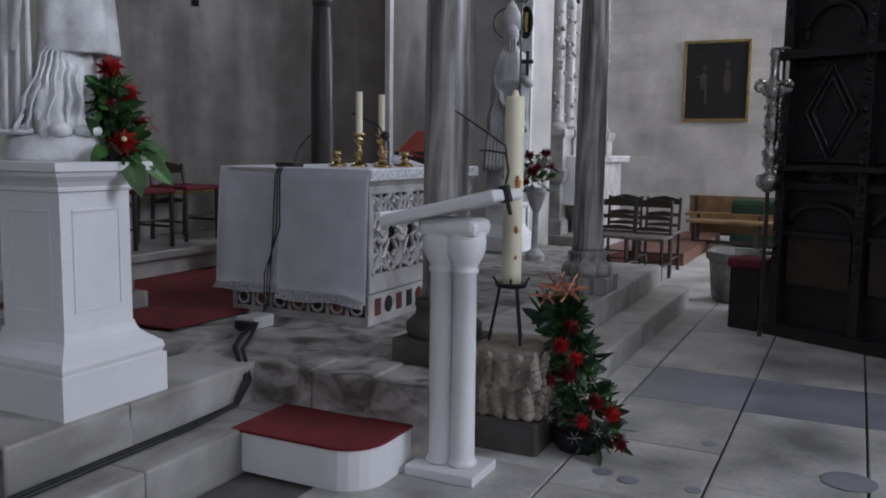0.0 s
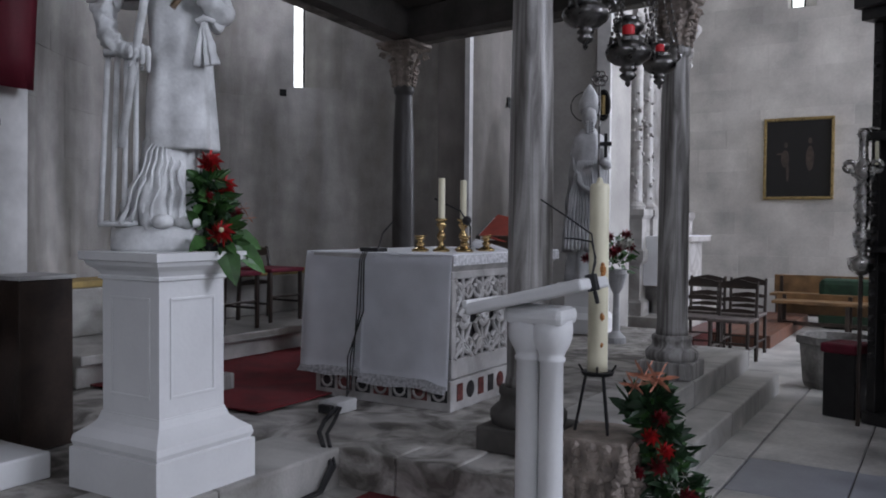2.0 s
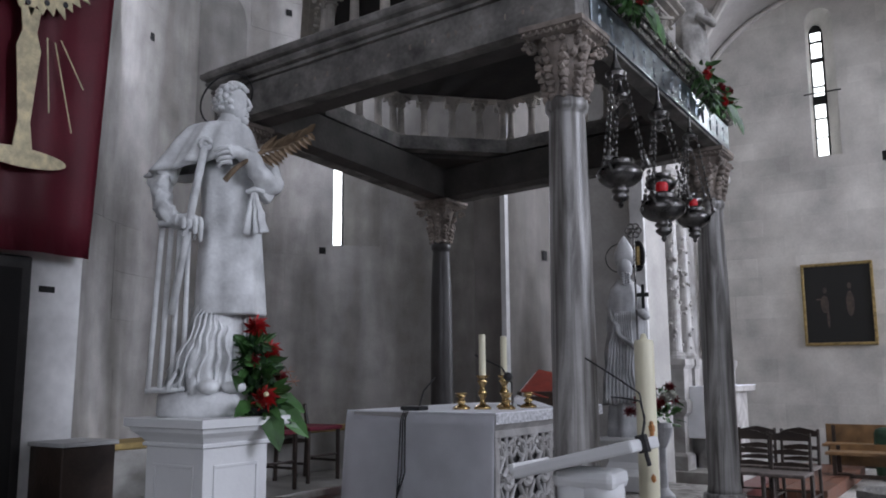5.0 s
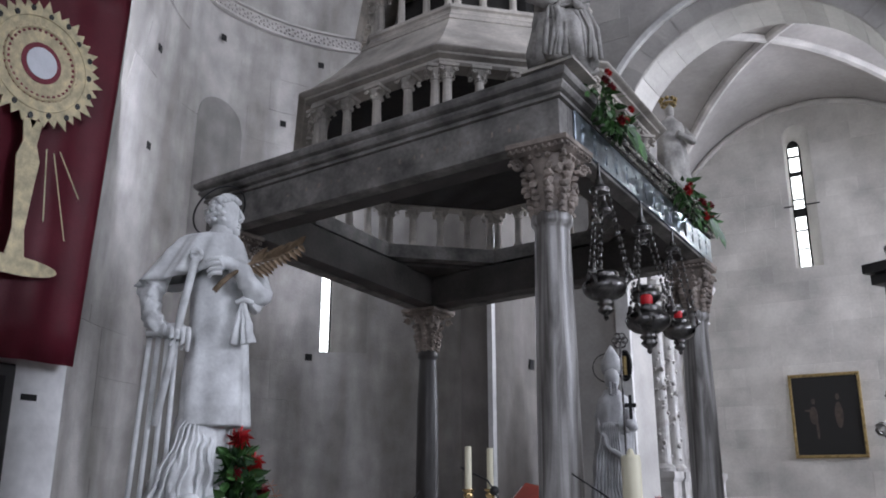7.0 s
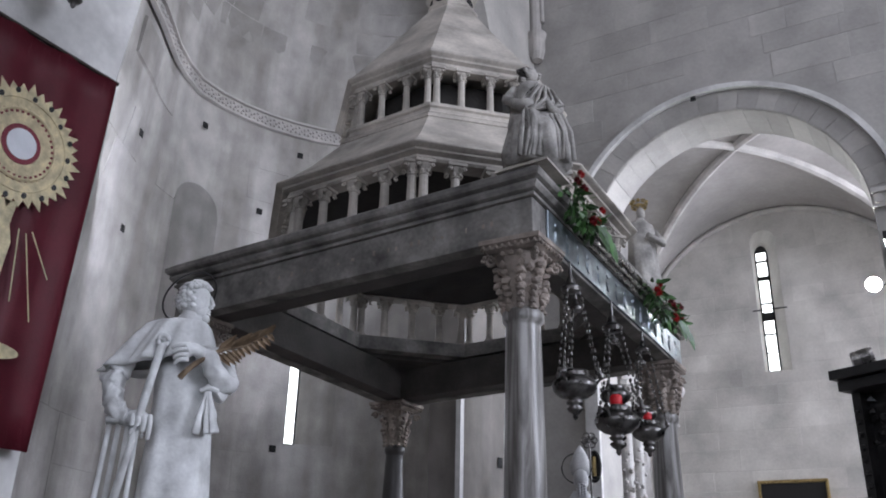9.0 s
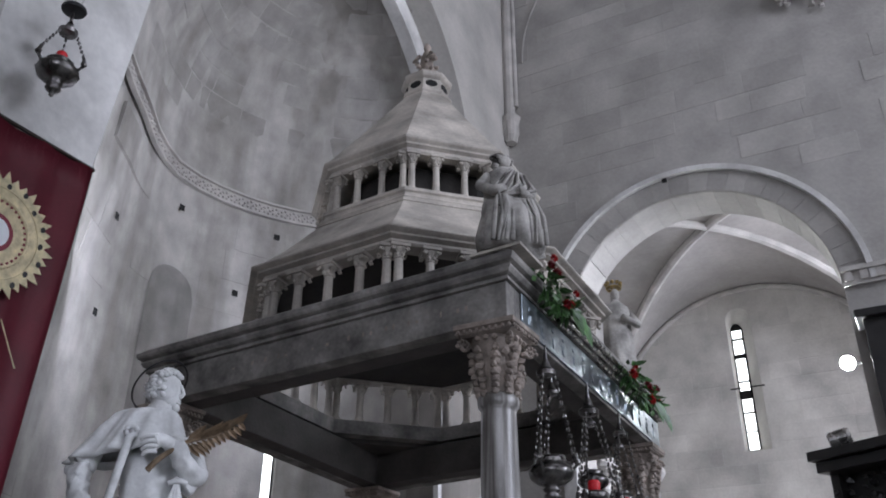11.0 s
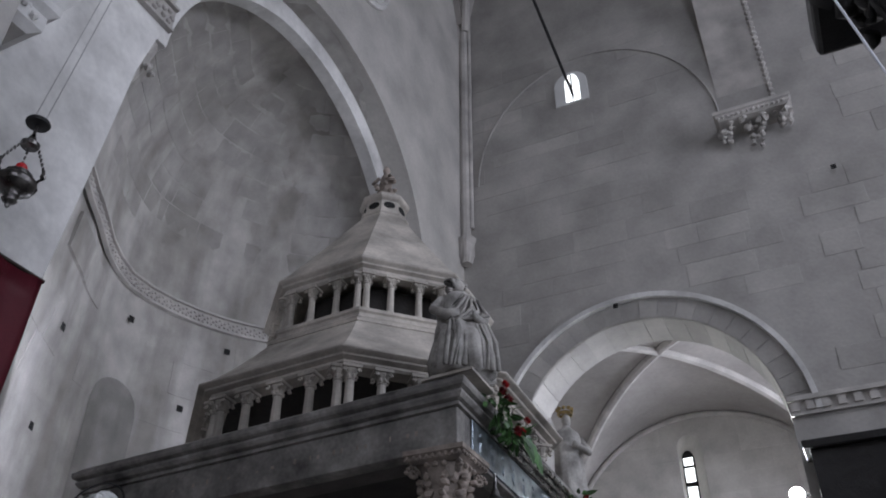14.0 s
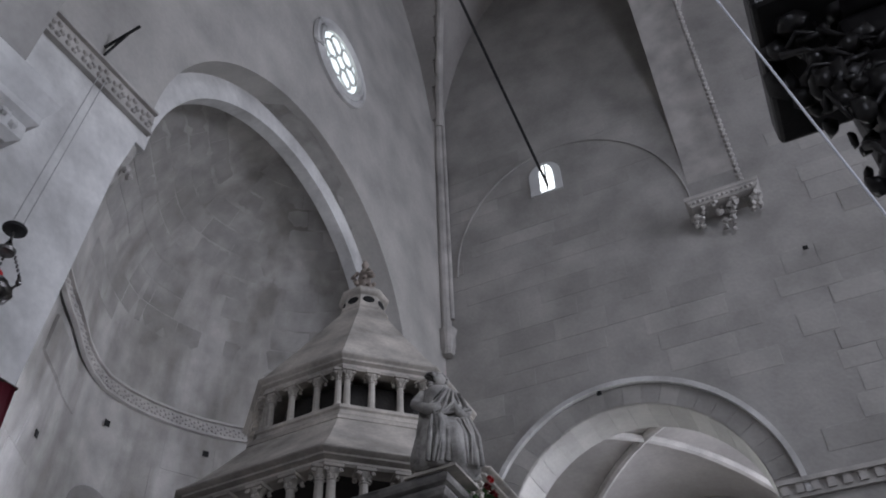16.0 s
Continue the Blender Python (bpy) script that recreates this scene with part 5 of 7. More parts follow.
# gridiron, its frame, bars and long handle with a ring
for k in range(4):
    o = k * 0.034
    tube(bm, [SP(-0.233 + o, 0.765, 0.085), SP(-0.262 + o * 1.25, 0.10, 0.10)], 0.0125, 4)
for d in (0.075, 0.11):
    tube(bm, [SP(-0.25, 0.762, d), SP(-0.115, 0.772, d)], 0.013, 4)
tube(bm, [SP(-0.272, 0.108, 0.10), SP(-0.125, 0.108, 0.11)], 0.012, 4)
tube(bm, [SP(-0.083, 1.075, 0.135), SP(-0.118, 0.86, 0.140), SP(-0.185, 0.40, 0.130)], 0.018, 6, 0.016)
ringtube(bm, (0, 0, 0), 0.021, 0.011, SM @ Matrix.Translation((-0.081, -0.137, 1.095)) @ Matrix.Rotation(math.pi / 2, 4, "X"), 18)
# feet on the base
blob(bm, SP(-0.035, 0.118, 0.135), 0.04, 2, 0.1, (1.1, 1.6, 0.75), m=SM)
blob(bm, SP(0.06, 0.115, 0.10), 0.036, 2, 0.1, (1.5, 1.1, 0.75), m=SM)
saint = tagged(part("saint_statue", bm, M_STATUE, None, "", True), "white stone statue of a robed deacon holding a gridiron", "statue")
# palm branch and halo belong to other materials
palm = thing("palm_branch", "bronzed metal palm branch in the statue's arm", "palm branch")
part("stem", tube(BM(), eased([SP(0.0, 0.94, 0.17), SP(0.05, 1.0, 0.172), SP(0.15, 1.075, 0.15), SP(0.25, 1.11, 0.14), SP(0.32, 1.16, 0.13)], 5), 0.013, 8, 0.005), M_BRONZE, palm)
bm = BM()
random.seed(5)
for i in range(11):
    t = i / 10
    c = Vector((0.13 + 0.20 * t, 0, 1.065 + 0.055 * t + 0.05 * t * t))
    for sd in (-1, 1):
        tip = c + Vector((0.052 + 0.01 * random.random(), 0, 0.012 + 0.052 * sd)) * (1.15 - 0.45 * t) * random.uniform(0.8, 1.15)
        leaf(bm, SP(c.x, c.z, 0.145), SP(tip.x, tip.z, 0.145 + 0.02 * sd), 0.013, 0.5, SM.to_3x3() @ Vector((0, -1, 0)))
tagged(part("leaflet", bm, M_BRONZE, palm), kind="stuff")
HE1, HE2 = Vector((0.80, 0.05, 0.59)).normalized(), Vector((-0.28, -0.82, 0.45)).normalized()
tagged(part("halo", tube(BM(), [SM @ (Vector((0.005, 0.035, 1.345)) + HE1 * 0.128 * math.cos(radians(a)) + HE2 * 0.128 * math.sin(radians(a))) for a in range(0, 361, 9)], 0.004, 6), M_IRON), "thin dark iron ring halo behind the head", "halo")

# bishop on a matching pedestal across the sanctuary
BX, BY = -3.17, 7.90
ped2 = thing("pedestal", "white painted pedestal beneath the bishop statue", "pedestal")
bm = BM()
moulded(bm, [(0.0, L2), (0.0, 0.5), (-0.02, 0.52), (-0.06, 0.56), (-0.085, 0.62)], 0.24, 0.24, BX, BY)
part("base", bm, M_PAINT, ped2)
part("shaft", moulded(BM(), [(0, 0.62), (0, 0.78)], 0.155, 0.155, BX, BY), M_PAINT, ped2)
part("cornice", moulded(BM(), [(0.0, 0.78), (0.04, 0.80), (0.06, 0.82), (0.06, 0.85)], 0.155, 0.155, BX, BY), M_PAINT, ped2)
BMX = pose(BX, BY, 0.85, 0, 0, 20)
bm = BM()
robed(bm, BMX, 1.78, 0.38, 0.02, 1.0)
first = len(bm.verts)
loft(bm, [(-0.02, 0, 0.34, 0.15, 0.12, 9, 0.16, 0.2), (-0.02, 0, 0.30, 0.205, 0.16, 9, 0.18, 0.2), (-0.015, 0, 0.55, 0.19, 0.155, 9, 0.18, 0.8), (-0.01, 0, 0.8, 0.175, 0.15, 8, 0.16, 1.5), (0.01, 0, 1.05, 0.175, 0.145, 7, 0.12, 2.1), (0.02, 0, 1.33, 0.165, 0.13, 5, 0.06, 2.4), (0.02, 0, 1.45, 0.12, 0.10, 4, 0.03, 0), (0.02, 0, 1.52, 0.07, 0.07, 4, 0, 0)], 96, BMX)
for k in range(9):
    u = -0.15 + 0.035 * k
    tube(bm, eased([BMX @ Vector((u * 0.5, -0.13, 1.2)), BMX @ Vector((u * 0.8 - 0.04, -0.165, 0.8)), BMX @ Vector((u - 0.05, -0.17, 0.32))], 5), 0.010, 7, 0.022, 0.8)
tube(bm, eased([BMX @ Vector((-0.15, -0.03, 1.3)), BMX @ Vector((-0.06, -0.17, 1.0)), BMX @ Vector((0.10, -0.19, 0.85)), BMX @ Vector((0.19, -0.08, 0.7))], 5), 0.022, 8, 0.03)
crumple(bm, first, 0.022, 11)
lathe(bm, [(0.085, 1.68), (0.105, 1.74), (0.10, 1.80), (0.055, 1.90), (0.01, 1.97)], 20, BMX @ Matrix.Translation((0.02, 0, 0)), sy=0.65)
for k in range(16):
    blob(bm, BMX @ Vector((0.03 + 0.03 * math.sin(k * 2.1), -0.075, 1.47 + 0.008 * k)), 0.022, 1)
tube(bm, [BMX @ Vector(p) for p in ((0.15, -0.03, 1.32), (0.20, -0.12, 1.15), (0.18, -0.2, 1.17), (0.13, -0.22, 1.2))], 0.055, 12, 0.035)
tagged(part("bishop_statue", bm, M_GREYSTAT, None, "", True), "grey stone statue of a bishop in mitre and cope", "statue")
crosier = thing("crosier", "dark metal crosier with openwork head beside the statue", "crosier")
part("staff", tube(BM(), [BMX @ Vector((0.12, -0.25, 0.6)), BMX @ Vector((0.12, -0.25, 1.91))], 0.010, 8), M_DKSILVER, crosier)
bm = BM()
for i in range(6):
    a = math.pi / 3 * i
    ringtube(bm, (0.12 + 0.045 * math.cos(a), 1.98 + 0.045 * math.sin(a), 0), 0.03, 0.009, BMX @ Matrix.Translation((0, -0.25, 0)) @ Matrix.Rotation(math.pi / 2, 4, "X"), 14)
part("crook", bm, M_DKSILVER, crosier)
part("cross", box(box(BM(), 0.17, 0.20, -0.30, -0.28, 1.22, 1.45, 0.004, BMX), 0.13, 0.24, -0.301, -0.279, 1.33, 1.37, 0.004, BMX), M_IRON, crosier)
tagged(part("bishop_halo", ringtube(BM(), (-0.02, 1.755, 0), 0.145, 0.006, BMX @ Matrix.Translation((0, 0.05, 0)) @ Matrix.Rotation(math.pi / 2, 4, "X"), 36), M_IRON), "thin dark ring halo behind the bishop's mitre", "halo")
# the white of this strip stands for a lit jamb face
part("pilaster", boxm(-3.335, -3.178, NY - 0.06, NY - 0.001, 0.0, 5.1, 0.008), M_LIME, wall_north, "pilaster beside the arch, coloured pale for the light on it")
medal = thing("oval_medallion", "oval gilt-edged medallion on the arch pilaster", "plaque")
m = Matrix.Translation((-3.245, NY - 0.062, 2.70)) @ Matrix.Rotation(math.pi / 2, 4, "X") @ Matrix.Diagonal((0.62, 0.62, 1.0, 1.0))
part("panel", prism(BM(), [(0.10 * math.cos(radians(a)), 0.24 * math.sin(radians(a))) for a in range(0, 360, 15)], m, 0.02), M_CANVAS, medal)
bm = BM()
tube(bm, [m @ Vector((0.105 * math.cos(radians(a)), 0.245 * math.sin(radians(a)), 0.022)) for a in range(0, 361, 12)], 0.018, 8)
part("frame", bm, M_IRON, medal)
part("ornament", tube(BM(), [m @ Vector((0, -0.16, 0.025)), m @ Vector((0, 0.16, 0.025))], 0.025, 6), M_GILT, medal)


# ---- statues on the canopy ----
def seated(m, h, name, label):
    """A draped figure seated with knees forward, one mantle over the shoulder."""
    bm = BM()
    loft(bm, [(0, -0.03, 0, 0.20, 0.17, 8, 0.10, 0), (0, -0.03, h * 0.12, 0.19, 0.17, 9, 0.13, 0.5), (0, -0.03, h * 0.30, 0.165, 0.175, 9, 0.12, 1), (0, 0.0, h * 0.42, 0.155, 0.16, 7, 0.10, 1.5), (0, 0.04, h * 0.52, 0.135, 0.11, 6, 0.07, 1.8), (0, 0.05, h * 0.66, 0.13, 0.09, 6, 0.06, 2), (0, 0.05, h * 0.77, 0.115, 0.075, 5, 0.04, 2), (0, 0.05, h * 0.81, 0.05, 0.05, 4, 0, 0), (0, 0.05, h * 0.84, 0.034, 0.038, 4, 0, 0)], 40, m)
    blob(bm, m @ Vector((0, 0.035, h * 0.895)), h * 0.062, 2, 0.15, (0.85, 0.95, 1.2), m=m)
    for k in range(26):
        blob(bm, m @ Vector((0.045 * math.cos(k * 2.4), 0.06 + 0.04 * math.sin(k * 2.4), h * (0.87 + 0.08 * math.sin(k)))), 0.017, 1)
    for s in (-1, 1):
        tube(bm, [m @ Vector((s * 0.11, 0.05, h * 0.74)), m @ Vector((s * 0.165, 0.0, h * 0.60)), m @ Vector((s * 0.12, -0.09, h * 0.50)), m @ Vector((s * 0.05, -0.13, h * 0.50))], 0.036, 10, 0.022)
    for k in range(11):
        a = -0.17 + 0.034 * k
        tube(bm, [m @ Vector((a * 0.7, -0.15, h * 0.42)), m @ Vector((a * 0.85 + 0.012 * (k % 3), -0.19, h * 0.25)), m @ Vector((a, -0.19, 0.01))], 0.008, 6, 0.014)
    for k in range(6):
        tube(bm, [m @ Vector((0.10 - 0.02 * k, -0.03 - 0.012 * k, h * 0.74)), m @ Vector((0.14 - 0.05 * k, -0.10, h * 0.56)), m @ Vector((-0.12 + 0.01 * k, -0.14, h * (0.42 - 0.03 * k)))], 0.010, 6, 0.012)
    crumple(bm, 0, 0.030, 13)
    return tagged(part(name, bm, M_STATUEDK, None, "", True), label, "statue")


AX0, AY0 = CX + EH - 0.04, CY - EH + 0.10
corner_block = tagged(part("statue_block", settle(moulded(BM(), [(0.02, 3.416), (0.02, 3.43), (-0.01, 3.44), (-0.02, 3.46)], 0.13, 0.13, AX0, AY0)), M_CIBLITE), "low stone block under the corner figure", "block")
seated(pose(AX0, AY0, 3.46 + sag(AX0, AY0), 0, 0, 42) @ Matrix.Diagonal((0.88, 0.90, 1.0, 1.0)), 0.70, "angel_statue", "weathered stone figure seated on the canopy's corner")
tagged(part("halo", lathe(BM(), [(0.058, 0), (0.062, 0.006), (0.045, 0.014)], 20, pose(AX0 - 0.05, AY0 + 0.02, 4.215, 62, 0, 30)), M_DKSILVER), "dark metal disc halo above the angel's head", "halo")
VM = pose(CX + EH - 0.10, CY + EH - 0.38, 3.416 + sag(CX + EH - 0.10, CY + EH - 0.38), 0, 0, 40)
bm = BM()
robed(bm, VM, 0.80, 0.235, 0.0, 2.0)
tube(bm, [VM @ Vector((0.1, 0, 0.6)), VM @ Vector((0.13, -0.08, 0.48)), VM @ Vector((0.0, -0.12, 0.52))], 0.035, 10, 0.025)
tagged(part("virgin_statue", bm, M_STATUEDK, None, "", True), "weathered stone crowned figure standing on the canopy", "statue")
bm = BM()
ringtube(bm, (0, 0, 0.80), 0.05, 0.012, VM, 16)
for i in range(9):
    a = 2 * math.pi * i / 9
    blob(bm, VM @ Vector((0.055 * math.cos(a), 0.055 * math.sin(a), 0.835)), 0.018, 1)
tagged(part("crown", bm, M_GILT), "small gilt metal crown on the head", "crown")

# ---- altar ----
altar = thing("altar", "carved marble altar with inlaid base", "altar")
part("core", boxm(-3.38, -2.49, 4.11, 5.43, 0.52, 1.17), M_INLAY, altar, "dark core behind the openwork")
part("plinth", boxm(-3.43, -2.45, 4.05, 5.49, L2 - 0.012, 0.525, 0.004), M_MARBLE, altar)
part("mensa", moulded(BM(), [(-0.03, 1.145), (-0.012, 1.165), (0.0, 1.18), (0.0, 1.235)], 0.50, 0.73, -2.94, 4.77), M_MARBLE, altar, "moulded marble table slab")
for y0, y1, z0, z1 in ((4.08, 5.46, 1.10, 1.145), (4.08, 5.46, 0.53, 0.64), (4.08, 4.13, 0.64, 1.10), (4.745, 4.795, 0.64, 1.10), (5.41, 5.46, 0.64, 1.10)):
    part("rail", boxm(-2.495, -2.462, y0, y1, z0, z1, 0.006), M_MARBLE, altar)
for k in range(3):
    for dy in (0, 0.235):
        m = Matrix.Translation((-2.472, 4.215 + dy + k * 0.46, 0.87)) @ Matrix.Rotation(math.pi / 2, 4, "Y") @ Matrix.Rotation(math.pi / 2, 4, "Z")
        bm = BM()
        for sx in (-1, 1):
            for sz in (-1, 1):
                ringtube(bm, (sx * 0.058, sz * 0.16, 0), 0.042, 0.014, m, 16)
                tube(bm, [m @ Vector((sx * 0.10, sz * 0.23, 0)), m @ Vector((sx * 0.03, sz * 0.13, 0)), m @ Vector((sx * 0.09, sz * 0.04, 0)), m @ Vector((0, 0, 0))], 0.02, 8, 0.014)
        ringtube(bm, (0, 0, 0.004), 0.05, 0.02, m, 18)
        blob(bm, m @ Vector((0, 0, 0.0)), 0.032, 1, 0.3)
        tube(bm, [m @ Vector((0, 0.23, 0)), m @ Vector((0, -0.23, 0))], 0.012, 8)
        part("scrollwork", bm, M_MARBLE, altar, "pierced marble scrollwork")
for k in range(11):
    y0 = 4.10 + k * 0.126
    mt = (M_REDINLAY, M_INLAY, M_REDINLAY, M_INLAY)[k % 4]
    if k % 3 == 1:
        bm = prism(BM(), [(0.045 * math.cos(radians(a)), 0.05 * math.sin(radians(a))) for a in range(0, 360, 20)], Matrix.Translation((-2.452, y0 + 0.05, 0.45)) @ Matrix.Rotation(math.pi / 2, 4, "Y") @ Matrix.Rotation(math.pi / 2, 4, "Z"), 0.005)
    else:
        bm = boxm(-2.452, -2.446, y0 + 0.018, y0 + 0.085, 0.40, 0.50)
    part("inlay", bm, mt, altar)
for k in range(7):
    x0 = -3.40 + k * 0.135
    part("inlay", boxm(x0 + 0.012, x0 + 0.118, 4.044, 4.052, 0.40, 0.50), M_INLAY if k % 2 == 0 else M_REDINLAY, altar)
    bm = ringtube(BM(), (0, 0, 0), 0.038, 0.009, Matrix.Translation((x0 + 0.065, 4.043, 0.45)) @ Matrix.Rotation(math.pi / 2, 4, "X"), 16)
    part("inlay_ring", bm, M_MARBLE, altar)

cloth = thing("altar_cloth", "white linen altar cloth with lace hem hanging over the end", "altar cloth")
part("top_sheet", boxm(-3.46, -2.43, 4.03, 5.51, 1.236, 1.246, 0.004), M_CLOTH, cloth)


def hanging(x0, x1, y, z0, z1, n, seed, amp=0.016):
    bm = BM()
    cols = []
    for i in range(n + 1):
        t = i / n
        x = x0 + (x1 - x0) * t
        col = []
        for j in range(11):
            s = j / 10
            w = amp * s * (math.sin(t * 5.5 + seed) + 0.5 * math.sin(t * 11 + seed * 2) + 0.25 * math.sin(t * 3 + 4 * s))
            col.append(bm.verts.new((x + (t - 0.5) * 0.02 * s, y - 0.012 - 0.03 * s - w + 0.012 * math.exp(-12 * s), z1 + (z0 - z1) * s + 0.006 * math.sin(t * 9 + seed) * s)))
        cols.append(col)
    for a, b in zip(cols, cols[1:]):
        for j in range(10):
            bm.faces.new((a[j], b[j], b[j + 1], a[j + 1]))
    bmesh.ops.solidify(bm, geom=bm.faces[:], thickness=0.003)
    return bm


part("drop", hanging(-3.50, -3.03, 4.045, 0.52, 1.246, 26, 0.4), M_CLOTH, cloth, "", True)
part("drop", hanging(-3.035, -2.435, 4.035, 0.495, 1.246, 34, 2.1), M_CLOTH, cloth, "", True)
part("lace_hem", hanging(-3.50, -3.03, 4.010, 0.50, 0.55, 26, 0.4, 0.012), M_LACE, cloth, "embroidered lace hem", True)
part("lace_hem", hanging(-3.035, -2.435, 3.998, 0.475, 0.53, 34, 2.1, 0.012), M_LACE, cloth, "", True)
part("lace_hem", boxm(-2.432, -2.426, 4.03, 5.51, 1.18, 1.24, 0.002), M_LACE, cloth)


def candlestick(x, y, z, h, candle, material, label):
    c = thing("candlestick", label, "candlestick", group="altar candlesticks")
    lathe(bm := BM(), [(0.052, 0), (0.055, 0.01), (0.04, 0.02), (0.02, 0.032), (0.014, h * 0.3), (0.027, h * 0.42), (0.03, h * 0.5), (0.018, h * 0.58), (0.014, h * 0.66), (0.03, h * 0.78), (0.036, h * 0.83), (0.02, h * 0.88), (0.04, h * 0.96), (0.042, h)], 20, Matrix.Translation((x, y, z)))
    part("stick", bm, material, c, "", True)
    if candle:
        lathe(bm := BM(), [(0.021, h), (0.021, h + candle - 0.006), (0.017, h + candle), (0.003, h + candle)], 16, Matrix.Translation((x, y, z)))
        part("candle", bm, M_WAX, c, "white altar candle")
    return c


for x, y in ((-2.75, 4.43), (-2.75, 4.70)):
    candlestick(x, y, 1.246, 0.205, 0.25, M_BRASS, "polished brass candlestick with a tall white candle")
for x, y in ((-2.60, 4.46), (-2.60, 4.74), (-2.86, 4.36)):
    candlestick(x, y, 1.246, 0.10, 0, M_BRASS, "small polished brass oil lamp on the altar")
book = thing("missal_stand", "red missal on a white cushion stand", "book")
m = Matrix.Translation((-2.62, 5.02, 1.36)) @ Matrix.Rotation(radians(28), 4, "X") @ Matrix.Rotation(radians(14), 4, "Y")
part("cushion", boxm(-0.15, 0.15, -0.19, 0.19, -0.05, 0.0, 0.02, m), M_CLOTH, book)
part("cover", boxm(-0.11, 0.11, -0.15, 0.15, 0.03, 0.042, 0.003, m), M_BOOK, book)
part("pages", boxm(-0.104, 0.104, -0.145, 0.145, 0.001, 0.03, 0.002, m), M_WHITECL, book)
part("foot", boxm(-2.76, -2.48, 4.88, 5.16, 1.246, 1.345, 0.01), M_WOOD, book)
mic = thing("altar_microphone", "black gooseneck microphone on the altar", "microphone")
part("base", boxm(-3.12, -2.98, 4.08, 4.18, 1.246, 1.272, 0.006), M_RUBBER, mic)
part("gooseneck", tube(BM(), [(-3.02, 4.14, 1.27), (-3.03, 4.2, 1.36), (-2.98, 4.25, 1.44)], 0.005, 6), M_RUBBER, mic)
mic2 = thing("altar_microphone", "thin black microphone rod between the candles", "microphone")
part("rod", tube(BM(), [(-2.88, 4.56, 1.58), (-2.70, 4.58, 1.50), (-2.64, 4.6, 1.40), (-2.64, 4.6, 1.25)], 0.006, 6), M_RUBBER, mic2)
part("head", blob(BM(), (-2.66, 4.59, 1.44), 0.03, 2), M_RUBBER, mic2)
cable = thing("cable_bundle", "black cables running down the cloth and along the step", "cable")
for k, dx in enumerate((0.0, 0.015, 0.03)):
    part("cable", tube(BM(), [(-3.04 + dx, 4.02, 1.262), (-3.045 + dx, 3.985, 1.20), (-3.05 + dx * 1.6, 3.965, 0.9), (-3.06 - dx * 1.5, 3.95, 0.62), (-3.04 - dx, 3.9, 0.44), (-2.98, 3.78, 0.43)], 0.0042, 6), M_RUBBER, cable)
part("cable", tube(BM(), [(-2.92, 3.62, 0.40), (-2.85, 3.42, 0.375), (-2.72, 3.22, 0.374), (-2.56, 3.06, 0.36), (-2.468, 3.0, 0.30), (-2.455, 2.9, 0.205), (-2.452, 2.6, 0.196), (-2.45, 2.1, 0.194), (-2.44, 1.5, 0.194), (-2.42, 0.4, 0.194)], 0.012, 8), M_RUBBER, cable)
part("cable", tube(BM(), [(-2.90, 3.62, 0.40), (-2.80, 3.44, 0.375), (-2.67, 3.22, 0.374), (-2.53, 3.07, 0.362), (-2.462, 3.02, 0.29), (-2.44, 2.9, 0.21), (-2.432, 2.6, 0.194), (-2.432, 2.1, 0.192), (-2.42, 1.4, 0.192)], 0.010, 8), M_RUBBER, cable)
sock = thing("socket_box", "grey plastic floor socket box with black plugs", "socket")
part("housing", boxm(-3.05, -2.92, 3.62, 3.80, L2 - 0.005, 0.425, 0.008), M_PLASTIC, sock)
part("plug", boxm(-3.03, -2.94, 3.585, 3.622, 0.365, 0.41, 0.006), M_RUBBER, sock)

# ---- lectern ----
lectern = thing("lectern", "white marble lectern on twin columns", "lectern")
part("base_plate", boxm(-1.635, -1.32, 2.995, 3.245, 0, 0.042, 0.005), M_PAINT, lectern)
for x in (-1.530, -1.425):
    lathe(bm := BM(), [(0.062, 0.042), (0.064, 0.055), (0.056, 0.066), (0.052, 0.075), (0.050, 0.5), (0.048, 0.855), (0.056, 0.862), (0.056, 0.874), (0.050, 0.882), (0.058, 0.90), (0.072, 0.925), (0.083, 0.955), (0.085, 0.99), (0.082, 1.03)], 28, Matrix.Translation((x, 3.12, 0)))
    part("column", bm, M_PAINT, lectern, "", True)
part("capital_block", boxm(-1.612, -1.343, 3.03, 3.21, 1.01, 1.085, 0.03), M_PAINT, lectern)
DM = Matrix.Translation((-1.495, 3.11, 1.128)) @ Matrix.Rotation(radians(-14), 4, "Y") @ Matrix.Rotation(radians(4), 4, "Z")
part("desk", box(BM(), -0.25, 0.255, -0.17, 0.20, -0.026, 0.022, 0.012, DM), M_PAINT, lectern, "sloping marble reading desk")
part("ledge", box(BM(), -0.258, -0.232, -0.17, 0.20, 0.0, 0.036, 0.006, DM), M_PAINT, lectern)
bm = BM()
box(bm, 0.235, 0.275, -0.05, -0.01, -0.034, 0.034, 0.004, DM)
box(bm, 0.25, 0.265, -0.038, -0.02, -0.085, -0.034, 0.004, DM)
clamp = thing("microphone_clamp", "black clamp with gooseneck microphones on the lectern edge", "microphone")
part("clamp", bm, M_RUBBER, clamp)
for k, tip in enumerate(((-1.50, 3.16, 1.52), (-1.44, 3.28, 1.36))):
    part("gooseneck", tube(BM(), [(-1.245, 3.08, 1.20), (-1.235, 3.10, 1.27 + 0.02 * k), (-1.26, 3.12, 1.38 - 0.03 * k), (-1.36, 3.14 + 0.05 * k, 1.44 - 0.08 * k), tip], 0.004, 6, 0.0035), M_RUBBER, clamp)

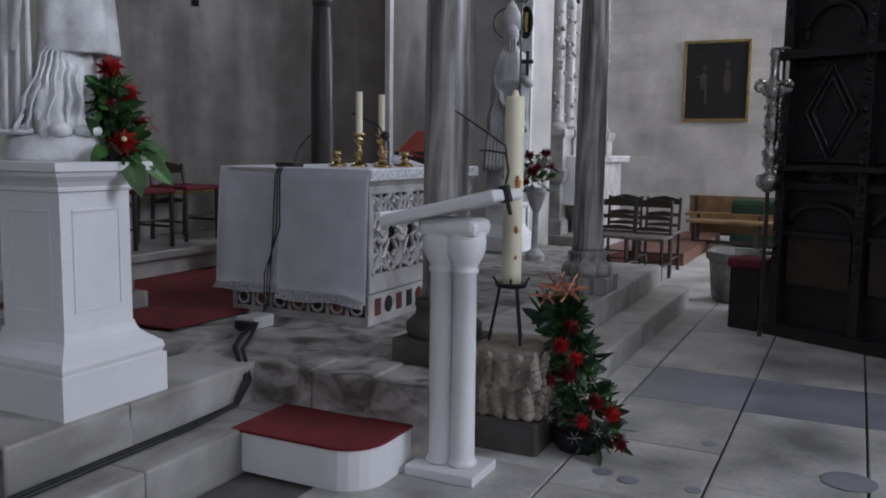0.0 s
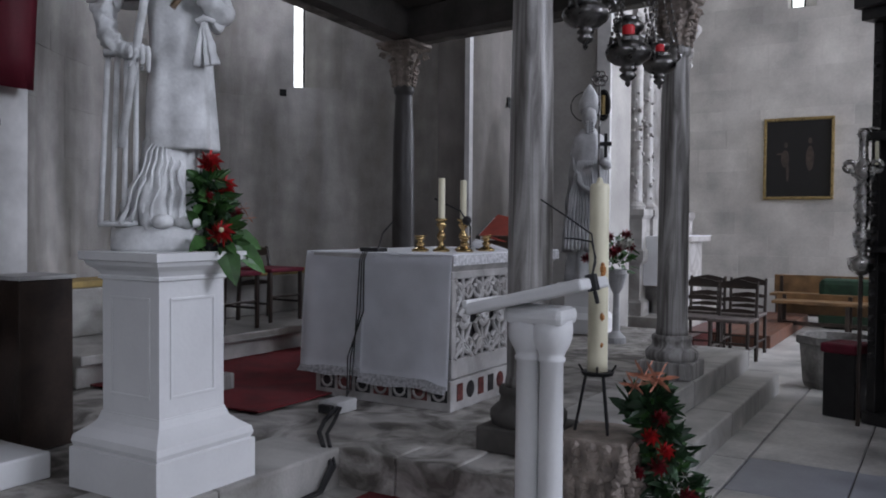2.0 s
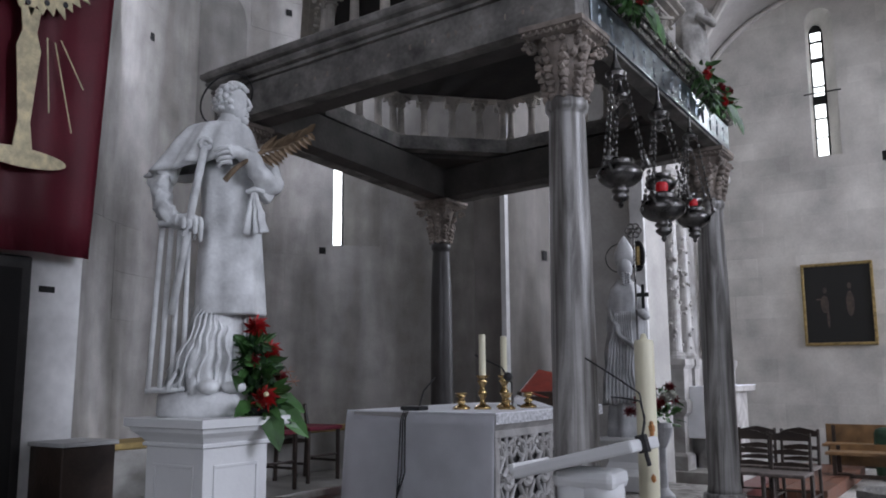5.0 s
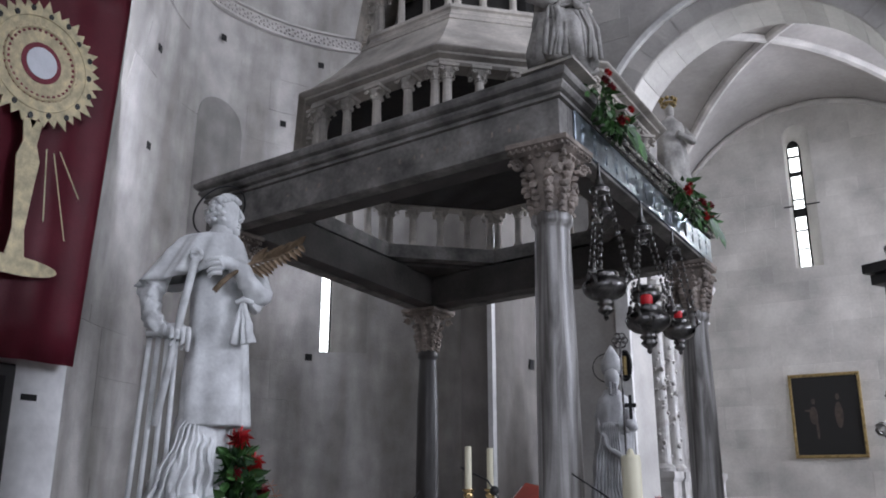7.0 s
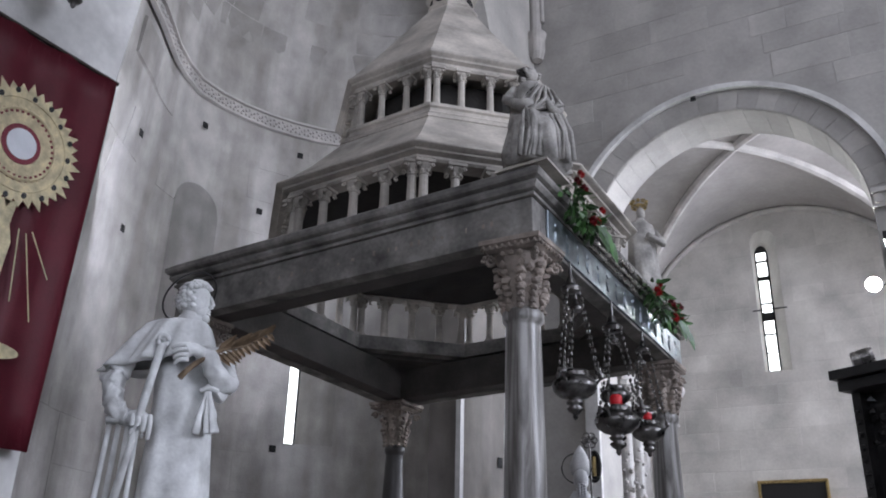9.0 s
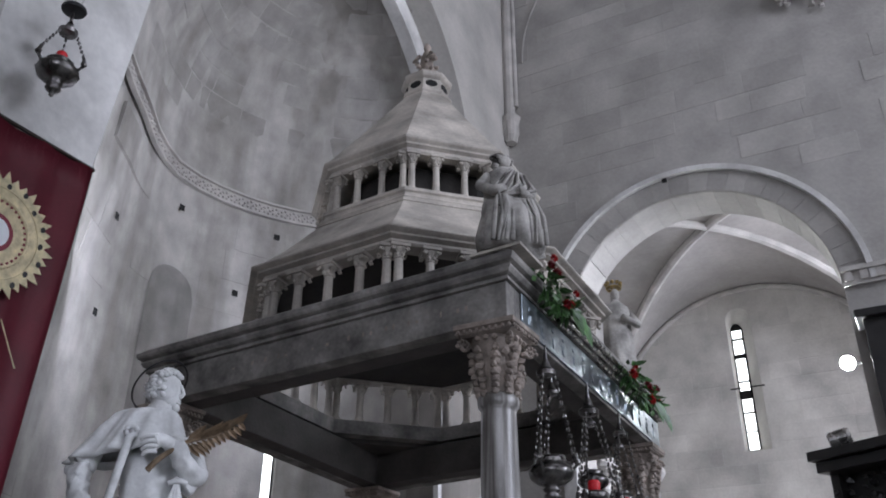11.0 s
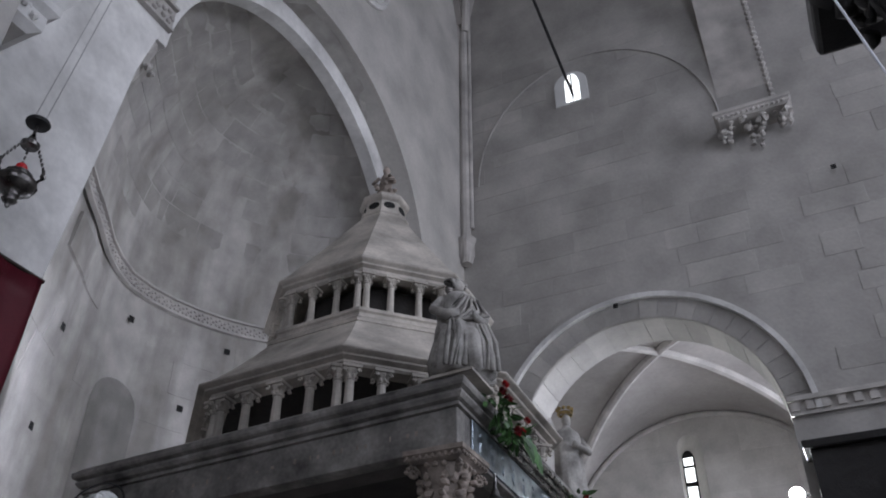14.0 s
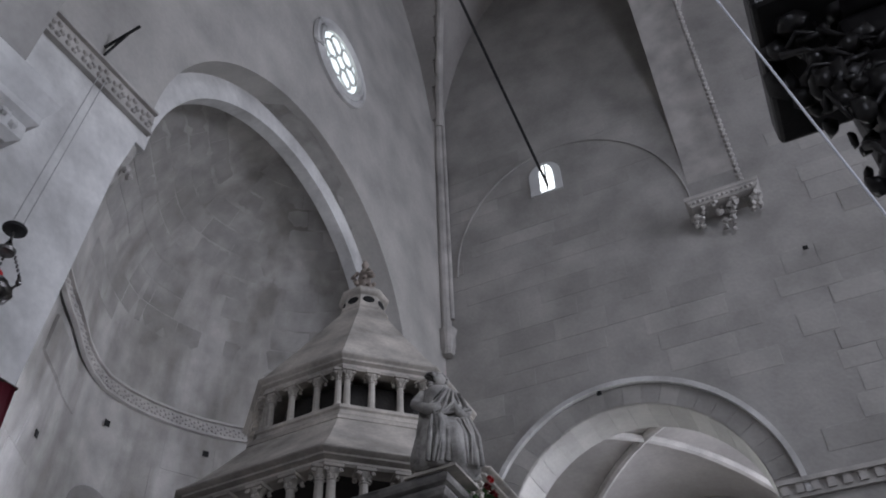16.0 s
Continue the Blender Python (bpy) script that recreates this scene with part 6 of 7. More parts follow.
# ---- paschal candle on its iron tripod and carved block ----
blockt = thing("carved_stone_block", "old carved stone block with acanthus leaves on a dark plinth", "stone block")
part("plinth", boxm(-1.60, -1.21, 3.44, 3.88, -0.005, 0.15, 0.012), M_CIBDARK, blockt)
part("body", boxm(-1.57, -1.235, 3.47, 3.86, 0.15, 0.465, 0.015), M_CAP, blockt)
bm = BM()
for row in range(2):
    for k in range(5):
        x = -1.55 + k * 0.072 + 0.03 * row
        for q in range(5):
            t = q / 4
            blob(bm, (x, 3.462 - 0.02 * t * t, 0.18 + row * 0.14 + 0.12 * t), 0.033 - 0.008 * t, 1, 0.6, freq=20)
            blob(bm, (-1.228 + 0.02 * t * t, 3.50 + k * 0.078 + 0.03 * row, 0.18 + row * 0.14 + 0.12 * t), 0.033 - 0.008 * t, 1, 0.6, freq=20)
tagged(part("acanthus", bm, M_CAP, blockt, "weathered acanthus carving"), kind="stuff")
stand = thing("candle_stand", "black wrought iron tripod candle stand", "candle stand")
PX, PY = -1.425, 3.64
for k in range(3):
    a = radians(200 + 120 * k)
    part("leg", tube(BM(), [(PX + 0.05 * math.cos(a), PY + 0.05 * math.sin(a), 0.74), (PX + 0.075 * math.cos(a), PY + 0.075 * math.sin(a), 0.60), (PX + 0.10 * math.cos(a), PY + 0.10 * math.sin(a), 0.467)], 0.007, 6), M_IRON, stand)
part("ring", ringtube(BM(), (PX, PY, 0.735), 0.06, 0.009), M_IRON, stand)
part("dish", lathe(BM(), [(0.03, 0.722), (0.07, 0.728), (0.078, 0.745), (0.07, 0.745)], 20, Matrix.Translation((PX, PY, 0))), M_IRON, stand)
for k in range(4):
    a = radians(20 + 90 * k)
    part("prong", tube(BM(), [(PX + 0.06 * math.cos(a), PY + 0.06 * math.sin(a), 0.735), (PX + 0.085 * math.cos(a), PY + 0.085 * math.sin(a), 0.775)], 0.005, 6), M_IRON, stand)
paschal = thing("paschal_candle", "tall thick ivory candle with small painted marks", "candle")
part("wax", lathe(BM(), [(0.047, 0.746), (0.046, 0.8), (0.045, 1.2), (0.044, 1.59), (0.040, 1.605), (0.018, 1.608), (0.012, 1.63), (0.004, 1.635)], 28, Matrix.Translation((PX, PY, 0))), M_WAX, paschal, "", True)
for z, s in ((1.215, 0.022), (1.19, 0.016), (1.0, 0.018), (0.87, 0.012), (1.235, 0.014)):
    part("mark", blob(BM(), (PX + 0.03, PY - 0.033, z), s, 1, 0.4, (0.9, 0.5, 1.1)), M_WAXRED, paschal)


# ---- flowers ----
def greenery(name, parent, center, spread, n, size, material, seed, up=0.4, label=""):
    """Many single leaves round an uneven core."""
    random.seed(seed)
    bm = BM()
    for i in range(n):
        t = random.random()
        c = Vector(center(t))
        d = Vector((random.gauss(0, 1), random.gauss(0, 1), random.gauss(up, 0.8))).normalized()
        b = c + d * spread(t) * random.uniform(0.2, 0.75)
        leaf(bm, b, b + d * size * random.uniform(0.5, 1.3) + Vector((0, 0, -size * 0.25 * random.random())), size * random.uniform(0.16, 0.30))
    ob = part(name, bm, material, parent, label)
    return tagged(ob, kind="stuff")


def flower(parent, c, r, material, facing=(0.55, -0.75, 0.35), kind="bloom", name="flower_head"):
    bm = BM()
    if kind == "lily":
        lily(bm, c, r, facing)
    else:
        bloom(bm, c, r, 4, 9, facing)
    return part(name, bm, material, parent)


arr = thing("flower_arrangement", "cascading arrangement of red flowers, orange lilies and dark fronds", "flowers")
part("pot", lathe(BM(), [(0.10, 0), (0.13, 0.04), (0.14, 0.10), (0.12, 0.11)], 18, Matrix.Translation((-1.08, 3.66, 0))), M_IRON, arr)
spine = lambda t: (-1.17 + 0.20 * (1 - t) ** 1.4, 3.65, 0.06 + 0.62 * t)
greenery("fronds", arr, spine, lambda t: 0.15 - 0.09 * t, 360, 0.095, M_FROND, 11, 0.2, "dark green fern fronds")
greenery("leaves", arr, spine, lambda t: 0.15 - 0.08 * t, 190, 0.065, M_LEAF, 12, 0.1)
greenery("frond_spray", arr, lambda t: (-1.20, 3.66, 0.5 + 0.1 * t), lambda t: 0.06, 50, 0.15, M_FROND, 15, 1.5)
for c, r in (((-1.19, 3.60, 0.74), 0.085), ((-1.12, 3.56, 0.735), 0.09), ((-1.23, 3.58, 0.70), 0.07)):
    flower(arr, c, r, M_ORANGE, (0.3, -0.7, 0.7), "lily", "lily")
random.seed(21)
for c, r in (((-1.10, 3.55, 0.585), 0.045), ((-1.14, 3.54, 0.50), 0.048), ((-1.07, 3.53, 0.45), 0.045), ((-1.10, 3.52, 0.38), 0.05), ((-0.97, 3.52, 0.27), 0.05), ((-0.90, 3.54, 0.22), 0.05), ((-1.02, 3.50, 0.18), 0.045), ((-0.87, 3.56, 0.09), 0.05), ((-1.20, 3.56, 0.33), 0.04)):
    flower(arr, c, r, M_DKRED if random.random() < 0.6 else M_REDPET, (0.45, -0.75, 0.4))
for c, r in (((-1.02, 3.50, 0.30), 0.035), ((-1.05, 3.49, 0.10), 0.035), ((-1.17, 3.5, 0.17), 0.025), ((-0.98, 3.50, 0.36), 0.03), ((-0.95, 3.49, 0.14), 0.028), ((-1.13, 3.5, 0.25), 0.02)):
    flower(arr, c, r, M_WHITEPET, (0.3, -0.8, 0.5), "lily", "white_flower")

bq = thing("statue_bouquet", "bouquet of red roses and gerberas with broad green leaves", "flowers")
part("bowl", lathe(BM(), [(0.05, 1.298), (0.09, 1.305), (0.11, 1.33), (0.10, 1.335)], 18, Matrix.Translation((-2.645, 2.42, 0))), M_IRON, bq)
bs = lambda t: (-2.63, 2.44 - 0.04 * t, 1.32 + 0.28 * t)
greenery("leaves", bq, bs, lambda t: 0.15 - 0.09 * t, 260, 0.075, M_LEAF, 31, 0.2)
greenery("fronds", bq, bs, lambda t: 0.14 - 0.07 * t, 160, 0.06, M_FROND, 32, 0.3)
bm = BM()
for b, t, w in (((-2.56, 2.42, 1.33), (-2.47, 2.40, 1.16), 0.05), ((-2.58, 2.50, 1.34), (-2.50, 2.60, 1.20), 0.045), ((-2.6, 2.36, 1.36), (-2.55, 2.23, 1.30), 0.03), ((-2.6, 2.5, 1.38), (-2.56, 2.64, 1.30), 0.04), ((-2.62, 2.34, 1.40), (-2.58, 2.24, 1.46), 0.03)):
    leaf(bm, b, t, w, 0.2, Vector((1, -0.6, 0.3)))
tagged(part("broad_leaf", bm, M_LEAF, bq, "broad glossy hanging leaf"), kind="stuff")
for c, r, mt in (((-2.60, 2.385, 1.655), 0.058, M_REDPET), ((-2.585, 2.455, 1.56), 0.052, M_REDPET), ((-2.545, 2.39, 1.37), 0.062, M_REDPET), ((-2.60, 2.37, 1.52), 0.035, M_DKRED), ((-2.57, 2.50, 1.45), 0.035, M_DKRED)):
    flower(bq, c, r, mt, (0.7, -0.65, 0.3), name="rose")
part("flower_centre", blob(BM(), (-2.505, 2.355, 1.385), 0.012, 1), M_GOLDCL, bq)
for c in ((-2.575, 2.545, 1.47), (-2.565, 2.57, 1.43)):
    flower(bq, c, 0.03, M_ORANGE, (0.7, -0.6, 0.3), "lily", "lily")


def garland(y0, y1, z, seed, label):
    g = thing("garland", label, "flowers", group="garlands on the canopy")
    random.seed(seed)
    path = lambda t: (-1.53, y0 + (y1 - y0) * t, z - 0.10 * t + 0.03 * math.sin(t * 9))
    greenery("leaves", g, path, lambda t: 0.10 - 0.03 * t, 130, 0.07, M_LEAF, seed, -0.3)
    for i in range(7):
        c = Vector(path(random.random())) + Vector((0.06, random.uniform(-0.03, 0.03), random.uniform(-0.06, 0.10)))
        flower(g, c, random.uniform(0.025, 0.042), M_REDPET if i % 3 else M_DKRED, (0.8, -0.6, -0.1))
    bm = BM()
    for i in range(3):
        p = Vector(path(0.7 + 0.15 * i)) + Vector((0.05, 0, -0.02))
        leaf(bm, p, p + Vector((0.04, 0.04, -0.17)), 0.035, 0.2, Vector((1, -0.5, 0)))
    tagged(part("broad_leaf", bm, M_LEAF, g), kind="stuff")


garland(3.72, 4.16, 3.47, 41, "garland of red flowers and broad green leaves on the canopy edge")
garland(5.08, 5.78, 3.36, 42, "garland of red flowers and trailing green leaves on the canopy edge")


# ---- hanging silver lamps ----
def hanging_lamp(x, y, zb, s, ztop, red, material=M_DKSILVER):
    """A chased silver lamp: body, drop, chains, crown; zb: its lowest point."""
    lamp = thing("sanctuary_lamp", "chased blackened silver sanctuary lamp on three chains" + (" with red glass" if red else ""), "lamp", group="sanctuary lamps")
    P = [(0.004, 0), (0.016, 0.015), (0.012, 0.03), (0.035, 0.045), (0.048, 0.062), (0.03, 0.078), (0.045, 0.088), (0.05, 0.1), (0.035, 0.112), (0.075, 0.125), (0.115, 0.155), (0.128, 0.19), (0.118, 0.215), (0.09, 0.235), (0.075, 0.245), (0.085, 0.26), (0.07, 0.275), (0.05, 0.28)]
    bm = lathe(BM(), [(r * s, z * s) for r, z in P], 30, Matrix.Translation((x, y, zb)), 12, 0.03)
    body = part("body", bm, material, lamp, "", True)
    for k in range(3):
        a = radians(30 + 120 * k)
        d = Vector((math.cos(a), math.sin(a), 0))
        c = Vector((x, y, zb))
        bm = BM()
        tube(bm, [c + d * 0.115 * s + Vector((0, 0, 0.20 * s)), c + d * 0.155 * s + Vector((0, 0, 0.24 * s)), c + d * 0.14 * s + Vector((0, 0, 0.30 * s))], 0.012 * s, 6)
        blob(bm, c + d * 0.15 * s + Vector((0, 0, 0.25 * s)), 0.022 * s, 1, 0.4)
        part("scroll_arm", bm, material, lamp)
        bm = BM()
        p, q = c + d * 0.14 * s + Vector((0, 0, 0.30 * s)), Vector((x, y, ztop - 0.18 * s)) + d * 0.05 * s
        n = max(6, int((q - p).length / 0.035))
        for i in range(n):
            blob(bm, p.lerp(q, (i + 0.5) / n), 0.010, 1, 0, (0.6 if i % 2 else 1, 1 if i % 2 else 0.6, 1.7))
        part("chain", bm, material, lamp)
    bm = lathe(BM(), [(0.01 * s, ztop - 0.20 * s), (0.055 * s, ztop - 0.19 * s), (0.06 * s, ztop - 0.165 * s), (0.03 * s, ztop - 0.14 * s), (0.022 * s, ztop - 0.11 * s), (0.012 * s, ztop - 0.09 * s), (0.006, ztop)], 16, Matrix.Translation((x, y, 0)))
    part("crown", bm, material, lamp)
    if red:
        part("glass", lathe(BM(), [(0.03 * s, zb + 0.275 * s), (0.034 * s, zb + 0.30 * s), (0.035 * s, zb + 0.325 * s), (0.028 * s, zb + 0.338 * s)], 16, Matrix.Translation((x, y, 0))), M_REDGLASS, lamp, "red glass cup")
    return lamp


for y, zb, k, red in ((3.93, 2.285, 0.92, False), (4.575, 2.195, 1.02, True), (5.165, 2.265, 0.82, True)):
    hanging_lamp(-1.62, y, zb, k, 3.06 + sag(-1.62, y), red)
for y, zb, k in ((4.30, 2.44, 0.72), (4.92, 2.47, 0.75), (5.48, 2.46, 0.70)):
    hanging_lamp(-1.74, y, zb, k, 3.06 + sag(-1.74, y), False)
pier_lamp = hanging_lamp(-3.60, 2.02, 4.27, 0.88, 4.87, True)
boss = thing("lamp_pulley", "dark iron pulley disc with thin cords on the pier", "pulley")
part("disc", lathe(BM(), [(0.015, -0.02), (0.065, -0.012), (0.07, 0.0), (0.065, 0.012), (0.015, 0.02)], 20, Matrix.Translation((-3.60, 2.02, 4.88))), M_IRON, boss)
for dy in (-0.035, 0.03):
    part("cord", tube(BM(), [(-3.60, 2.02 + dy, 4.88), (-3.80, 2.33 + dy, 6.75)], 0.004, 5), M_PLASTIC, boss)
bracket = thing("iron_bracket", "small black iron bracket above the frieze", "bracket")
part("arm", tube(BM(), [(WX, 2.30, 7.16), (WX + 0.25, 2.36, 7.36)], 0.014, 6), M_IRON, bracket)
part("stay", tube(BM(), [(WX, 2.30, 7.02), (WX + 0.16, 2.34, 7.28)], 0.012, 6), M_IRON, bracket)

# ---- banner on the pier ----
banner = thing("banner", "burgundy satin banner with a gold monstrance applique", "banner")
BXX = WX + 0.10
bm = BM()
cols = []
for i in range(25):
    t = i / 24
    col = []
    for j in range(13):
        s = j / 12
        z = 4.115 + (2.03 - 4.115) * s
        y = 1.50 + (0.975 - 0.085 * s) * t
        col.append(bm.verts.new((BXX + 0.018 * math.sin(t * 9 + 1.2 * s) * (0.3 + s) + 0.012 * math.sin(t * 21), y, z)))
    cols.append(col)
for a, b in zip(cols, cols[1:]):
    for j in range(12):
        bm.faces.new((a[j], b[j], b[j + 1], a[j + 1]))
bmesh.ops.solidify(bm, geom=bm.faces[:], thickness=0.004)
part("cloth", bm, M_BANNER, banner, "", True)
part("rod", tube(BM(), [(BXX + 0.0, 1.46, 4.12), (BXX + 0.0, 2.49, 4.12)], 0.012, 8), M_WOOD, banner)
EM = Matrix(((0, 0, 1, BXX + 0.05), (1, 0, 0, 1.985), (0, 1, 0, 3.47), (0, 0, 0, 1)))
rays = []
for i in range(72):
    a = radians(i * 5)
    r = 0.345 if i % 6 == 0 else (0.325 if i % 2 == 0 else 0.285)
    rays.append((r * math.cos(a), r * math.sin(a)))
part("sunburst", prism(BM(), rays, EM, 0.006), M_GOLDCL, banner, "gold sunburst applique")
for r0, th in ((0.185, 0.010), (0.245, 0.004)):
    part("ring", ringtube(BM(), (0, 0, 0.008), r0, th, EM, 48), M_GOLDCL, banner)
for i in range(36):
    a = radians(i * 10)
    part("bead", box(BM(), 0.165, 0.195, -0.006, 0.006, 0.006, 0.011, 0, EM @ Matrix.Rotation(a, 4, "Z")), M_BANNER, banner)
for i in range(18):
    a = radians(i * 20 + 6)
    r = 0.262 + 0.02 * (i % 2)
    part("stone", prism(BM(), [(r * math.cos(a) + 0.013 * math.cos(q), r * math.sin(a) + 0.016 * math.sin(q)) for q in [k * math.pi / 5 for k in range(10)]], EM @ Matrix.Translation((0, 0, 0.0055)), 0.005), M_INLAY, banner)
part("disc_rim", prism(BM(), [(0.105 * math.cos(radians(a)), 0.105 * math.sin(radians(a))) for a in range(0, 360, 12)], EM @ Matrix.Translation((0, 0, 0.0065)), 0.003), M_BANNER, banner)
part("white_disc", prism(BM(), [(0.080 * math.cos(radians(a)), 0.080 * math.sin(radians(a))) for a in range(0, 360, 12)], EM @ Matrix.Translation((0, 0, 0.010)), 0.003), M_WHITECL, banner, "white satin disc")
part("stem", prism(BM(), [(-0.05, -0.30), (0.05, -0.30), (0.035, -0.42), (0.06, -0.50), (0.05, -0.60), (0.03, -0.85), (0.05, -1.0), (-0.05, -1.0), (-0.03, -0.85), (-0.05, -0.60), (-0.06, -0.5), (-0.035, -0.42)], EM, 0.006), M_GOLDCL, banner)
part("foot", prism(BM(), [(0.22 * math.cos(radians(a)), -1.02 + 0.045 * math.sin(radians(a))) for a in range(0, 360, 15)], EM @ Matrix.Translation((0, 0, 0.002)), 0.006), M_GOLDCL, banner)
for u, v, p, q in ((0.09, -0.42, 0.12, -0.78), (0.13, -0.43, 0.24, -0.85), (0.16, -0.41, 0.29, -0.62)):
    part("ray_line", tube(BM(), [EM @ Vector((u, v, 0.0)), EM @ Vector((p, q, 0.0))], 0.0035, 5), M_GOLDCL, banner)

# ---- the pier's foot ----
frame_p = thing("wall_panel", "dark framed panel hung low on the pier", "panel")
part("frame", boxm(WX, WX + 0.04, 1.70, 2.14, 0.82, 2.02, 0.01), M_BLACKW, frame_p)
part("field", boxm(WX + 0.03, WX + 0.043, 1.75, 2.09, 0.88, 1.96), M_CANVAS, frame_p)
# thin dark plate painted as the shade of a slot
socket = tagged(part("wall_slot", boxm(WX - 0.02, WX + 0.004, 2.20, 2.28, 1.86, 1.89), M_SHADOWHOLE), "narrow slot in the pier, shown as a dark strip", "slot")
cab = thing("low_cabinet", "plain dark wooden cabinet with a pale top", "cabinet")
part("body", boxm(-3.86, -3.60, 2.20, 2.47, L2, 1.145, 0.006), M_WOOD, cab)
part("top", boxm(-3.865, -3.585, 2.19, 2.48, 1.145, 1.165, 0.004), M_PLASTIC, cab)
whb = thing("white_plinth", "low white painted stepped plinth", "plinth")
part("step", boxm(-3.75, -3.22, 1.50, 2.10, L2 - 0.012, 0.46, 0.01), M_PAINT, whb)
part("die", boxm(-3.75, -3.32, 1.50, 1.86, 0.46, 0.75, 0.01), M_PAINT, whb)


# ---- chairs ----
def chair(m, seat_mat, label, group, h=0.92, back=True):
    c = thing("chair", label, "chair", m, group)
    for x in (-0.19, 0.19):
        part("leg", tube(BM(), [(x, -0.18, 0), (x, -0.18, 0.44)], 0.018, 8, 0.02), M_WOOD, c)
        part("leg", tube(BM(), [(x, 0.20, 0), (x, 0.18, 0.44), (x, 0.22, h - 0.02)], 0.02, 8, 0.017), M_WOOD, c)
        part("stretcher", tube(BM(), [(x, -0.18, 0.16), (x, 0.19, 0.16)], 0.011, 6), M_WOOD, c)
    part("stretcher", tube(BM(), [(-0.19, -0.18, 0.22), (0.19, -0.18, 0.22)], 0.011, 6), M_WOOD, c)
    part("seat", boxm(-0.215, 0.215, -0.215, 0.205, 0.43, 0.465, 0.012), seat_mat, c)
    for z0, hh in ((h - 0.10, 0.10), (h - 0.24, 0.06), (h - 0.36, 0.05)):
        bm = BM()
        prism(bm, [(-0.18, 0), (0.18, 0), (0.18, hh * 0.6), (0.1, hh * 0.8), (0, hh), (-0.1, hh * 0.8), (-0.18, hh * 0.6)], Matrix(((1, 0, 0, 0), (0, 0, 1, 0.20), (0, 1, 0, z0), (0, 0, 0, 1))), 0.018)
        part("slat", bm, M_WOOD, c)
    return c


for k, (x, y, r) in enumerate(((-1.98, 9.05, 178), (-2.38, 9.12, 182), (-2.02, 9.75, 178), (-2.46, 9.80, 184))):
    chair(pose(x, y, 0, 0, 0, r + 180), M_SEAT, "dark wooden ladder-back chair with a woven seat", "aisle chairs", 0.86)
for k, (x, y) in enumerate(((-5.05, 4.85), (-5.2, 5.55))):
    chair(pose(x, y, 0.562, 0, 0, 90), M_VELVET, "dark wooden chair with crimson velvet seat", "apse chairs", 0.66)
bench_a = thing("apse_bench", "low stone bench with a yellow cushion along the apse", "bench")
part("seat", boxm(-6.0, -5.55, 3.6, 6.9, 0.56, 0.92, 0.015), M_STEP, bench_a)
part("cushion", boxm(-5.98, -5.56, 3.65, 6.85, 0.92, 0.97, 0.015), mat("ochre_cushion", (0.36, 0.26, 0.10), 0.9, var=0.2, scale=8), bench_a)


# ---- side altar in the aisle ----
sa = thing("side_altar", "white marble side altar with carved columns and red step", "altar")
part("step", boxm(-4.2, -2.5, 9.5, 12.2, 0, 0.18, 0.01), M_REDINLAY, sa, "dark red marble step")
part("step", boxm(-4.2, -2.75, 9.7, 12.0, 0.18, 0.34, 0.01), M_STEP, sa)
part("mensa_body", boxm(-3.7, -2.95, 10.2, 11.6, 0.34, 1.22, 0.01), M_MARBLE, sa)
part("mensa", boxm(-3.75, -2.86, 10.1, 11.7, 1.22, 1.29, 0.01), M_MARBLE, sa)
for y in (9.92, 10.35, 11.45, 11.88):
    bm = BM()
    moulded(bm, [(0, 0.34), (0, 0.5), (-0.03, 0.54), (-0.03, 0.95), (0.02, 1.0), (0.03, 1.06), (0.03, 1.12), (0, 1.15), (0, 1.5), (0.03, 1.55), (0.03, 1.62)], 0.15, 0.15, -3.35, y)
    part("pedestal_block", bm, M_MARBLE, sa)
    bm = lathe(BM(), [(0.13, 1.62), (0.14, 1.66), (0.10, 1.71), (0.095, 1.9), (0.09, 3.0), (0.085, 3.55), (0.10, 3.58), (0.10, 3.62)], 18, Matrix.Translation((-3.35, y, 0)))
    random.seed(int(y * 10))
    for i in range(70):
        a, z = random.uniform(0, 6.28), random.uniform(1.75, 3.5)
        blob(bm, (-3.35 + 0.092 * math.cos(a), y + 0.092 * math.sin(a), z), random.uniform(0.018, 0.034), 1, 0.4)
    col = part("column", bm, M_MARBLE, sa, "marble column wreathed in carved foliage")
    bm = lathe(BM(), [(0.10, 3.62), (0.11, 3.7), (0.15, 3.82), (0.17, 3.84), (0.17, 3.9)], 14, Matrix.Translation((-3.35, y, 0)))
    for i in range(16):
        blob(bm, (-3.35 + 0.13 * math.cos(i), y + 0.13 * math.sin(i), 3.66 + 0.011 * i), 0.035, 1, 0.4)
    part("capital", bm, M_MARBLE, sa)
part("back_panel", boxm(-4.19, -3.6, 9.75, 12.05, 1.29, 4.2, 0.02), M_MARBLE, sa)
part("entablature", moulded(BM(), [(0, 3.9), (0.03, 3.94), (0.03, 4.05), (0.08, 4.12), (0.12, 4.2), (0.12, 4.26)], 0.34, 1.2, -3.62, 10.9), M_MARBLE, sa)
sc = thing("side_altar_cloth", "white linen cloth on the side altar", "altar cloth")
part("top_sheet", boxm(-3.76, -2.85, 9.95, 11.72, 1.291, 1.30, 0.003), M_CLOTH, sc)
part("drop", boxm(-2.86, -2.845, 9.95, 10.42, 0.62, 1.295, 0.004), M_CLOTH, sc)
part("drop", boxm(-3.3, -2.85, 9.935, 9.95, 0.70, 1.295, 0.004), M_CLOTH, sc)
vase = thing("vase", "small dark vase on the side altar", "vase")
part("body", lathe(BM(), [(0.05, 1.30), (0.08, 1.36), (0.05, 1.45), (0.06, 1.48)], 14, Matrix.Translation((-2.98, 10.5, 0))), M_IRON, vase)
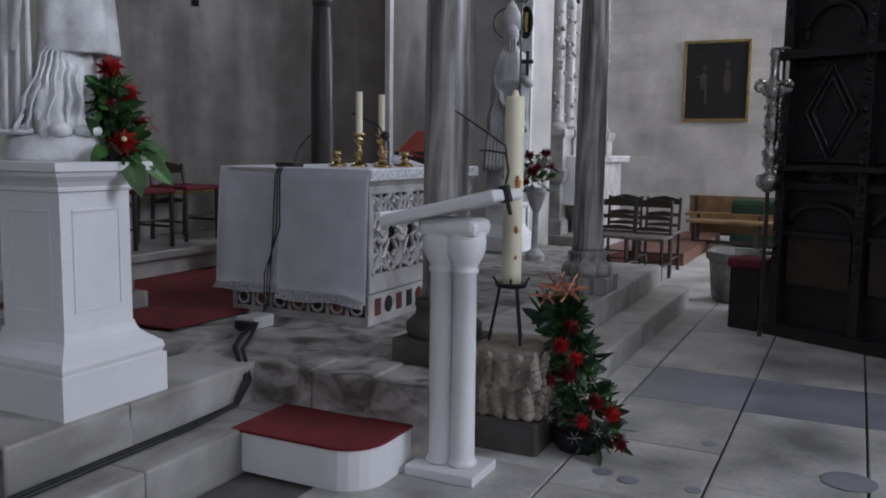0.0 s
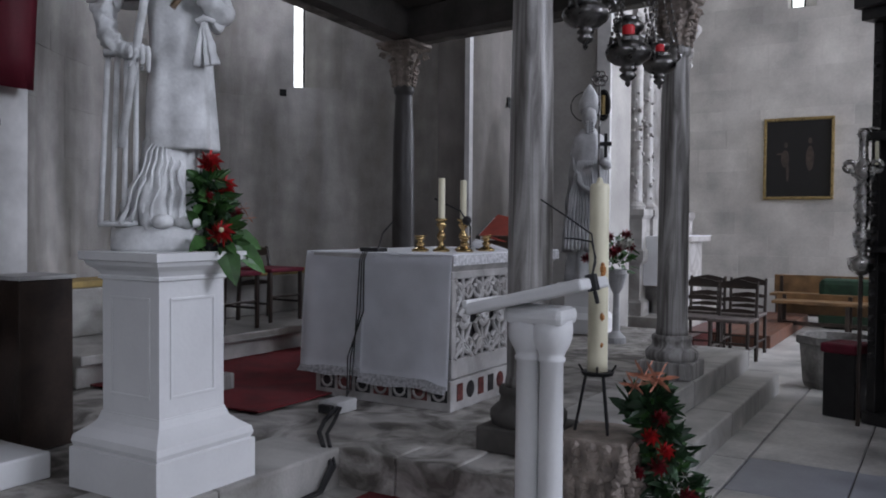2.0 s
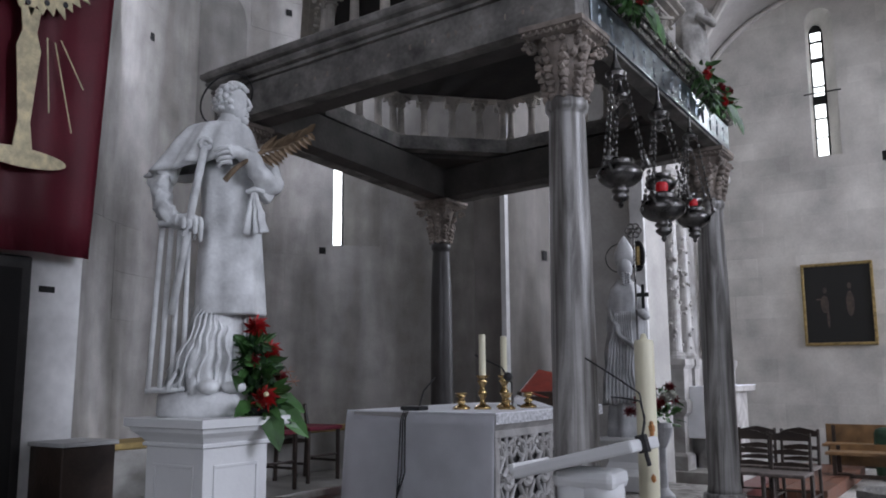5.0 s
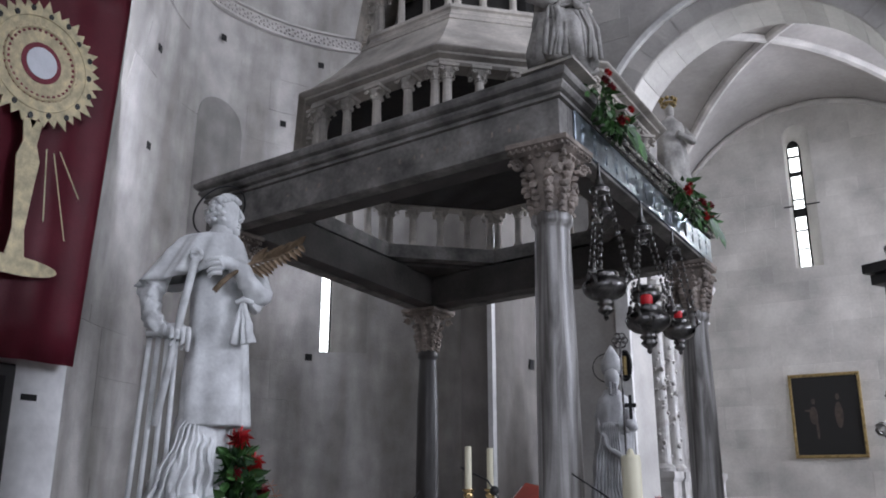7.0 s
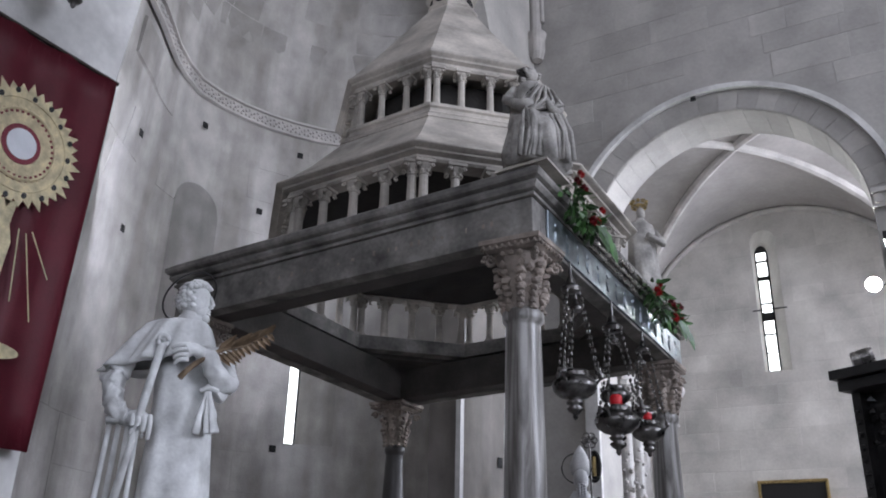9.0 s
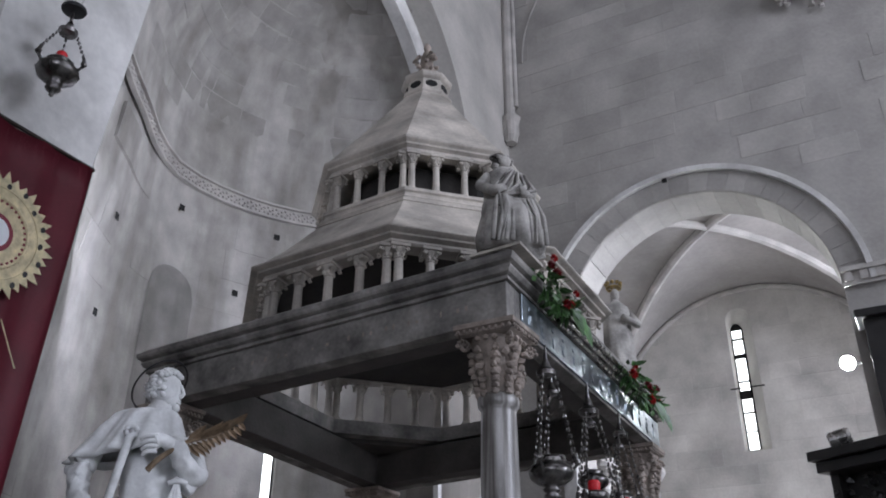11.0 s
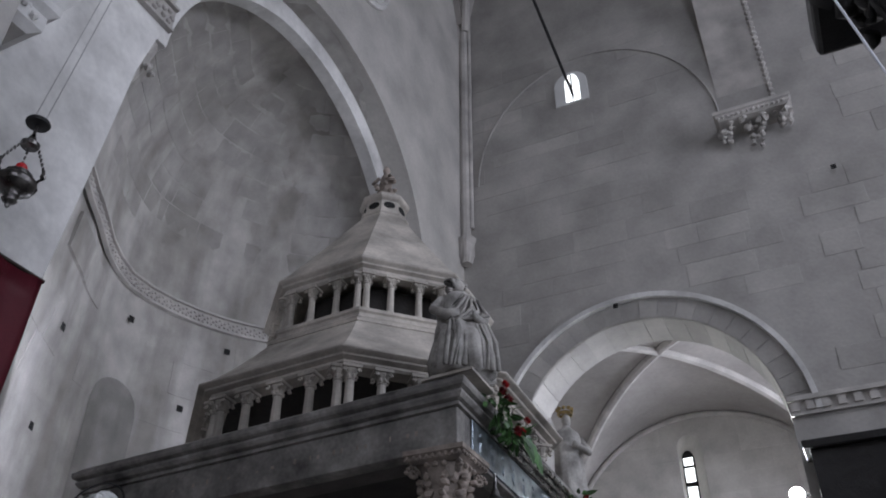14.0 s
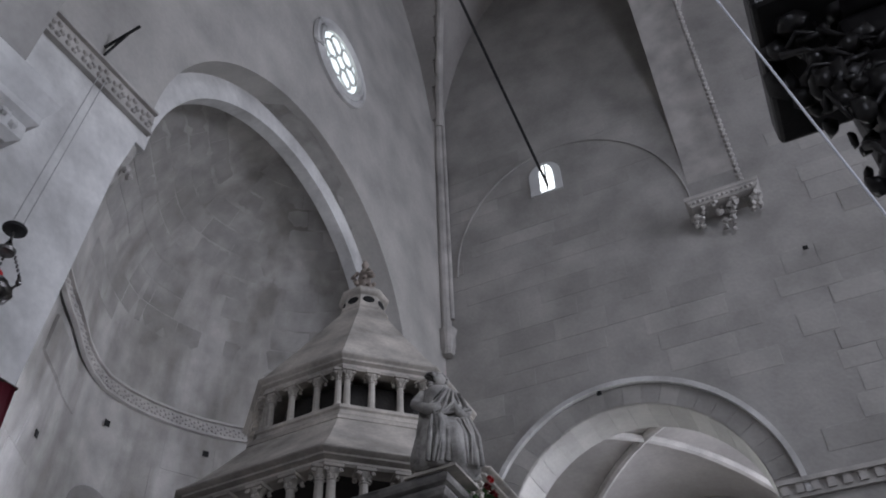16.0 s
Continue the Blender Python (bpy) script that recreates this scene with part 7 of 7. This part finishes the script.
pl = thing("potted_flowers", "dark red and white flowers with green leaves by the bishop", "flowers")
part("vase", lathe(BM(), [(0.09, L2 - 0.012), (0.09, 0.40), (0.035, 0.46), (0.03, 0.80), (0.06, 0.86), (0.10, 0.98), (0.09, 1.02)], 18, Matrix.Translation((-2.65, 7.35, 0))), M_GREYSTAT, pl, "tall grey stone vase")
greenery("leaves", pl, lambda t: (-2.65, 7.35, 1.02 + 0.26 * t), lambda t: 0.17, 110, 0.09, M_LEAF, 51, 0.4)
random.seed(52)
for i in range(16):
    flower(pl, (-2.65 + random.uniform(-0.2, 0.2), 7.2 + random.uniform(-0.12, 0.05), 1.08 + random.uniform(0, 0.26)), 0.06, M_DKRED if i % 3 else M_WHITEPET, (0.3, -0.8, 0.3))

# ---- picture, benches, trough in the aisle ----
pic = thing("painting", "dark old painting in a thin gilt frame", "painting")
for x0, x1, z0, z1 in ((-2.70, -1.645, 3.125, 3.175), (-2.70, -1.645, 1.865, 1.915), (-2.70, -2.655, 1.915, 3.125), (-1.69, -1.645, 1.915, 3.125)):
    part("frame_rail", boxm(x0, x1, FY - 0.07, FY - 0.012, z0, z1, 0.01), M_GILT, pic)
part("canvas", boxm(-2.655, -1.69, FY - 0.045, FY - 0.012, 1.915, 3.125), M_CANVAS, pic, "darkened canvas with faint shapes")
for u, v, w, h in ((-2.36, 2.74, 0.03, 0.045), (-2.0, 2.80, 0.03, 0.05), (-2.37, 2.52, 0.06, 0.14), (-2.44, 2.60, 0.06, 0.015), (-2.0, 2.52, 0.06, 0.2), (-2.33, 2.3, 0.02, 0.15)):
    bm = prism(BM(), [(u + w * math.cos(radians(a)), v + h * math.sin(radians(a))) for a in range(0, 360, 20)], Matrix(((1, 0, 0, 0), (0, 0, -1, FY - 0.046), (0, 1, 0, 0), (0, 0, 0, 1))), 0.002)
    part("faint_shape", bm, M_FIGURE, pic)
boards = thing("wooden_dais", "low dais of reddish boards in the aisle", "dais")
for k in range(5):
    part("board", boxm(-2.62 + k * 0.16, -2.465 + k * 0.16, 10.3, 13.3, 0.0, 0.15, 0.004), M_REDWOOD, boards)


def bench(x0, x1, y, zback, label):
    b = thing("bench", label, "bench", group="aisle benches")
    part("seat", boxm(x0, x1, y - 0.4, y, 0.40, 0.44, 0.008), M_OAK, b)
    part("backrest", boxm(x0, x1, y, y + 0.03, zback - 0.28, zback, 0.008), M_OAK, b)
    for x in (x0 + 0.08, (x0 + x1) / 2, x1 - 0.12):
        part("leg", boxm(x, x + 0.05, y - 0.38, y - 0.33, 0, 0.40, 0.004), M_WOOD, b)
        part("leg", boxm(x, x + 0.05, y - 0.02, y + 0.028, 0, zback - 0.02, 0.004), M_WOOD, b)
    part("rail", boxm(x0 + 0.08, x1 - 0.08, y - 0.36, y - 0.335, 0.12, 0.17), M_WOOD, b)
    return b


bench(-2.36, -0.6, 13.65, 0.70, "old brown wooden bench with a plank back")
bench(-2.1, -0.3, 12.3, 0.52, "low dark wooden bench")
gc = tagged(part("folded_cloth", boxm(-1.64, -0.9, 12.85, 13.15, 0.0, 0.70, 0.08), M_GREEN), "bulky dark green cloth cover over a box", "cloth")
trough = thing("stone_trough", "weathered grey stone trough on the floor", "trough")
bm = BM()
lathe(bm, [(0.26, 0), (0.28, 0.05), (0.31, 0.38), (0.34, 0.40), (0.34, 0.46), (0.29, 0.46), (0.27, 0.30), (0.05, 0.28)], 8, Matrix.Translation((-0.90, 8.15, 0)) @ Matrix.Rotation(radians(22.5), 4, "Z"))
part("basin", bm, M_CIB, trough)

# ---- choir stall ----
ST = Matrix.Translation((-0.56, 6.72, 0)) @ Matrix.Rotation(radians(-28.7), 4, "Z")
stall = thing("choir_stall", "tall black carved wooden choir stall", "choir stall")


def sbox(name, x0, x1, y0, y1, z0, z1, b=0.006, material=M_BLACKW, label=""):
    return part(name, boxm(x0, x1, y0, y1, z0, z1, b, ST), material, stall, label)


sbox("back", 0.0, 3.2, 0.12, 0.5, 0.0, 3.05, 0.004)
sbox("base_rail", -0.02, 3.2, 0.0, 0.12, 0.0, 0.09)
sbox("ledge", -0.03, 3.2, -0.04, 0.14, 1.24, 1.28)
sbox("rail", 0.0, 3.2, 0.05, 0.14, 1.10, 1.16)
sbox("cornice", -0.06, 3.2, -0.02, 0.2, 2.04, 2.10)
sbox("top_cornice", -0.04, 3.2, -0.16, 0.5, 2.96, 3.03)
sbox("top_cornice", -0.02, 3.2, -0.10, 0.5, 2.88, 2.955)
for k in range(5):
    x0 = 0.62 * k
    sbox("post", x0, x0 + 0.07, 0.02, 0.14, 0.09, 2.88)
    bm = BM()
    for z in [0.5 + 0.09 * i for i in range(26)]:
        blob(bm, ST @ Vector((x0 + 0.035, 0.015, z)), 0.026, 1, 0.5)
    tagged(part("carved_post_ornament", bm, M_BLACKW, stall), kind="stuff")
    c = x0 + 0.345
    for s in (1.0, 0.72):
        bm = BM()
        q = [(0.0, 0.34 * s), (0.19 * s, 0.0), (0.0, -0.34 * s), (-0.19 * s, 0.0)]
        for a, b in zip(q, q[1:] + q[:1]):
            tube(bm, [ST @ Vector((c + a[0], 0.11, 1.66 + a[1])), ST @ Vector((c + b[0], 0.11, 1.66 + b[1]))], 0.016, 6)
        part("diamond_moulding", bm, M_BLACKW, stall)
    for z0, z1 in ((1.30, 1.33), (2.0, 2.03)):
        sbox("panel_moulding", x0 + 0.09, x0 + 0.60, 0.09, 0.125, z0, z1)
    sbox("seat_panel", x0 + 0.10, x0 + 0.59, 0.06, 0.125, 0.40, 0.78, 0.01, M_WOOD, "worn tip-up seat")
    sbox("seat_rim", x0 + 0.09, x0 + 0.60, 0.03, 0.125, 0.76, 0.80, 0.01)
    bm = BM()
    tube(bm, [ST @ Vector((c + 0.22 * math.cos(radians(a)), 0.10, 2.18 + 0.24 * math.sin(radians(a)))) for a in range(0, 181, 12)], 0.022, 8)
    part("arch_moulding", bm, M_BLACKW, stall)
    bm2 = BM()
    tube(bm2, [ST @ Vector((c + 0.24 * math.cos(radians(a)), 0.08, 0.86 + 0.14 * math.sin(radians(a)))) for a in range(0, 181, 12)], 0.025, 8)
    part("arm_moulding", bm2, M_BLACKW, stall)
    bm = BM()
    random.seed(60 + k)
    for i in range(46):
        blob(bm, ST @ Vector((x0 + random.uniform(0.08, 0.62), 0.10, random.uniform(2.45, 2.86))), random.uniform(0.02, 0.045), 1, 0.6)
    for i in range(14):
        blob(bm, ST @ Vector((x0 + random.uniform(0.1, 0.6), 0.115, random.uniform(1.17, 1.22))), 0.018, 1, 0.5)
    part("carved_foliage", bm, M_BLACKW, stall, "dense carved foliage")
flood = thing("floodlight", "small silver floodlight on top of the stall", "floodlight")
part("housing", lathe(BM(), [(0.05, -0.08), (0.065, -0.07), (0.065, 0.06), (0.06, 0.08)], 18, Matrix.Translation(ST @ Vector((0.12, 0.05, 3.13))) @ Matrix.Rotation(radians(80), 4, "Y")), M_SILVER, flood)
part("foot", boxm(0.08, 0.16, 0.02, 0.09, 3.03, 3.08, 0.004, ST), M_IRON, flood)
torch = thing("processional_torch", "chased silver processional torch with scrolled arms", "torch")
TX, TY = -0.63, 6.62
part("pole", tube(BM(), [(TX + 0.04, TY, 0.0), (TX + 0.04, TY, 1.14)], 0.015, 8), M_WOOD, torch)
bm = lathe(BM(), [(0.03, 1.08), (0.075, 1.12), (0.085, 1.16), (0.085, 1.20), (0.04, 1.22), (0.03, 1.25), (0.05, 1.29), (0.055, 1.36), (0.035, 1.42), (0.045, 1.48), (0.05, 1.6), (0.04, 1.72), (0.055, 1.80), (0.06, 1.84), (0.04, 1.88), (0.03, 1.92), (0.032, 2.05), (0.045, 2.08), (0.03, 2.12)], 18, Matrix.Translation((TX + 0.04, TY, 0)), 6, 0.06)
for i in range(24):
    blob(bm, (TX + 0.04 + 0.045 * math.cos(i * 2.4), TY + 0.045 * math.sin(i * 2.4), 1.27 + 0.025 * i), 0.02, 1, 0.4)
part("shaft", bm, M_SILVER, torch, "", True)
for s in (-1, 1):
    bm = BM()
    tube(bm, [(TX + 0.04, TY, 1.78), (TX + 0.04 + s * 0.06, TY, 1.80), (TX + 0.04 + s * 0.085, TY, 1.84)], 0.022, 8)
    ringtube(bm, (0, 0, 0), 0.035, 0.02, Matrix.Translation((TX + 0.04 + s * 0.085, TY, 1.85)) @ Matrix.Rotation(math.pi / 2, 4, "X"), 14)
    part("scroll", bm, M_SILVER, torch)
part("tip", tube(BM(), [(TX + 0.04, TY, 2.10), (TX + 0.09, TY, 2.12), (TX + 0.14, TY, 2.11)], 0.014, 8, 0.006), M_SILVER, torch)
part("candle", lathe(BM(), [(0.014, 1.86), (0.014, 2.02), (0.004, 2.025)], 12, Matrix.Translation((TX + 0.125, TY, 0))), M_WAX, torch)
kn = thing("kneeler", "black kneeler with a crimson velvet pad", "kneeler")
KM = Matrix.Translation((-0.70, 6.93, 0)) @ Matrix.Rotation(radians(-20), 4, "Z")
part("body", boxm(-0.12, 0.12, -0.12, 0.14, 0.0, 0.48, 0.01, KM), M_BLACKW, kn)
part("pad", boxm(-0.14, 0.14, -0.14, 0.16, 0.48, 0.555, 0.02, KM), M_VELVET, kn)

# ---- high on the north wall and overhead ----
cabn = thing("organ_case", "dark blue-black wooden case against the arcade wall", "case")
part("body", boxm(-0.12, 2.2, NY - 0.35, NY - 0.005, 3.3, 4.60, 0.01), M_BLACKW, cabn)
part("cornice", boxm(-0.18, 2.25, NY - 0.42, NY - 0.005, 4.60, 4.68, 0.01), M_BLACKW, cabn)
part("support", boxm(0.0, 2.2, NY - 0.30, NY - 0.006, 0.0, 3.3, 0.01), M_BLACKW, cabn)
lampf = thing("wall_floodlight", "bright white floodlight on the arch jamb", "floodlight")
part("bulb", blob(BM(), (-0.345, 8.74, 4.34), 0.075, 2), M_BULB, lampf, "glaring lamp glass")
part("bracket", tube(BM(), [(-0.22, 8.78, 4.34), (-0.36, 8.78, 4.34)], 0.015, 6), M_IRON, lampf)
pl_ = bpy.data.lights.new("floodlight_beam", "POINT")
pl_.energy, pl_.shadow_soft_size, pl_.color = 60, 0.06, (0.9, 0.95, 1.0)
new("floodlight_beam", pl_).location = (-0.40, 8.86, 4.40)

canopy = thing("carved_canopy", "black glossy carved wooden canopy hanging overhead", "canopy")
part("board", boxm(-0.10, 0.9, -0.5, 0.5, 0.42, 0.62, 0.03, Matrix.Translation((0.60, 3.0, 4.55))), M_BLACKW, canopy)
bm = BM()
random.seed(71)
for i in range(150):
    z = random.uniform(3.85, 5.0)
    x0 = 0.52 + (5.0 - z) * 0.22
    x = random.uniform(x0, x0 + 0.75)
    blob(bm, (x, 3.0 + random.uniform(-0.35, 0.1), z), random.uniform(0.03, 0.085), 1, 0.7, (random.uniform(0.6, 1.4), 1, random.uniform(0.6, 1.6)), freq=20)
for i in range(30):
    z = random.uniform(3.9, 4.9)
    x0 = 0.50 + (5.0 - z) * 0.22
    p = Vector((x0 + random.uniform(0, 0.4), 2.7, z))
    tube(bm, [p, p + Vector((random.uniform(-0.05, 0.1), -0.05, random.uniform(-0.14, 0.05))), p + Vector((random.uniform(0.05, 0.2), -0.03, random.uniform(-0.2, 0.08)))], 0.022, 6, 0.008)
tagged(part("carving", bm, M_BLACKW, canopy, "deeply carved glossy foliage", True), kind="stuff")
part("backing", boxm(0.85, 1.6, 2.75, 3.4, 3.9, 4.97, 0.05), M_BLACKW, canopy)
part("hanger", tube(BM(), [(1.15, 3.0, 5.1), (1.15, 3.0, 15.4)], 0.02, 6), M_IRON, canopy)
wire = tagged(part("light_cable", tube(BM(), [(-0.20, 2.0, 7.95), (0.32, 2.0, 4.44), (0.505, 2.0, 3.185), (0.60, 2.0, 2.5), (0.62, 2.0, 0.0)], 0.0045, 6), M_WHITECL), "thin white cable stretched down from the vault", "cable")

# ---- putlog holes ----
for x, y, z in ((-5.863, 6.442, 6.05), (-5.993, 4.344, 4.372), (-6.052, 6.078, 5.242), (-5.811, 4.228, 5.224), (-6.19, 5.283, 5.95), (-5.862, 6.444, 2.734), (-5.675, 3.709, 3.910)):
    h = wall_hole((x, y, z), (ACX - x, ACY - y, 0), 0.034)
    h.parent = apse
h = wall_hole((WX, 7.55, 2.64), (1, 0, 0), 0.05)
h.parent = wall_apse
for x, z in ((-1.85, 6.80), (0.9, 8.0)):
    h = wall_hole((x, NY - 0.06, z), (0, -1, 0), 0.03)
    h.parent = wall_north
bm = BM()
prev = None
for i in range(19):
    a = 85.0 + 15.2 * i / 18
    q = (a - 92.6) / 7.6
    top = 4.98 + 0.30 * math.sqrt(max(0.0, 1 - q * q))
    row = [bm.verts.new(apt(a, AR - 0.008, 3.3)), bm.verts.new(apt(a, AR - 0.008, top)), bm.verts.new(apt(a, AR + 0.02, top + 0.004))]
    if prev:
        bm.faces.new((prev[0], row[0], row[1], prev[1]))
        bm.faces.new((prev[1], row[1], row[2], prev[2]))
    prev = row
part("blocked_window", bm, M_APSEDK, apse, "dark stained blocked round-headed opening")

# ---- pieces: floor slabs, ashlar ----
random.seed(81)
xs = [-3.6, -2.7, -1.9, -1.08, -0.48, 0.12, 0.78, 1.5, 2.3, 3.2]
for i in range(len(xs) - 1):
    y = -1.2 + random.uniform(0, 0.5)
    cuts = [y]
    while y < 14.4:
        y += random.uniform(0.55, 1.15)
        cuts.append(min(y, 14.5))
    if xs[i] >= -1.09:
        cuts = [c for c in cuts if not 4.35 < c < 5.75] + [4.62, 5.35]
        cuts.sort()
    for y0, y1 in zip(cuts, cuts[1:]):
        if y1 - y0 < 0.2:
            continue
        blue = xs[i] >= -1.09 and abs(y0 - 4.62) < 0.01
        if xs[i + 1] <= -1.9 and 1.7 < (y0 + y1) / 2 < 7.4:
            continue
        ground_slab("floor_slab", M_BLUESLAB if blue else M_FLOOR, floor, xs[i], xs[i + 1], y0, y1, 0.0, gap=0.012)
for x, y, r in ((-0.98, 3.95, 0.05), (-0.90, 3.42, 0.045), (-0.78, 3.38, 0.045), (-0.55, 4.0, 0.035), (-0.52, 3.4, 0.035), (0.05, 3.8, 0.11)):
    part("floor_inset", lathe(BM(), [(r, 0.0), (r, 0.004), (r * 0.9, 0.005)], 20, Matrix.Translation((x, y, 0))), M_BLUESLAB, floor)

dims = {}


def ashlar(parent, material, along, plane, out, u0, u1, z0, z1, skip, cw=(0.45, 1.0), ch=(0.28, 0.42), chance=0.8, limit=260):
    """Single proud blocks in courses on a wall face, sharing meshes of like size."""
    z, count = z0, 0
    while z < z1 and count < limit:
        h = round(random.uniform(*ch), 2)
        u = u0 - random.uniform(0, 0.5)
        while u < u1 and count < limit:
            w = round(random.uniform(*cw) * 10) / 10
            a, b = max(u, u0), min(u + w, u1)
            if b - a > 0.15 and not skip(a, b, z, z + h) and random.random() < chance:
                key = (round(b - a, 1), h, along)
                if key not in dims:
                    ww, hh = key[0] / 2 - 0.004, h / 2 - 0.004
                    bm = boxm(-ww, ww, -0.003, 0.004, -hh, hh) if along == "x" else boxm(-0.003, 0.004, -ww, ww, -hh, hh)
                    bmesh.ops.bevel(bm, geom=bm.edges[:], offset=0.002, segments=1, affect="EDGES")
                    me = bpy.data.meshes.new("block")
                    bm.to_mesh(me)
                    bm.free()
                    dims[key] = me
                me = dims[key]
                if not me.materials:
                    me.materials.append(material)
                ob = new("ashlar_block", me)
                ob.parent = parent
                off = out * random.uniform(0.002, 0.007)
                ob.location = ((a + b) / 2, plane + off, z + h / 2) if along == "x" else (plane + off, (a + b) / 2, z + h / 2)
                count += 1
            u += w
        z += h


random.seed(91)
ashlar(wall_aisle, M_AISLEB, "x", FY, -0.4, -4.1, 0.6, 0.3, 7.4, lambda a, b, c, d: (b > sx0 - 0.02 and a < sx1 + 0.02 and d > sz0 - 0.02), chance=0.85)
dims = {}
ashlar(wall_north, M_BLOCK, "x", NY, -0.4, -3.7, 3.2, 5.5, 11.4, lambda a, b, c, d: math.hypot(min(abs(a + 1.7), abs(b + 1.7)) if (a + 1.7) * (b + 1.7) > 0 else 0, c - 5.12) < 1.86 or (a < 0.85 and b > -0.4 and d > 8.5) or (a < -1.75 and b > -2.45 and d > 10.3 and c < 11.1), cw=(0.4, 0.9), ch=(0.24, 0.34), chance=0.62, limit=300)
